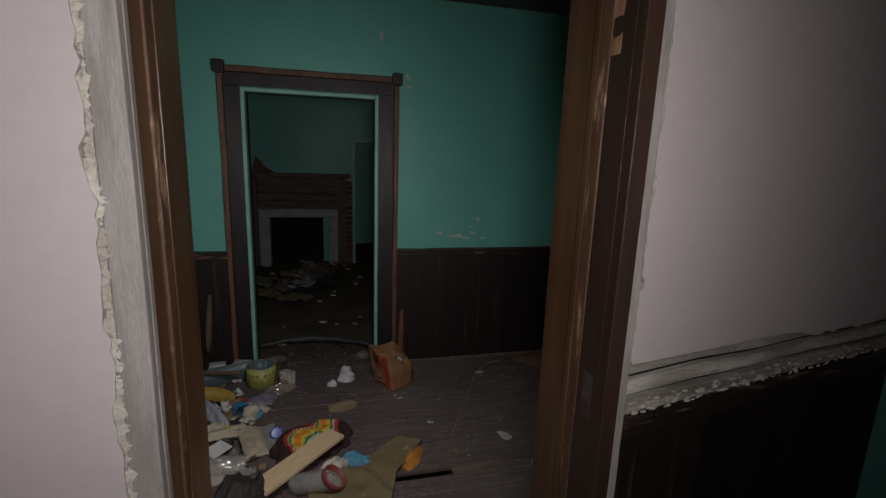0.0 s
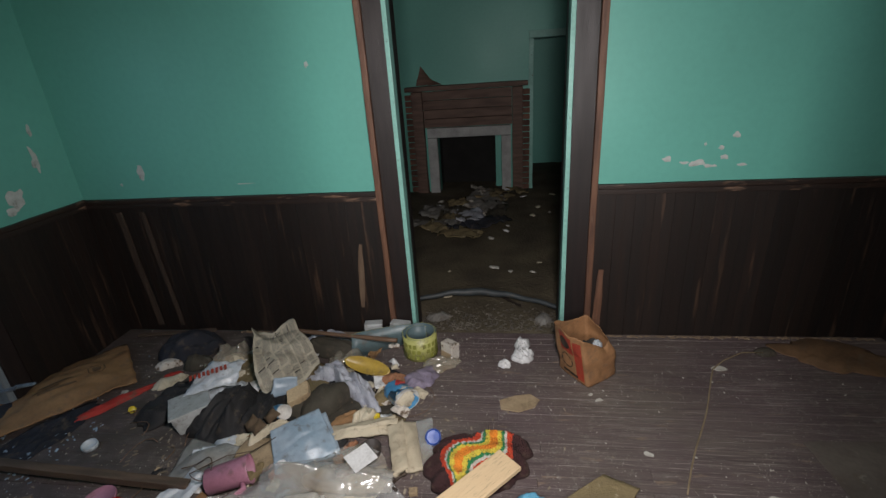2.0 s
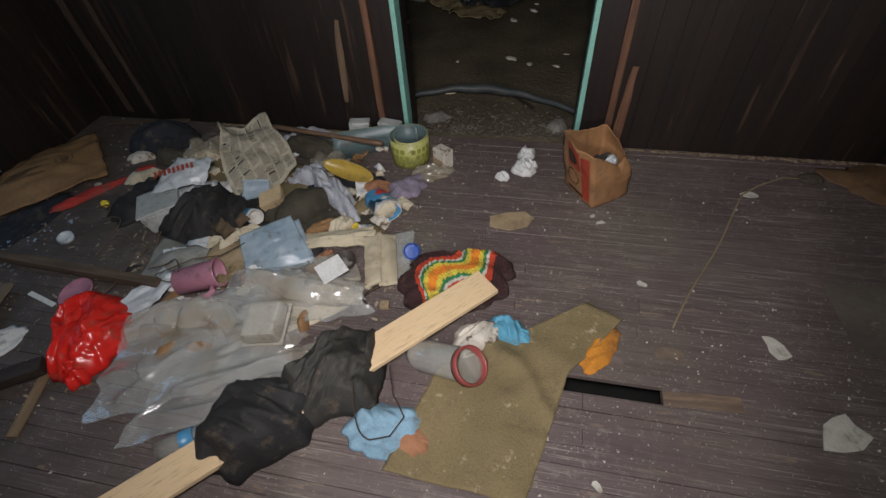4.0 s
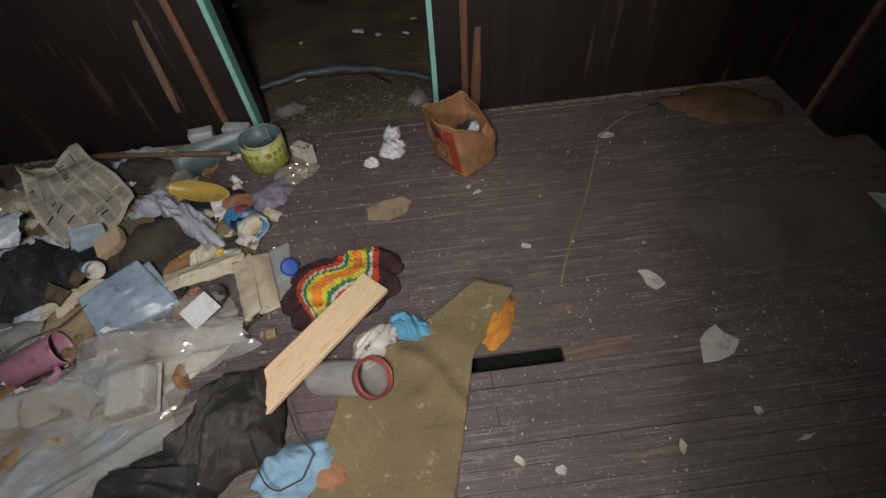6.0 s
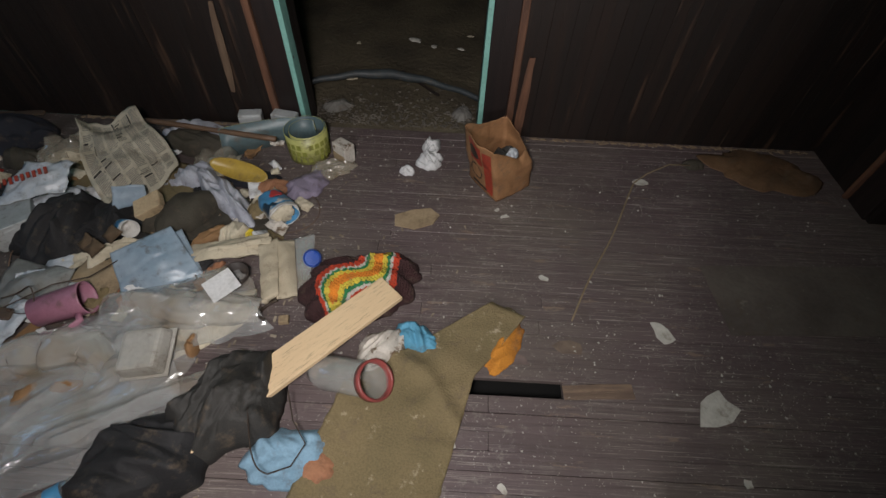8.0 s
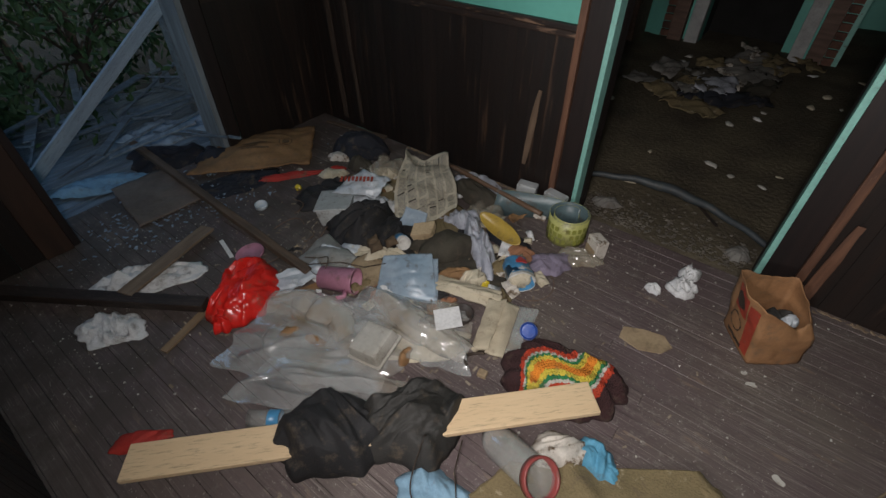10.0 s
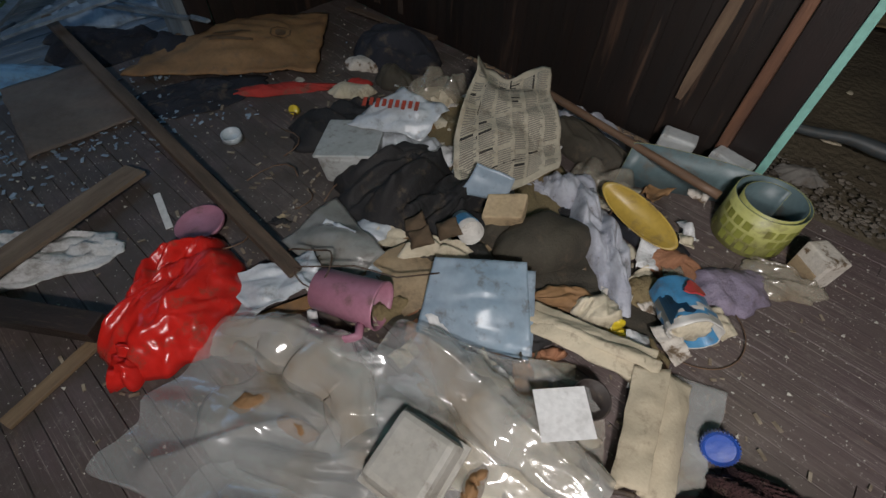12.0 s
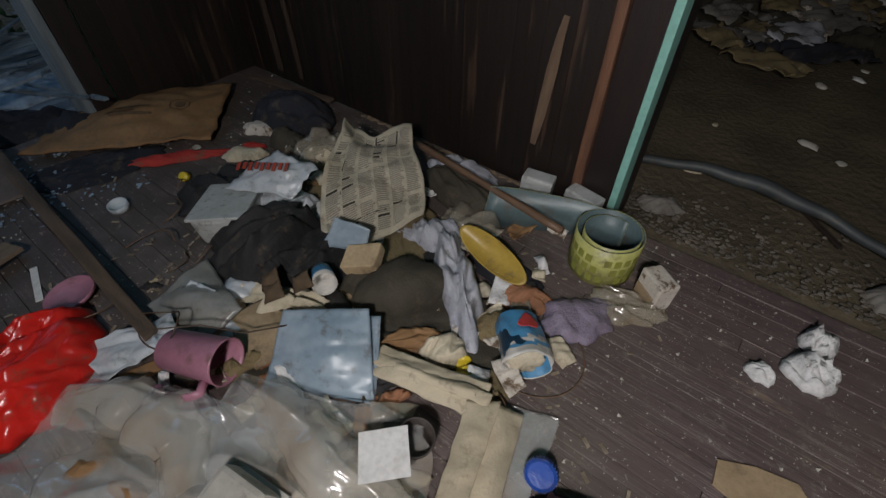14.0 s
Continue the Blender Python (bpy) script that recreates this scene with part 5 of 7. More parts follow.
for k in range(16):
    a = 2 * math.pi * k / 16
    r = 1 + 0.25 * math.sin(3 * a)
    x, z = 0.021 * r * math.cos(a), -0.018 + 0.019 * r * math.sin(a)
    ring.append(bm.verts.new((x, math.sqrt(0.0555 ** 2 - x * x) * 0.82 + 0.002, z)))
ex = bmesh.ops.extrude_face_region(bm, geom=[bm.faces.new(ring)])
for v in [g for g in ex["geom"] if isinstance(g, bmesh.types.BMVert)]:
    v.co.y += 0.004
part("red_mark", bm, LABELRED, tin, "red shape on the label")
bm = heap_mesh(0.045, 0.04, 0.03, 36, fold=0.5)
ob = part("paper_inside", bm, CREAMPAPER, th, "stained cream paper stuffed inside", soft=True)
ob.matrix_local = pose(0, 0, 0.045)
heap("tin_litter", "green-brown litter around the tin", "litter", -0.07, 2.36, 0.07, 0.05, 60, 0.05, KHAKI, 37)
pts = [(0.04 + 0.15 * math.cos(a), 2.36 + 0.13 * math.sin(a), 0.006 + 0.003 * math.sin(3 * a)) for a in [radians(-100 + 150 * i / 30) for i in range(31)]]
solo("thin_string", tube_mesh(pts, 0.0016, 6), STICK, "thin tan cord curled on the floor", "cord", soft=True)

# cloths and lumps in the middle
heap("print_cloth", "grey-white patterned cloth crumpled over the heap", "cloth", -0.255, 2.43, 0.24, 0.06, -44, 0.125, PRINTCLOTH, 38, fold=0.5, freq=8)
heap("print_cloth", "grey-white patterned cloth bunched by the newspaper", "cloth", -0.42, 2.54, 0.10, 0.07, 30, 0.11, PRINTCLOTH, 39, fold=0.5, freq=8)
heap("olive_cushion", "dark olive cushion lying on litter", "cushion", -0.345, 2.29, 0.15, 0.095, 58, 0.125, OLIVEDARK, 40, fold=0.15, power=0.45, lobes=0.12)
heap("grey_rag", "dark grey rag beside the cushion", "rag", -0.47, 2.12, 0.08, 0.06, 10, 0.075, DARKCOAT, 41)
th = thing("foam_block", "yellowed foam block on the heap", "foam block", at=pose(-0.47, 2.275, 0.075, 14, -16, 25))
part("body", rough_up(boxes((-0.055, -0.04, 0, 0.055, 0.04, 0.045), bevel=0.006), 0.006, 14, 0.04), FOAM, th)
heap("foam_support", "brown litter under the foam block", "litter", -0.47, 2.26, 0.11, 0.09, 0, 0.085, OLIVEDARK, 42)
th = thing("paper_cup", "small blue and white paper cup on its side", "paper cup", at=pose(-0.55, 2.17, 0.075, 70, 0, 60))
part("body", lathe([(0.028, 0), (0.035, 0.085), (0.033, 0.085), (0.026, 0.004)], 20), [LABELWHITE], th, soft=True)
part("band", lathe([(0.0305, 0.02), (0.0345, 0.06), (0.0335, 0.06), (0.0295, 0.02), (0.0305, 0.02)], 20, False), LABELBLUE, th, "blue band")
heap("cream_paper", "crumpled cream paper ball", "paper", -0.52, 2.035, 0.115, 0.085, 40, 0.115, CREAMPAPER, 43, fold=0.55, freq=10)
sheet("cardboard_litter", "flattened stained cardboard under the pitcher", "cardboard", [(-0.68, 1.86, 0.012), (-0.47, 1.87, 0.012), (-0.40, 2.03, 0.045), (-0.62, 2.03, 0.04)], CARD, 0.010, 7, 44, 0.004, bulge=0.015)
heap("cream_lump", "cream crumpled paper by the canvas", "paper", -0.13, 2.21, 0.07, 0.05, 40, 0.075, CREAMPAPER, 45, fold=0.55, freq=10)
heap("brown_leaf_litter", "brown bark and leaf litter", "litter", -0.22, 2.17, 0.11, 0.05, 60, 0.06, SACK, 46, fold=0.6, freq=10)
heap("yellow_wrapper", "crumpled yellow sweet wrapper", "wrapper", -0.045, 2.20, 0.065, 0.032, -30, 0.045, YELLOW, 47, fold=0.6, freq=14)
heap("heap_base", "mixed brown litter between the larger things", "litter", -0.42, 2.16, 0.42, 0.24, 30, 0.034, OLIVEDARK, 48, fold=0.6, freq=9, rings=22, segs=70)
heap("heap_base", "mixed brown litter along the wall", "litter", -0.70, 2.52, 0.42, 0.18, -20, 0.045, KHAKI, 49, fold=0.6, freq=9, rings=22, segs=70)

# translucent pieces: blue bag, milky sheet
th = thing("blue_plastic_bag", "pale blue translucent plastic bag, square and creased", "plastic bag")
bm = sheet_mesh((-0.42, 1.86, 0.015), (-0.17, 1.99, 0.02), (-0.31, 2.13, 0.135), (-0.49, 2.00, 0.115), 36, 30, 0.010, 6, 9, 0.022, 0.0, 0.9)
solid(part("front", bm, BLUEFILM, th, soft=True), 0.002)
bm = sheet_mesh((-0.42, 1.86, 0.008), (-0.17, 1.99, 0.012), (-0.29, 2.15, 0.10), (-0.47, 2.02, 0.085), 20, 16, 0.010, 6, 10, 0.0, 0.003, 0.8)
solid(part("back", bm, BLUEFILM, th, soft=True), 0.002)
part("seal", tube_mesh([(-0.42 + 0.25 * i / 12, 1.86 + 0.13 * i / 12, 0.016 + 0.004 * i / 12) for i in range(13)], 0.0035, 6), BLUEFILM, th, "welded bottom seam")
sheet("milky_sheet", "stained translucent plastic box lid", "plastic sheet", [(-0.88, 1.80, 0.02), (-0.63, 1.80, 0.03), (-0.62, 1.95, 0.05), (-0.88, 2.00, 0.04)], mat("stained_milky_plastic", (0.36, 0.37, 0.36), (0.24, 0.22, 0.18), 0.3, 5, 50, 0.2, alpha=0.62, stain=(0.2, 0.14, 0.08), stain_scale=5, stain_at=0.62), 0.02, 5, 12, 0.004, bulge=0.03)

# beige canvas bent in an L
th = thing("beige_trousers", "beige canvas trousers folded on the floor", "trousers")
for name, cs, t in (("leg", [(-0.265, 2.02, 0.035), (0.05, 2.10, 0.045), (0.03, 2.185, 0.055), (-0.25, 2.11, 0.05)], 0.022), ("hem", [(-0.255, 2.05, 0.05), (0.06, 2.13, 0.06), (0.05, 2.165, 0.062), (-0.245, 2.085, 0.055)], 0.02),
                    ("leg", [(0.090, 1.875, 0.035), (0.150, 1.900, 0.045), (0.075, 2.165, 0.06), (0.010, 2.12, 0.055)], 0.028), ("flap", [(0.142, 1.895, 0.034), (0.205, 1.925, 0.012), (0.130, 2.185, 0.022), (0.066, 2.155, 0.056)], 0.016)):
    bm = sheet_mesh(*cs, 40, 22, 0.013, 8, 51 + len(name) + int(t * 1000), 0.014, 0.005, 0.5)
    solid(part(name, bm, BEIGE, th, soft=True), t, -1)
sheet("grey_film", "clear grey plastic under the trousers", "plastic film", [(0.09, 1.92, 0.004), (0.24, 1.97, 0.004), (0.20, 2.24, 0.006), (0.05, 2.18, 0.006)], CLEAR, 0.006, 12, 14, 0.001)
bar("white_card", "blank white card on the plastic film", "card", (-0.085, 1.865, 0.085), (-0.01, 1.94, 0.095), 0.105, 0.002, WHITE, bevel=0.0005)
th = thing("rubber_cup", "dark brown rubber cup in the litter", "cup", at=pose(-0.035, 1.985, 0.002, 8, 10, 0))
part("body", lathe([(0.036, 0.0), (0.043, 0.075), (0.039, 0.075), (0.033, 0.006)], 28), RUBBER, th, soft=True)
th = thing("black_buckle", "black plastic strap and buckle", "strap", at=pose(0.14, 1.845, 0.005, 0, 0, 10))
part("strap", tube_mesh([(0.05 * math.cos(a), 0.045 * math.sin(a), 0.018 + 0.012 * math.sin(2 * a)) for a in [radians(80 + 160 * i / 16) for i in range(17)]], 0.006, 8), INKBLACK, th, soft=True)
part("buckle", boxes((0.02, -0.05, 0.0, 0.055, -0.02, 0.02), bevel=0.003), CARD, th, "tan metal buckle")

# big clear plastic film spread over the litter
film = thing("plastic_film", "large crumpled clear plastic film, stained brown", "plastic film")


def film_mesh(a, b, c, d, nu, nv, folds, seed):
    """Clear film between four corners, thrown into long sharp folds: each runs from x, y to x, y, with a height and a width."""
    a, b, c, d = map(Vector, (a, b, c, d))
    off = Vector((seed * 3.7, seed * 1.9, 0))
    bm = bmesh.new()
    rows = []
    for j in range(nv + 1):
        v = j / nv
        row = []
        for i in range(nu + 1):
            u = i / nu
            p = (a * (1 - u) + b * u) * (1 - v) + (d * (1 - u) + c * u) * v
            w = noise.noise_vector(p * 4.5 + off)
            q = Vector((p.x + 0.035 * w.x, p.y + 0.035 * w.y))
            h = 0.0
            for x0, y0, x1, y1, up, wide in folds:
                s0, s1 = Vector((x0, y0)), Vector((x1, y1))
                along = s1 - s0
                t = max(0.0, min(1.0, (q - s0).dot(along) / along.length_squared))
                far = (q - s0 - along * t).length / wide
                h = max(h, up * math.exp(-far ** 1.25) * (0.55 + 0.45 * math.sin(math.pi * min(1, t + 0.25))))
            r = Vector((p.x * 9 + p.y * 5, (p.y * 9 - p.x * 5) * 2.2, seed)) + off
            h += 0.008 * ridge(r * 0.45) + 0.0016 * ridge(r * 1.5) + 0.009 * (crease(r * 0.38) - 0.3)
            edge = 1.0 if i in (0, nu) or j in (0, nv) else 0.0
            e = noise.noise_vector(p * 11 + off) * 0.035 * edge
            row.append(bm.verts.new((p.x + e.x, p.y + e.y, max(p.z + h, 0.004))))
        rows.append(row)
    for j in range(nv):
        for i in range(nu):
            bm.faces.new((rows[j][i], rows[j][i + 1], rows[j + 1][i + 1], rows[j + 1][i]))
    return bm


for k, (cs, folds) in enumerate((
        ([(-0.66, 1.20, 0.006), (-0.04, 1.50, 0.03), (-0.30, 1.83, 0.045), (-0.75, 1.58, 0.03)],
         [(-0.71, 1.57, -0.42, 1.76, 0.075, 0.045), (-0.66, 1.54, -0.30, 1.60, 0.05, 0.03), (-0.60, 1.30, -0.36, 1.66, 0.03, 0.025), (-0.40, 1.36, -0.06, 1.58, 0.035, 0.03), (-0.66, 1.36, -0.5, 1.46, 0.03, 0.03)]),
        ([(-0.38, 1.52, 0.03), (0.14, 1.79, 0.012), (-0.04, 2.03, 0.02), (-0.45, 1.83, 0.05)],
         [(-0.39, 1.83, -0.14, 1.83, 0.085, 0.045), (-0.16, 1.83, 0.10, 1.85, 0.065, 0.04), (-0.34, 1.70, 0.02, 1.77, 0.04, 0.03), (-0.30, 1.58, -0.06, 1.70, 0.035, 0.03), (-0.20, 1.95, 0.0, 1.98, 0.03, 0.025)]),
        ([(-0.52, 1.15, 0.006), (0.02, 1.40, 0.012), (0.03, 1.62, 0.03), (-0.48, 1.40, 0.02)],
         [(-0.46, 1.24, -0.10, 1.44, 0.04, 0.03), (-0.36, 1.38, 0.0, 1.56, 0.05, 0.03), (-0.50, 1.20, -0.42, 1.36, 0.03, 0.02)]))):
    part("fold", film_mesh(*cs, 110, 80, folds, 21 + k), CLEAR, film, soft=True)


def film_roll(points, radius, seed):
    """A length of the film gathered into a loose roll along a line of x, y points, wrinkled along its length."""
    pts = [Vector(p) for p in points]
    bm = bmesh.new()
    rows = []
    n = 90
    for i in range(n + 1):
        t = i / n * (len(pts) - 1)
        k = min(int(t), len(pts) - 2)
        p, d = pts[k].lerp(pts[k + 1], t - k), (pts[min(k + 2, len(pts) - 1)] - pts[max(k - 1, 0)]).normalized()
        side = Vector((-d.y, d.x))
        wide = radius * (0.7 + 0.5 * math.sin(math.pi * i / n)) * (1 + 0.25 * noise.noise((i * 0.09, seed, 0)))
        row = []
        for j in range(25):
            a = math.pi * (j / 24 * 1.3 - 0.15)
            q = Vector((i * 0.035, a * 2.2 + 0.5 * noise.noise((i * 0.05, a, seed)), seed))
            r = wide * (1 + 0.16 * ridge(q * 1.3) + 0.14 * (crease(q * 1.8) - 0.4))
            row.append(bm.verts.new((p.x + side.x * r * 1.35 * math.cos(a), p.y + side.y * r * 1.35 * math.cos(a), max(0.006, 0.035 + r * math.sin(a)))))
        rows.append(row)
    for i in range(n):
        for j in range(24):
            bm.faces.new((rows[i][j], rows[i + 1][j], rows[i + 1][j + 1], rows[i][j + 1]))
    return bm


FOLDED = film_mat("folded_film", (0.62, 0.60, 0.56), (0.92, 0.91, 0.88), 0.24, 0.12, (0.40, 0.29, 0.18))
part("gathered_fold", film_roll([(-0.39, 1.85), (-0.27, 1.84), (-0.14, 1.825), (-0.02, 1.835), (0.10, 1.84)], 0.040, 3), FOLDED, film, "brown-stained gathered fold", soft=True)
part("gathered_fold", film_roll([(-0.72, 1.53), (-0.64, 1.61), (-0.54, 1.65), (-0.42, 1.66), (-0.32, 1.60)], 0.042, 8), FOLDED, film, "brown-stained gathered fold", soft=True)
heap("film_filling", "pale plastic litter under the clear film", "litter", -0.40, 1.58, 0.26, 0.15, 30, 0.05, mat("grey_litter_film", (0.24, 0.24, 0.235), (0.10, 0.085, 0.065), 0.35, 7, 50, 0.4, stain=(0.24, 0.13, 0.07), stain_scale=7, stain_at=0.68), 53, fold=0.7, freq=9, rings=20, segs=64)
heap("film_filling", "pale plastic litter under the clear film", "litter", -0.10, 1.80, 0.20, 0.10, 40, 0.04, CREAMPAPER, 54, fold=0.7, freq=9, rings=16, segs=50)
for x, y, s in ((-0.55, 1.50, 60), (-0.44, 1.53, 20), (-0.10, 1.70, 100), (-0.62, 1.57, 10)):
    heap("dead_leaf_clump", "brown dead leaf clump in the plastic", "leaf", x, y, 0.05, 0.022, s, 0.07, SACK, s, fold=0.6, freq=14, rings=6, segs=20)
th = thing("food_tray", "upturned off-white plastic food tray", "tray", at=pose(-0.205, 1.64, 0.055, 8, -6, 8) @ Matrix.Scale(1.15, 4))
bm = bmesh.new()
add_box(bm, -0.058, -0.062, 0.0, 0.058, 0.062, 0.05, bevel=0.012)
for v in bm.verts:
    k = 1.08 - 0.14 * v.co.z / 0.05
    v.co.x *= k
    v.co.y *= k
part("base", bm, OFFWHITE, th)
part("rim", boxes((-0.068, -0.072, -0.004, 0.068, 0.072, 0.002), bevel=0.002), OFFWHITE, th)
heap("tray_filling", "film bunched under the food tray", "plastic film", -0.20, 1.64, 0.12, 0.11, 40, 0.048, CLEAR, 55)

# red bag, lid, mug, scraps
th = thing("red_bag", "bright red shiny plastic bag, full and crumpled", "plastic bag", at=pose(-0.885, 1.52, 0.0, 0, 0, 122))
part("body", heap_mesh(0.20, 0.15, 0.15, 56, fold=0.42, freq=6.0, rings=40, segs=110, power=0.5, lobes=0.22, crisp=0.5), REDBAG, th, soft=True)
ob = part("neck", heap_mesh(0.07, 0.05, 0.09, 57, fold=0.5, freq=14, rings=16, segs=48, power=0.5, lobes=0.4, crisp=0.6), REDBAG, th, "bunched neck of the bag", soft=True)
ob.matrix_local = pose(-0.15, 0.02, 0)
th = thing("pink_saucer", "dusty pink round plastic lid", "lid", at=pose(-1.10, 1.685, 0.012, 6, -4, 0))
part("disc", lathe([(0.002, 0.004), (0.062, 0.005), (0.066, 0.011), (0.069, 0.011), (0.069, 0.0), (0.002, 0.0)], 36), PINKPL, th, soft=True)
th = thing("pink_pitcher", "dusty pink plastic pitcher lying on its side", "pitcher", at=pose(-0.655, 1.765, 0.062, 0, 84, 22))
pitcher = part("body", lathe([(0.046, 0.0), (0.052, 0.004), (0.058, 0.165), (0.060, 0.172), (0.056, 0.172), (0.054, 0.16), (0.048, 0.008), (0.002, 0.008)], 40), PINKPL, th, soft=True)
pts = [(0.01, -0.054, 0.14), (0.01, -0.085, 0.15), (0.01, -0.102, 0.13), (0.01, -0.102, 0.05), (0.01, -0.096, 0.035)]
part("handle", tube_mesh(pts, 0.011, 10), PINKPL, pitcher, soft=True)
pts = [(-0.70 + 0.05 * math.cos(a) + 0.03 * i / 20, 1.78 + 0.05 * math.sin(a), 0.12 + 0.02 * math.sin(a * 2)) for i, a in [(i, radians(200 - 16 * i)) for i in range(21)]]
solo("bent_wire", tube_mesh(pts + [(-0.60, 1.84, 0.13), (-0.52, 1.90, 0.10), (-0.44, 2.0, 0.10)], 0.0022, 6), WIRE, "thin rusty bent wire over the pitcher", "wire", soft=True)
sheet("film_scrap", "pale crumpled plastic scrap under the timber", "plastic scrap", [(-0.88, 1.61, 0.03), (-0.73, 1.62, 0.03), (-0.66, 1.79, 0.05), (-0.76, 1.83, 0.05)], SCRAP, 0.025, 9, 16, 0.0015)
sheet("film_scrap", "pale crumpled plastic strip under the timber", "plastic scrap", [(-0.78, 1.57, 0.012), (-0.73, 1.55, 0.012), (-0.72, 1.70, 0.03), (-0.77, 1.70, 0.03)], SCRAP, 0.012, 12, 17, 0.0015, (10, 16))
sheet("film_scrap", "white torn plastic scrap by the timber", "plastic scrap", [(-0.80, 1.83, 0.03), (-0.72, 1.87, 0.03), (-0.72, 1.94, 0.07), (-0.82, 1.92, 0.06)], SCRAP, 0.02, 12, 18, 0.0015)
heap("white_lump", "white crumpled paper under the pitcher", "paper", -0.50, 1.72, 0.06, 0.04, 0, 0.04, TISSUE, 57, fold=0.6, freq=12)
bar("bark_strip", "orange-brown strip of bark or board", "bark", (-0.72, 1.60, 0.01), (-0.66, 1.74, 0.02), 0.035, 0.012, SACK, wobble=0.006)
bar("timber", "long old grey-brown timber lying across the floor", "timber", (-2.55, 1.83, 0.055), (-0.735, 1.755, 0.03), 0.040, 0.036, OLDTIMBER, bevel=0.004, wobble=0.004)

# small caps and ring
th = thing("white_ring", "white plastic cap ring", "cap", at=pose(-1.40, 1.965, 0.0, 6, 4, 0))
part("ring", lathe([(0.030, 0.0), (0.034, 0.0), (0.034, 0.024), (0.030, 0.024), (0.029, 0.003), (0.002, 0.003)], 28), mat("pale_blue_white_plastic", (0.5, 0.56, 0.6), None, 0.4, 9, 60), th, soft=True)
th = thing("yellow_bottle_top", "bright yellow bottle cap", "cap", at=pose(-1.37, 2.20, 0.018, 50, 0, 40))
part("cap", lathe([(0.016, -0.014), (0.018, -0.012), (0.018, 0.012), (0.016, 0.014)], 20), YELLOW, th, soft=True)
th = thing("blue_bottle_top", "ribbed dark blue bottle lid", "cap", at=pose(0.225, 2.10, 0.022, 42, -24, 30))
part("cap", lathe([(0.030, 0.0), (0.034, 0.002), (0.035, 0.018), (0.032, 0.022), (0.028, 0.017), (0.002, 0.016)], 30), BLUECAP, th)
bm = bmesh.new()
for k in range(30):
    a = 2 * math.pi * k / 30
    add_box(bm, 0.034, -0.0016, 0.002, 0.0368, 0.0016, 0.018, m=Matrix.Rotation(a, 4, "Z"))
part("ribs", bm, BLUECAP, th)

# crocheted hat with striped rows
bm = heap_mesh(0.215, 0.16, 0.125, 61, fold=0.40, freq=4.5, power=0.5, rings=64, segs=190, lobes=0.30, crisp=0.1)
names = ["maroon", "red", "white", "green", "yellow", "orange"]
for f in bm.faces:
    c = f.calc_center_median()
    ux, uy = c.x * 0.80 + c.y * 0.60, c.y * 0.80 - c.x * 0.60
    d = abs(uy - 0.004 + 0.030 * math.sin(ux * 26 + 0.6) + 0.012 * noise.noise((ux * 14, 0, 3))) + 0.0025 * math.sin(ux * 330) + max(0.0, abs(ux - 0.005) - 0.150) * 1.6
    f.material_index = 5 if d < 0.021 else 4 if d < 0.043 else 3 if d < 0.057 else 2 if d < 0.069 else 1 if d < 0.095 else 0
for v in bm.verts:
    ux, uy = v.co.x * 0.80 + v.co.y * 0.60, v.co.y * 0.80 - v.co.x * 0.60
    if v.co.z > 0.008:
        v.co.z += 0.0030 * math.sin((uy + 0.030 * math.sin(ux * 26 + 0.6)) * 520) + 0.0022 * math.sin(ux * 560)
th = thing("crochet_hat", "crocheted hat striped orange, yellow, green, white, red and maroon", "hat", at=pose(0.445, 1.985, 0.0, 0, 0, 18))
for k, key in enumerate(names):
    b2 = bm.copy()
    bmesh.ops.delete(b2, geom=[f for f in b2.faces if f.material_index != k], context="FACES")
    for f in b2.faces:
        f.material_index = 0
    part("crown" if k == 5 else "brim" if k == 0 else "stripe", b2, KNIT[key], th, key + " crocheted yarn", soft=True)
bm.free()

# fresh pine plank under the black coat
bar("pine_plank", "pale fresh pine plank lying across the litter", "plank", (-0.50, 0.835, 0.06), (0.565, 1.925, 0.085), 0.118, 0.02, PINE, bevel=0.0025)
th = thing("black_jacket", "black crumpled jacket draped over the plank", "jacket")
for k, (x, y, rx, ry, a, h) in enumerate(((0.105, 1.50, 0.19, 0.15, 60, 0.20), (-0.075, 1.315, 0.20, 0.155, 40, 0.19))):
    bm = heap_mesh(rx, ry, h, 63 + k, fold=0.34, freq=5.0, power=0.42, rings=40, segs=110, lobes=0.25, crisp=0.35)
    ob = part("sleeve" if k else "back", bm, BLACK if k else DARKCOAT, th, soft=True)
    ob.matrix_local = pose(x, y, 0, 0, 0, a)
heap("sky_blue_shirt", "light blue crumpled shirt on the floor", "shirt", 0.31, 1.36, 0.13, 0.085, 10, 0.07, SKYBLUE, 66, fold=0.45, freq=7)
heap("peach_cloth", "peach cloth beside the blue shirt", "cloth", 0.405, 1.335, 0.07, 0.06, 10, 0.045, PEACH, 67)
heap("stained_cloth", "white cloth with dark brown stains", "cloth", 0.55, 1.725, 0.095, 0.075, 40, 0.085, STAINED, 68, fold=0.4, freq=9)
heap("bright_blue_cloth", "bright blue crumpled cloth beside the hat", "cloth", 0.66, 1.775, 0.085, 0.055, -25, 0.075, TURQ, 69, fold=0.4, freq=9)
pts = [(0.20 + 0.10 * s, 1.46 - 0.16 * s - 0.05 * math.sin(3 * s), 0.125 - 0.03 * s) for s in [i / 20 for i in range(21)]] + [(0.35, 1.32, 0.075), (0.38, 1.38, 0.085), (0.33, 1.44, 0.09), (0.30, 1.52, 0.115)]
solo("black_string", tube_mesh(pts, 0.0022, 6), INKBLACK, "thin black cord on the blue shirt", "cord", soft=True)

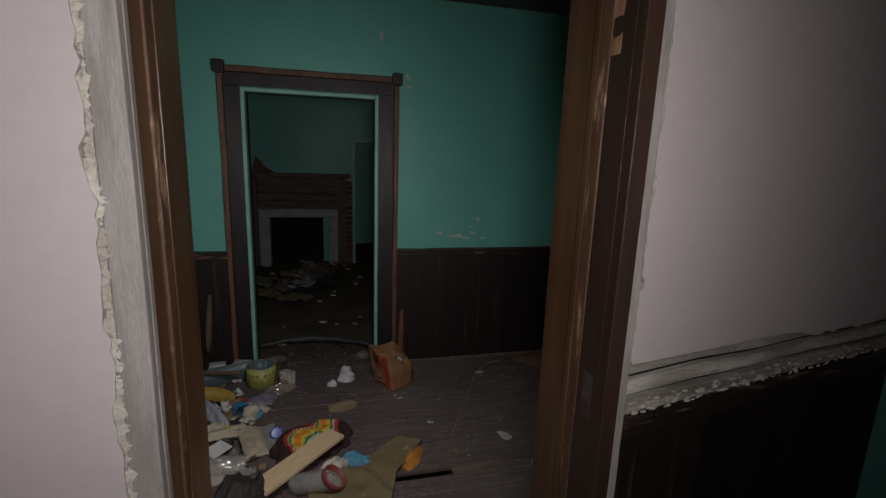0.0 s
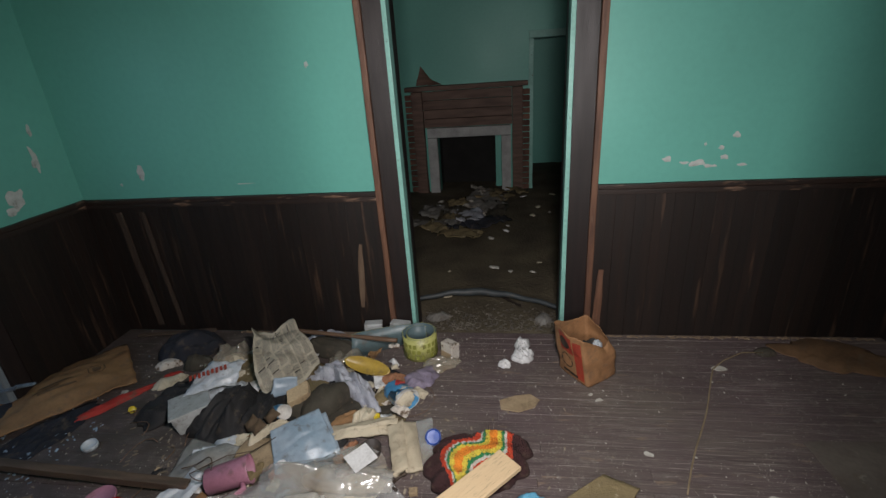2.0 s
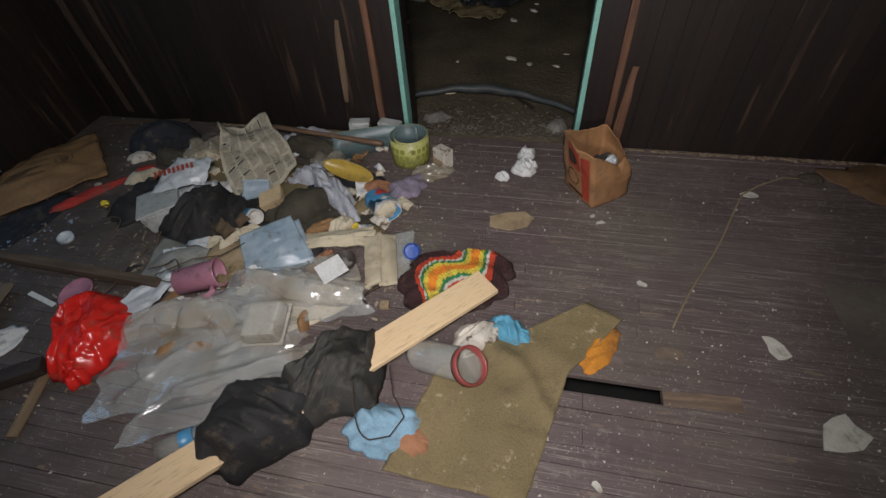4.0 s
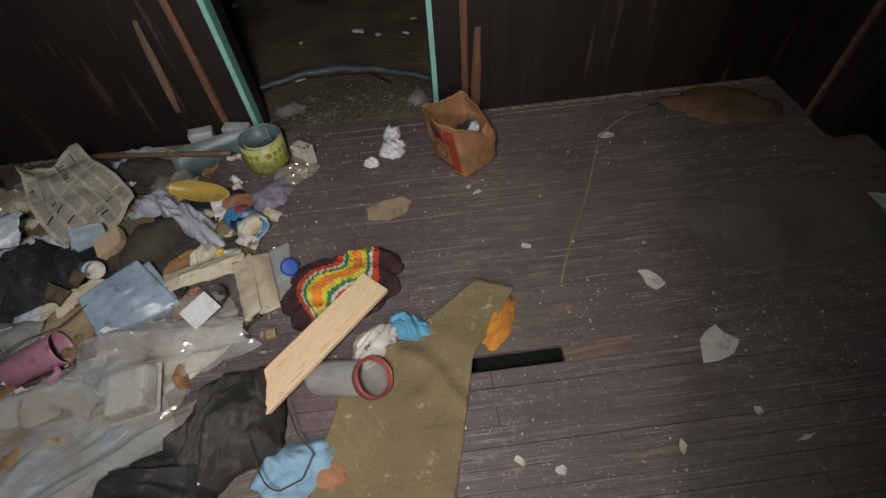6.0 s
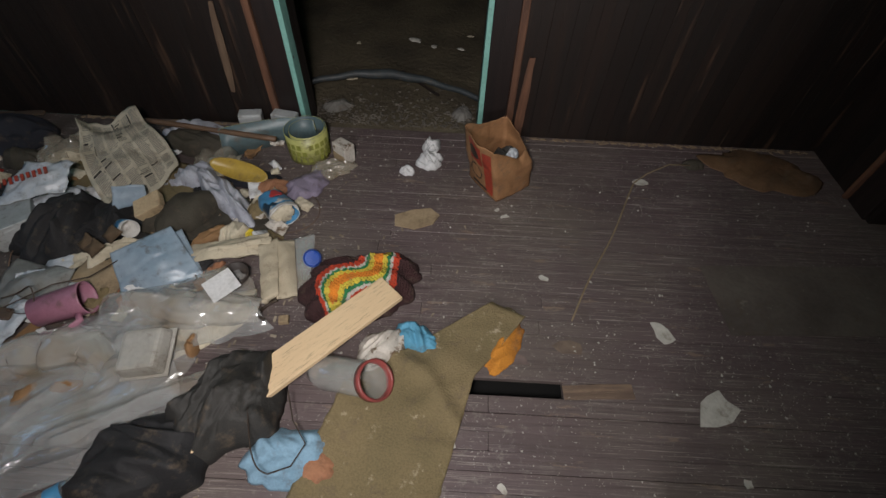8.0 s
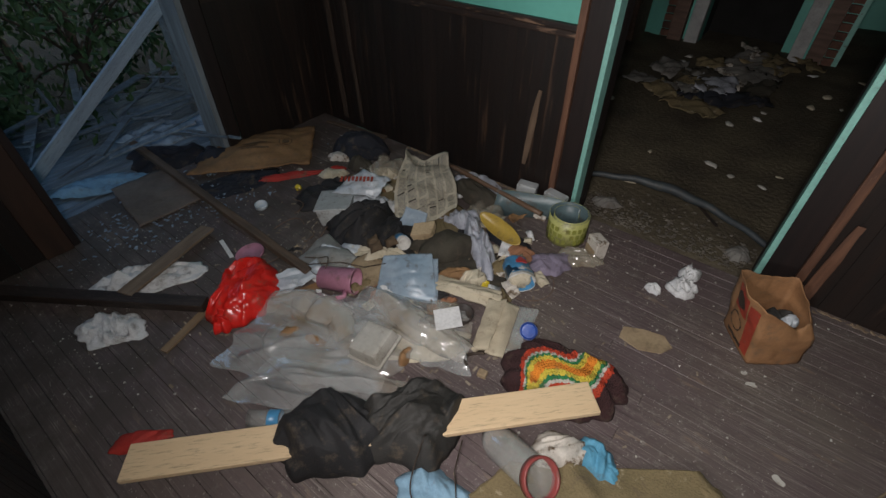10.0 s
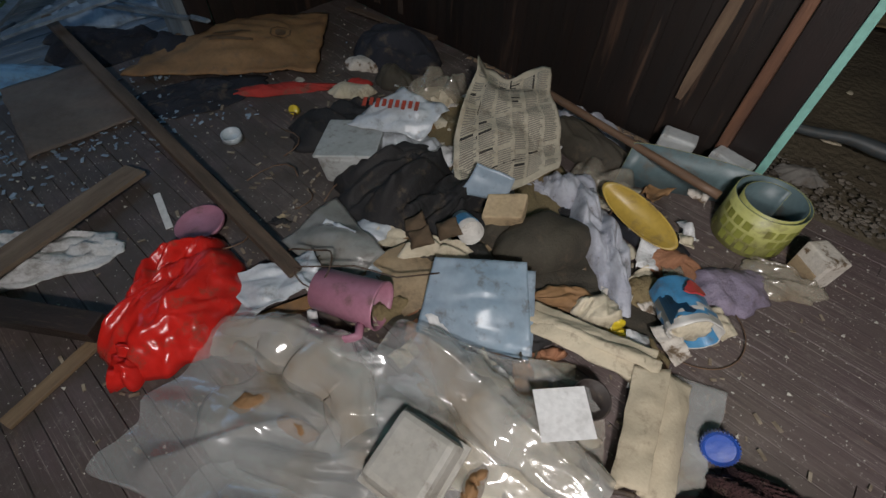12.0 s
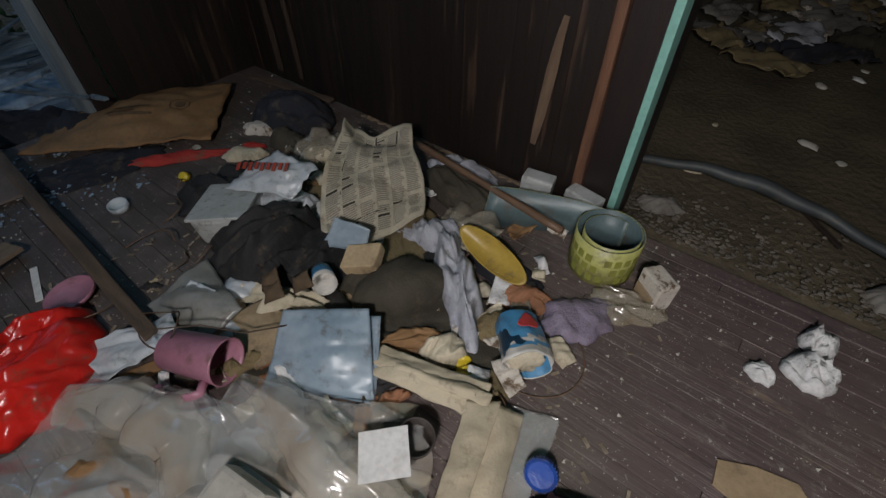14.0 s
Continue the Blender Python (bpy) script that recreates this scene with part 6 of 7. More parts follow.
# clear jar with a red rim
th = thing("plastic_jar", "clear plastic jar lying down with a red rim", "jar", at=pose(0.545, 1.585, 0.070, 0, 40, -12))
bm = lathe([(0.058, 0.0), (0.060, -0.01), (0.060, -0.13), (0.05, -0.15), (0.046, -0.148), (0.057, -0.128), (0.057, -0.006)], 32, False)
for v in bm.verts:
    v.co.x += 0.8 * min(0.0, v.co.z) + 0.004 * noise.noise(v.co * 30)
jar = part("body", bm, BOTTLE, th, soft=True)
part("rim", lathe([(0.057, -0.012), (0.066, -0.012), (0.067, 0.016), (0.063, 0.018), (0.058, 0.016), (0.057, -0.012)], 32, False), mat("faded_red_plastic", (0.28, 0.06, 0.055), (0.2, 0.045, 0.04), 0.4, 9, 60), th, "faded red rim", soft=True)

# khaki blanket with an orange towel under its tip
th = thing("khaki_blanket", "dirty khaki wool blanket spread on the floor", "blanket")
bm = bmesh.new()
grid = {}
for j in range(61):
    v = j / 60
    if v < 0.62:
        k = v / 0.62
        lo, hi = Vector((0.34, 1.24)).lerp(Vector((0.44, 1.60)), k), Vector((0.755, 1.22)).lerp(Vector((0.87, 1.64)), k)
    else:
        k = (v - 0.62) / 0.38
        lo, hi = Vector((0.44, 1.60)).lerp(Vector((0.93, 1.925)), k), Vector((0.87, 1.64)).lerp(Vector((1.05, 1.87)), k)
    for i in range(41):
        x, y = lo.lerp(hi, i / 40)
        q = Vector((x, y, 0)) * 5
        h = 0.016 + 0.012 * ridge(q + Vector((3, 1, 0))) + 0.006 * noise.noise(q * 2.7) + 0.020 * math.exp(-((x * 0.7 + y * 0.7 - 1.62 + 0.03 * noise.noise(q)) / 0.03) ** 2) + 0.02 * max(0.0, v - 0.85) / 0.15
        edge = 0.006 * noise.noise(q * 6) if i in (0, 40) else 0.0
        grid[i, j] = bm.verts.new((x + edge, y + edge, max(0.006, h)))
for i in range(40):
    for j in range(60):
        bm.faces.new((grid[i, j], grid[i + 1, j], grid[i + 1, j + 1], grid[i, j + 1]))
solid(part("body", bm, KHAKI, th, soft=True), 0.005, -1)
part("turned_corner", heap_mesh(0.085, 0.035, 0.03, 74, fold=0.3, lobes=0.15), KHAKI, th, "folded-over corner", soft=True).matrix_local = pose(0.945, 1.865, 0.012, 0, 0, 32)
heap("orange_towel", "orange towelling under the blanket corner", "towel", 0.975, 1.765, 0.115, 0.05, 62, 0.035, ORANGE, 71, fold=0.5, freq=9)

# paper grocery bag, half full
th = thing("grocery_bag", "standing brown paper grocery bag with red print, half full", "paper bag", at=pose(0.985, 2.645, 0.0, 0, 0, 36))
BAGH = 0.285


def bag_point(a, z, out=0.0):
    """A point of the bag's side: angle round it, height, and how far outside the paper."""
    cx, cy = math.cos(a), math.sin(a)
    s = 1 / max(abs(cx), abs(cy)) ** 0.72
    q = Vector((cx * 2, cy * 2, z * 9))
    w = 1 + 0.05 * ridge(q * 0.7) + 0.02 * noise.noise(q * 2) + 0.07 * (crease(q * 0.55) - 0.3)
    up = z / BAGH
    tall = 0.84 + 0.22 * max(0.0, -cx) - 0.20 * max(0.0, -cy) * min(1.0, max(0.0, cx + 0.75)) + 0.05 * max(0.0, cy) + 0.05 * noise.noise((cx * 2.2, cy * 2.2, 1))
    curl = max(0.0, up - 0.72) / 0.28
    inward = 1 - 0.22 * curl ** 1.5 * max(0.0, cx - cy * 0.8)
    lean = -0.22 * z * max(0.0, -cx) - 0.03 * z
    return Vector((0.104 * cx * s * w * inward + lean + cx * out, 0.112 * cy * s * w * inward + cy * out, z * tall))


bm = bmesh.new()
rings = [[bm.verts.new(bag_point(2 * math.pi * k / 72, BAGH * j / 26)) for k in range(72)] for j in range(27)]
for j in range(26):
    for k in range(72):
        bm.faces.new((rings[j][k], rings[j][(k + 1) % 72], rings[j + 1][(k + 1) % 72], rings[j + 1][k]))
bm.faces.new(list(reversed(rings[0])))
bag = solid(part("bag", bm, KRAFT, th, soft=True), 0.0016)


def bag_print(name, a0, z0, ra, rz, label, material, out, square=False, hole=0.0):
    bm = bmesh.new()
    n = 20
    vs = {}
    for i in range(n + 1):
        for j in range(n + 1):
            u, v = 2 * i / n - 1, 2 * j / n - 1
            r = max(abs(u), abs(v)) if square else math.hypot(u, v)
            if hole <= r <= 1.02:
                vs[i, j] = bm.verts.new(bag_point(radians(a0 + ra * u), z0 + rz * v, out))
    for i in range(n):
        for j in range(n):
            q = [(i, j), (i + 1, j), (i + 1, j + 1), (i, j + 1)]
            if all(p in vs for p in q):
                bm.faces.new([vs[p] for p in q])
    part(name, bm, material, bag, label)


bag_print("print_band", 210, 0.135, 9, 0.115, "red printed band", INKRED, 0.0024, True)
bag_print("print_panel", 176, 0.215, 22, 0.052, "red printed panel", INKRED, 0.0024, True)
bag_print("print_oval", 174, 0.215, 18, 0.032, "dark printed oval", INKBLACK, 0.0036)
bag_print("print_outline", 174, 0.105, 19, 0.045, "dark printed outline", INKBLACK, 0.0030, False, 0.78)
bag_print("print_bar", 180, 0.03, 24, 0.008, "dark printed bar", INKBLACK, 0.0030, True)
ob = part("contents", heap_mesh(0.07, 0.055, 0.06, 72, fold=0.6, freq=12), DARKCOAT, th, "dark crumpled rubbish inside", soft=True)
ob.matrix_local = pose(0.0, -0.01, 0.135)
ob = part("contents", heap_mesh(0.03, 0.025, 0.05, 73, fold=0.6, freq=14), SCRAP, th, "pale plastic scrap inside", soft=True)
ob.matrix_local = pose(0.02, -0.04, 0.165)

# tissues, card scrap, rod, chips on the bare boards
for x, y, r, sd in ((0.545, 2.665, 0.040, 81), (0.645, 2.745, 0.068, 82), (0.650, 2.865, 0.055, 83)):
    heap("tissue", "crumpled white tissue on the floor", "tissue", x, y, r, r * 0.8, sd * 31 % 180, r * 1.05, TISSUE, sd, group="tissues by the bag", fold=0.6, freq=22, rings=12, segs=36, power=0.5)


def flake(name, label, category, x, y, rx, ry, turn, material, seed, t=0.004, group="", n=9, z=0.0, jag=0.75):
    bm = bmesh.new()
    ring = []
    for k in range(n):
        a = 2 * math.pi * k / n
        r = 1 + jag * noise.noise((math.cos(a) * 1.7, math.sin(a) * 1.7, seed * 2.3)) + 0.35 * noise.noise((math.cos(a) * 5, math.sin(a) * 5, seed))
        ring.append(bm.verts.new((rx * r * math.cos(a), ry * r * math.sin(a), 0)))
    f = bm.faces.new(ring)
    ex = bmesh.ops.extrude_face_region(bm, geom=[f])
    for v in [g for g in ex["geom"] if isinstance(g, bmesh.types.BMVert)]:
        v.co.z += t + 0.3 * t * noise.noise(v.co * 40)
    bmesh.ops.recalc_face_normals(bm, faces=list(bm.faces))
    return solo(name, bm, material, label, category, group, at=pose(x, y, z + 0.001, 0, 0, turn))


flake("card_scrap", "torn tan cardboard scrap on the boards", "cardboard", 0.62, 2.365, 0.10, 0.062, 12, CARD, 3, 0.006, n=7, jag=0.35)
for k, (x, y, rx, ry, a) in enumerate(((1.55, 1.86, 0.028, 0.045, 20), (1.655, 1.585, 0.075, 0.055, 30), (1.145, 2.075, 0.022, 0.012, -20), (1.66, 2.675, 0.035, 0.018, 10), (1.00, 2.40, 0.02, 0.010, 30), (0.97, 2.44, 0.012, 0.008, 0), (1.77, 1.27, 0.03, 0.006, 15),
                                       (1.42, 1.29, 0.012, 0.018, 0), (0.95, 1.31, 0.010, 0.020, 30), (1.06, 1.27, 0.012, 0.016, 60), (1.68, 1.36, 0.012, 0.012, 0), (1.83, 2.07, 0.018, 0.014, 0), (1.90, 2.0, 0.014, 0.02, 40), (0.80, 1.42, 0.016, 0.012, 10), (2.05, 1.15, 0.02, 0.014, 0), (-1.55, 2.35, 0.02, 0.015, 0))):
    flake("plaster_flake", "pale flake of plaster on the floor", "plaster flake", x, y, rx, ry, a, CHIP, k + 5, 0.003, "plaster flakes")
flake("torn_paper", "torn grey-white paper on the floor", "paper", 2.62, 2.04, 0.14, 0.07, -20, CHIP, 31, 0.002)
bar("floor_panel", "thin dusty grey panel lying on the boards", "panel", (1.80, 2.02, 0.001), (2.56, 2.06, 0.001), 0.32, 0.004, DUSTYPANEL, bevel=0.001)
solo("thin_rod", tube_mesh([(1.23 + 0.40 * i / 16, 1.885 + 0.77 * i / 16 + 0.012 * math.sin(i * 0.5), 0.005) for i in range(17)] + [(1.70, 2.72, 0.02), (1.82, 2.79, 0.025), (1.93, 2.80, 0.02)], 0.0035, 8), mat("tan_reed", (0.30, 0.23, 0.14), (0.20, 0.15, 0.09), 0.7, 8, 60), "thin tan reed lying on the boards", "reed", soft=True)
bar("broken_board_end", "splintered raw end of a missing floor board", "board end", (1.165, 1.612, -0.004), (1.40, 1.625, 0.001), 0.05, 0.003, mat("pale_split_board", (0.22, 0.15, 0.10), (0.12, 0.08, 0.06), 0.85, 6, 60, 0.8, (1, 9, 9)), wobble=0.006)
flake("worn_patch", "worn bare wood patch on the boards", "worn patch", 1.20, 1.77, 0.055, 0.03, 0, mat("worn_bare_wood", (0.17, 0.125, 0.09), (0.11, 0.08, 0.065), 0.8, 20, 70, 0.6), 21, 0.0012)
flake("worn_patch", "worn pinkish bare wood patch on the boards", "worn patch", 1.02, 1.72, 0.04, 0.022, 0, mat("worn_pink_wood", (0.17, 0.125, 0.11), (0.11, 0.08, 0.075), 0.8, 20, 70, 0.6), 22, 0.0012)
heap("brown_paper", "flattened crumpled brown paper by the wall", "paper", 2.30, 2.80, 0.27, 0.15, -16, 0.045, mat("dark_kraft", (0.155, 0.085, 0.04), (0.10, 0.055, 0.026), 0.8, 7, 70, 0.4), 85, fold=0.55)
heap("dark_lump", "dark brown leaf litter by the wall", "litter", 1.96, 2.82, 0.055, 0.035, 0, 0.035, OLIVEDARK, 86)
heap("khaki_rag", "dull green rag at the edge of the room", "rag", 2.44, 1.66, 0.17, 0.10, 40, 0.035, mat("dull_green_cloth", (0.06, 0.055, 0.034), (0.04, 0.036, 0.023), 0.9, 7, 120, 0.5), 87, fold=0.5)

# things towards the outside doorway
heap("white_cloth", "crumpled white cloth under the boards", "cloth", -1.34, 1.28, 0.27, 0.11, 56, 0.06, TISSUE, 91, fold=0.8, freq=11, crisp=0.6)
heap("white_cloth", "crumpled white cloth on the floor", "cloth", -1.16, 1.06, 0.15, 0.09, 30, 0.05, TISSUE, 92, fold=0.8, freq=12, crisp=0.6)
bar("grey_board", "flat weathered grey-brown board", "board", (-1.24, 1.17, 0.062), (-1.42, 1.66, 0.03), 0.075, 0.014, mat("grey_tan_board", (0.24, 0.175, 0.125), (0.16, 0.115, 0.08), 0.8, 4, 50, 0.4, (1, 8, 8)), wobble=0.003)
bar("dark_rail", "near-black painted rail lying on the floor", "rail", (-1.90, 0.72, 0.03), (-0.93, 1.36, 0.03), 0.06, 0.04, DARKTIMBER, bevel=0.004)
bar("light_stick", "pale flat stick on the floor", "stick", (-0.88, 1.13, 0.002), (-0.95, 1.40, 0.012), 0.035, 0.01, mat("tan_stick", (0.26, 0.18, 0.105), (0.18, 0.12, 0.07), 0.7, 6, 50, 0.3, (1, 8, 8)))
bar("white_strip", "thin white strip on the floor", "strip", (-1.32, 1.66, 0.002), (-1.16, 1.62, 0.002), 0.02, 0.003, WHITE)
heap("red_scrap", "dark red cloth scrap by the plank", "cloth scrap", -0.58, 0.90, 0.09, 0.05, 50, 0.04, REDCLOTH, 93)
th = thing("water_bottle", "crushed clear water bottle with a blue label", "bottle", at=pose(-0.27, 1.225, 0.032, 90, 0, 127))
bm = lathe([(0.008, -0.10), (0.030, -0.098), (0.031, -0.03), (0.029, -0.02), (0.031, 0.05), (0.014, 0.085), (0.013, 0.10), (0.008, 0.10)], 24)
for v in bm.verts:
    v.co += noise.noise_vector(v.co * 30) * 0.004
flask = part("body", bm, BOTTLE, th, soft=True)
part("label", lathe([(0.0325, -0.028), (0.0325, 0.012), (0.0318, 0.012), (0.0318, -0.028), (0.0325, -0.028)], 24, False), LABELBLUE, flask, "blue and white label", soft=True)
part("cap", lathe([(0.002, 0.101), (0.0145, 0.101), (0.0145, 0.115), (0.002, 0.115)], 18), WHITE, th, "white cap")
sheet("flat_cardboard", "flat dirty cardboard by the doorway", "cardboard", [(-2.22, 1.52, 0.012), (-1.74, 1.46, 0.008), (-1.72, 1.80, 0.008), (-2.20, 1.84, 0.012)], mat("grey_cardboard", (0.17, 0.135, 0.11), (0.12, 0.095, 0.078), 0.85, 5, 60, 0.3), 0.012, 5, 35, 0.004)
heap("blue_tarp", "crumpled pale blue tarpaulin in the doorway", "tarpaulin", -2.36, 1.52, 0.26, 0.10, 62, 0.07, mat("pale_blue_tarp", (0.20, 0.36, 0.50), (0.14, 0.27, 0.39), 0.5, 8, 60, 0.2), 94, fold=0.5, z=-0.02)
heap("dark_rag", "dark rag at the foot of the door jamb", "rag", -2.06, 2.10, 0.15, 0.10, 0, 0.10, NAVY, 95)
rnd = random.Random(21)
GLASSY = mat("blue_white_shard", (0.30, 0.38, 0.46), (0.2, 0.26, 0.33), 0.25, 9, 60, 0.2)
bm = bmesh.new()
for k in range(420):
    x, y = rnd.gauss(-1.78, 0.14), rnd.gauss(1.72, 0.28)
    s = rnd.uniform(0.002, 0.011)
    add_box(bm, -s, -s * 0.5, 0, s, s * 0.5, 0.0025, m=pose(x, y, 0.003 + rnd.random() * 0.004, rnd.uniform(-14, 14), rnd.uniform(-14, 14), rnd.uniform(0, 360)))
solo("glass_shards", bm, GLASSY, "pale broken glass and paint shards on the floor", "shards", kind="stuff")
heap("dark_leaves", "dark wet leaf litter near the doorway", "litter", -1.72, 2.02, 0.24, 0.12, 70, 0.03, NAVY, 96, fold=0.8, freq=14, rings=18, segs=60)

# small crumpled scraps that fill the heap
rnd = random.Random(77)
fill = [CREAMPAPER, STAINED, SACK, OLIVEDARK, SCRAP, CARD, WHITE, PRINTCLOTH, KHAKI, CREAMPAPER, TISSUE, CLEAR2, PEACH, NEWS, BLACK, FOAM]
words = {CREAMPAPER: "cream paper", STAINED: "stained cloth", SACK: "brown paper", OLIVEDARK: "dark rag", SCRAP: "pale plastic", CARD: "tan card", WHITE: "white paper", PRINTCLOTH: "patterned cloth", KHAKI: "khaki rag",
         TISSUE: "white tissue", CLEAR2: "clear plastic", PEACH: "faded orange cloth", NEWS: "newsprint", BLACK: "black cloth", FOAM: "yellowed foam"}
for k in range(150):
    t = rnd.random()
    x, y = -0.95 + 1.0 * t + rnd.gauss(0, 0.16), 2.38 - 0.15 * t + rnd.gauss(0, 0.21)
    if rnd.random() < 0.22:
        x, y = rnd.uniform(-0.75, -0.1), rnd.uniform(1.75, 2.2)
    if y > 2.93 or (x > 0.1 and y < 2.2) or y < 1.65:
        continue
    m = fill[k % len(fill)]
    s = rnd.uniform(0.018, 0.055)
    words_for = "small crumpled scrap of %s in the heap" % words[m]
    turn, z = rnd.uniform(0, 6.28), rnd.choice((0.0, 0.0, 0.012))
    if m in (OLIVEDARK, KHAKI, PEACH, BLACK, FOAM, PRINTCLOTH):
        heap("scrap", words_for, "scrap", x, y, s * rnd.uniform(1, 1.7), s * rnd.uniform(0.5, 0.9), math.degrees(turn), s * rnd.uniform(0.4, 0.9), m, 400 + k, z=z, group="scraps in the heap", rings=10, segs=30, lobes=0.5, fold=0.6, freq=16, crisp=0.6)
    else:
        w, h = s * rnd.uniform(0.9, 1.6), s * rnd.uniform(0.5, 1.0)
        cs = [(x + math.cos(turn) * i * w - math.sin(turn) * j * h, y + math.sin(turn) * i * w + math.cos(turn) * j * h, z + rnd.uniform(0, 0.7) * s) for i, j in ((-1, -1), (1, -0.8), (0.8, 1), (-0.9, 0.8))]
        sheet("scrap", words_for, "scrap", cs, m, 0.016, 22, 400 + k, 0.001, (14, 11), rnd.uniform(-0.01, 0.02), 0.012, "scraps in the heap")
for k in range(26):
    x, y, a = rnd.gauss(-0.5, 0.4), rnd.gauss(2.1, 0.3), rnd.uniform(0, 3.14)
    ln = rnd.uniform(0.05, 0.2)
    z = rnd.uniform(0.01, 0.05)
    solo("twig", tube_mesh([(x + math.cos(a + 0.3 * i) * ln * i / 5, y + math.sin(a + 0.3 * i) * ln * i / 5, z + 0.01 * math.sin(i)) for i in range(6)], 0.0022, 6), STICK, "thin brown twig among the litter", "twig", "twigs in the heap", soft=True)

# grit and crumbs over the boards and through the heap
bm = bmesh.new()
for k in range(15000):
    x, y = rnd.uniform(-1.9, 2.6), rnd.uniform(0.75, 2.98)
    if noise.noise((x * 1.6, y * 1.6, 4)) < rnd.uniform(-0.5, 0.4):
        continue
    s = rnd.uniform(0.0009, 0.0028) * (2.6 if rnd.random() < 0.09 else 1)
    if abs(y - SLOT_Y) < 0.06 and 0.78 < x < 1.18:
        continue
    m = pose(x, y, s * 0.4, rnd.uniform(0, 90), rnd.uniform(0, 90), rnd.uniform(0, 360))
    vs = [bm.verts.new(m @ Vector((i * s, j * s * 0.65, k2 * s * 0.5))) for i, j, k2 in ((-1, -1, -1), (1, -1, -1), (0, 1, -1), (0.1, 0, 1.2))]
    for a, b, c in ((0, 2, 1), (0, 1, 3), (1, 2, 3), (2, 0, 3)):
        bm.faces.new((vs[a], vs[b], vs[c]))
solo("floor_grit", bm, CHIP, "pale grit and crumbs scattered over the boards", "grit", kind="stuff")
bm = bmesh.new()
for k in range(900):
    x, y = rnd.gauss(-0.50, 0.40), rnd.gauss(2.05, 0.34)
    if not (-1.9 < x < 1.2 and 0.8 < y < 2.95):
        continue
    s = rnd.uniform(0.002, 0.008)
    add_box(bm, -s * 1.6, -s * 0.6, 0, s * 1.6, s * 0.6, 0.0016, m=pose(x, y, 0.003, rnd.uniform(-12, 12), rnd.uniform(-12, 12), rnd.uniform(0, 360)))
solo("litter_bits", bm, mat("mixed_litter", (0.16, 0.12, 0.08), (0.34, 0.29, 0.22), 0.85, 30, 90), "small brown and cream litter bits", "litter", kind="stuff")

bm = bmesh.new()
for k in range(420):
    x = rnd.uniform(1.06, 2.6) if k % 3 else rnd.uniform(-1.2, -0.2)
    s = rnd.uniform(0.0015, 0.006)
    add_box(bm, -s * 1.8, -s * 0.7, 0, s * 1.8, s * 0.7, s * 0.8, m=pose(x, 2.978 - abs(rnd.gauss(0, 0.010)), 0.001, rnd.uniform(-15, 15), rnd.uniform(-15, 15), rnd.gauss(0, 30)))
solo("wall_foot_crumbs", bm, mat("tan_crumbs", (0.30, 0.22, 0.14), (0.18, 0.125, 0.08), 0.9, 30, 90), "tan splinters and crumbs along the foot of the wainscot", "crumbs", kind="stuff")

# ---------------------------------------------------------------- outside the west doorway
GROUND = mat("leafy_ground", (0.06, 0.055, 0.04), (0.035, 0.035, 0.025), 0.95, 2, 30, 1.0, depth=0.03)
bm = bmesh.new()
for i in range(41):
    for j in range(41):
        u, v = i / 40, j / 40
        x = WEST - 0.15 - 120 * u ** 3
        y = 1.7 + math.copysign(abs(2 * v - 1) ** 3 * 90, 2 * v - 1)
        bm.verts.new((x, y, -0.32 + 0.05 * noise.noise((x, y, 0))))
bm.verts.ensure_lookup_table()
for i in range(40):
    for j in range(40):
        k = i * 41 + j
        bm.faces.new((bm.verts[k], bm.verts[k + 1], bm.verts[k + 42], bm.verts[k + 41]))
solo("ground", bm, GROUND, "dark leafy ground outside", "ground", kind="structure", soft=True)
PORCH = mat("wet_blue_grey_boards", (0.19, 0.24, 0.29), (0.10, 0.13, 0.16), 0.4, 3, 50, 0.5, (9, 1, 9), spread=0.25)
th = thing("porch", "collapsing porch of wet grey boards", "porch", kind="structure")
for k in range(15):
    part("plank", rough_up(boxes((WEST - 0.16 - 0.1 * (k + 1), 0.9, -0.10, WEST - 0.16 - 0.1 * k - 0.006, 3.1, -0.04), bevel=0.004), 0.006, 4, 0.4), PORCH, th)
rnd = random.Random(31)
for k in range(60):
    x, y, a = rnd.uniform(-3.6, -2.3), rnd.uniform(1.0, 3.0), rnd.uniform(0, 180)
    ln = rnd.uniform(0.25, 0.9)
    z = -0.035 + 0.004 * k * 0.8
    bar("debris_board", "broken weathered grey board on the porch", "board", (x, y, z), (x + ln * math.cos(radians(a)), y + ln * math.sin(radians(a)), z + rnd.uniform(0, 0.1)), rnd.choice((0.012, 0.016, 0.02, 0.05, 0.07)), 0.012, PORCH, wobble=0.005, seed=k, group="debris boards")
bar("leaning_board", "pale blue-grey board leaning outside", "board", (-2.62, 1.22, 0.02), (-2.60, 2.60, 0.98), 0.075, 0.03, mat("pale_blue_board", (0.36, 0.44, 0.52), (0.26, 0.33, 0.4), 0.6, 4, 50, 0.3, (1, 8, 8)), up=(1, 0, 0))
for x, y, w in ((-2.95, 2.44, 0.09), (-3.05, 2.56, 0.06)):
    bar("porch_post", "weathered grey porch post", "post", (x, y, -0.3), (x, y + 0.02, 2.4), w, w, OUTJAMB, up=(0, 1, 0))
heap("porch_rag", "dark sodden rag on the porch", "rag", -2.40, 1.95, 0.30, 0.18, 30, 0.10, NAVY, 98, z=-0.04, fold=0.6)
heap("porch_rag", "grey-blue sodden cloth on the porch", "rag", -2.75, 2.15, 0.35, 0.20, 70, 0.09, GLASSY, 99, z=-0.04, fold=0.7)


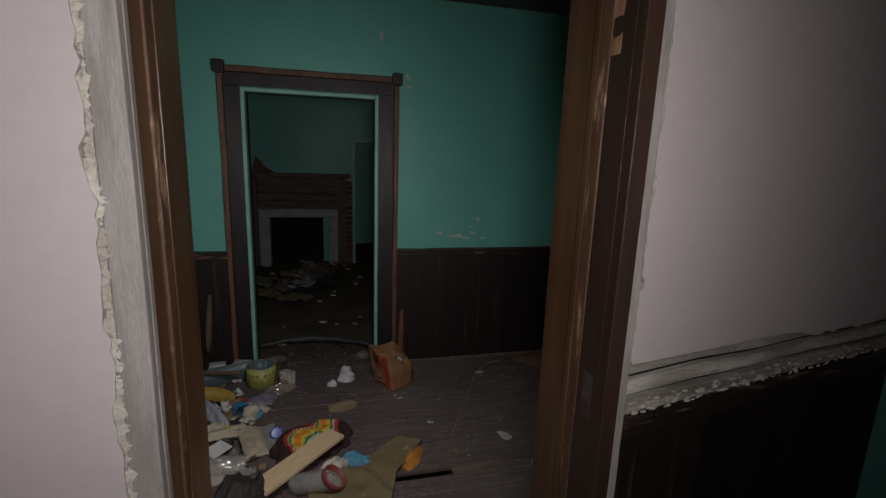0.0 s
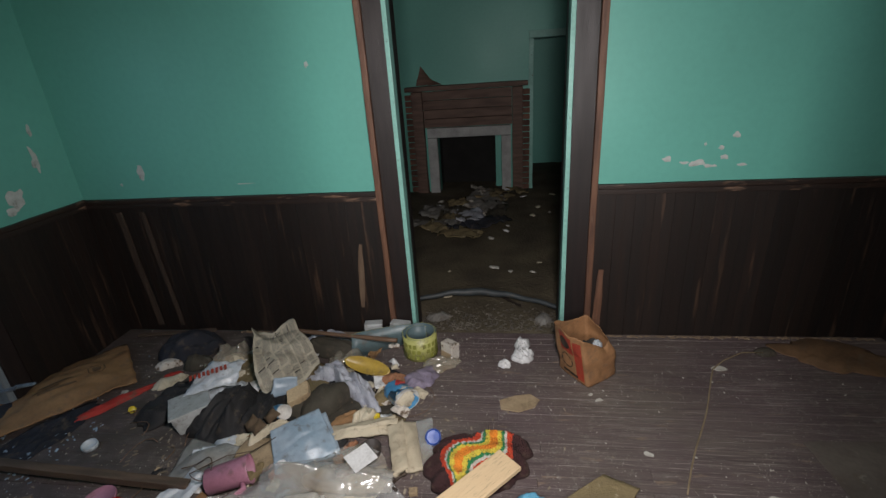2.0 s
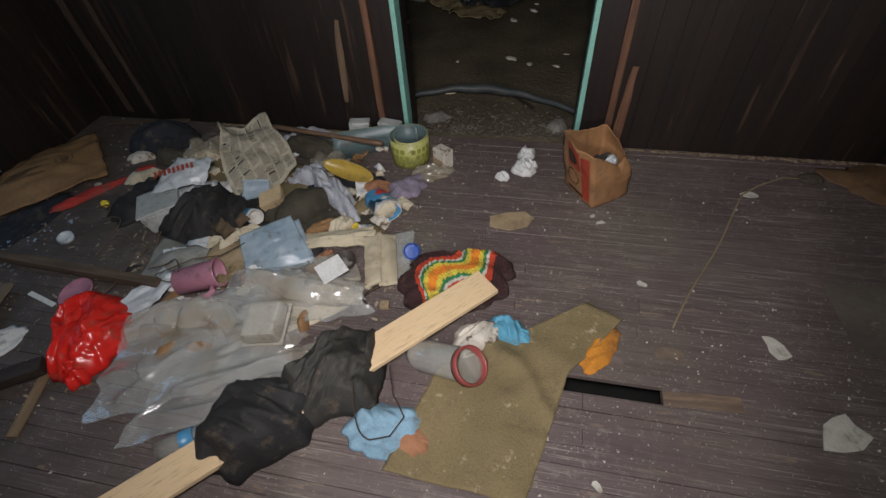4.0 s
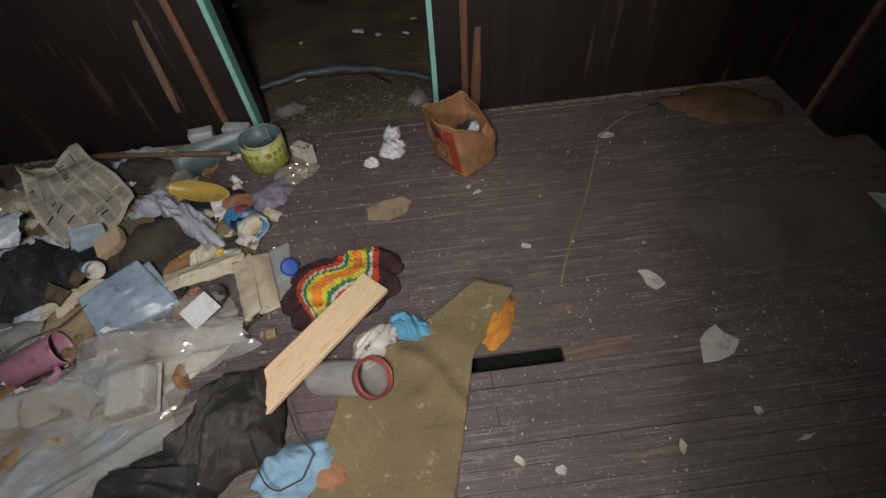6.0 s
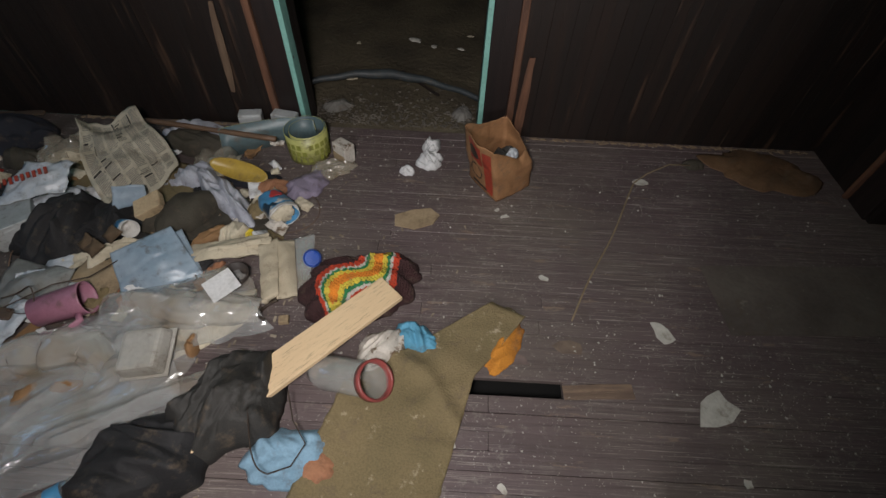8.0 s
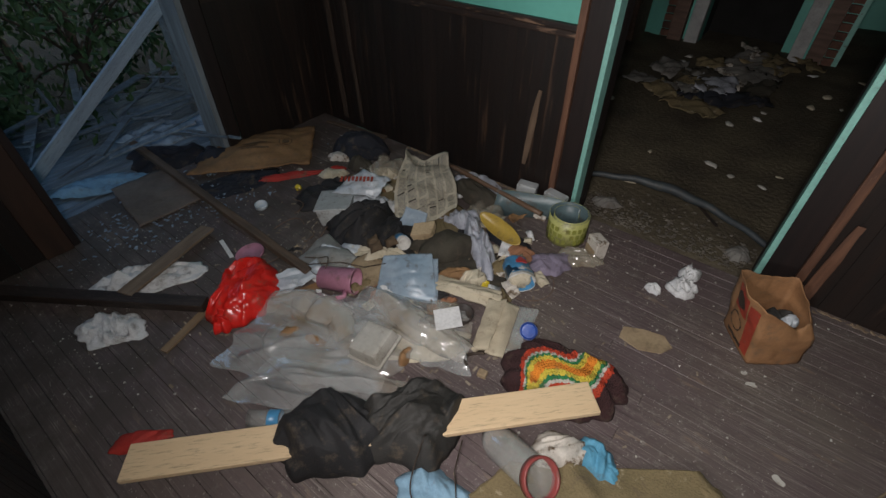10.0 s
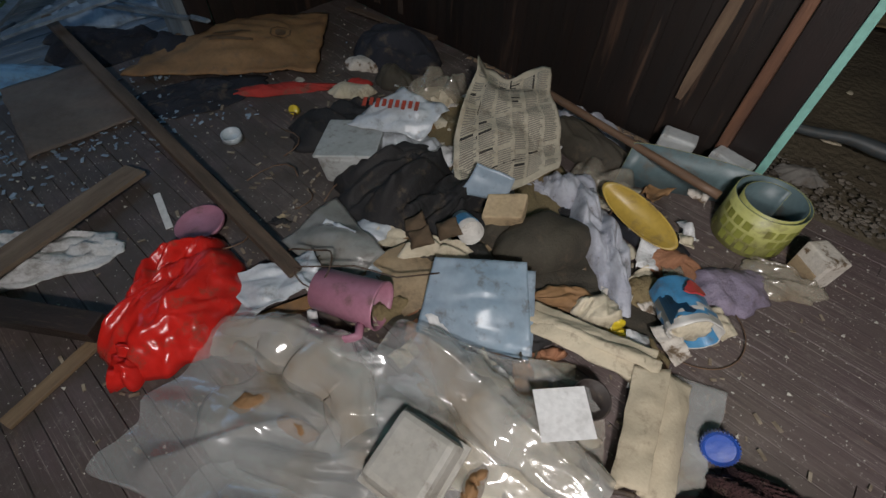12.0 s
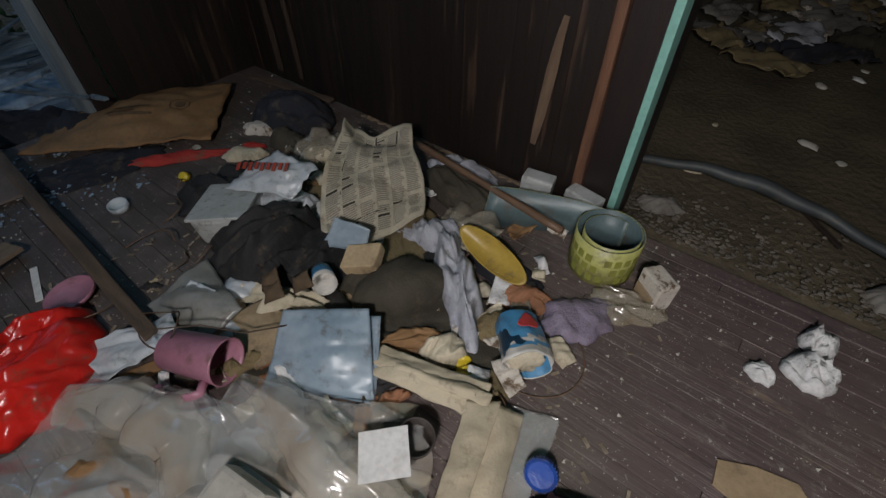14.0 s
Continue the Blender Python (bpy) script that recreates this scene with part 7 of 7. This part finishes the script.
LEAF = mat("shrub_leaves", (0.060, 0.13, 0.045), (0.035, 0.085, 0.03), 0.6, 6, 60, 0.2)
BARK = mat("shrub_bark", (0.08, 0.065, 0.05), (0.05, 0.04, 0.03), 0.9, 8, 60, 0.6)


def shrub(x, y, h, r, seed):
    rn = random.Random(seed)
    th = thing("shrub", "dense green leafy shrub outside the doorway", "shrub", "shrubs outside", at=pose(x, y, -0.32))
    part("trunk", tube_mesh([(0.03 * math.sin(i), 0.03 * math.cos(i * 1.3), h * 0.8 * i / 8) for i in range(9)], lambda s: 0.05 * (1 - 0.7 * s), 8), BARK, th, soft=True)
    bm = bmesh.new()
    tips = [(Vector((rn.gauss(0, r * 0.5), rn.gauss(0, r * 0.5), h * rn.uniform(0.12, 1.0)))) for _ in range(46)]
    for c in tips:
        for _ in range(40):
            p = c + Vector((rn.gauss(0, r * 0.17), rn.gauss(0, r * 0.17), rn.gauss(0, r * 0.15)))
            s = rn.uniform(0.025, 0.06)
            m = pose(p.x, p.y, max(p.z, 0.03), rn.uniform(0, 360), rn.uniform(0, 360), rn.uniform(0, 360))
            q = [m @ Vector(v) for v in ((-s, 0, 0), (-0.2 * s, -0.42 * s, 0.1 * s), (s, 0, 0), (-0.2 * s, 0.42 * s, 0.1 * s))]
            bm.faces.new([bm.verts.new(v) for v in q])
    part("crown", bm, LEAF, th)
    bm = bmesh.new()
    for c in tips[:18]:
        b = tube_mesh([Vector((0, 0, h * 0.25)).lerp(c, i / 5) + Vector((0, 0, 0.08 * math.sin(i))) for i in range(6)], lambda s: 0.014 * (1 - 0.8 * s), 5)
        me = mesh_of(b, "limb", BARK)
        bm.from_mesh(me)
        bpy.data.meshes.remove(me)
    part("limb", bm, BARK, th)


for k, (x, y, h, r) in enumerate(((-4.1, 2.2, 1.9, 0.9), (-4.4, 3.4, 2.4, 1.1), (-4.6, 0.8, 2.2, 1.1), (-5.6, 2.0, 3.2, 1.5), (-5.5, 4.6, 3.4, 1.5), (-3.6, 3.4, 1.2, 0.6), (-6.2, -0.6, 3.2, 1.5), (-3.8, 1.3, 0.9, 0.5))):
    shrub(x, y, h, r, 300 + k)
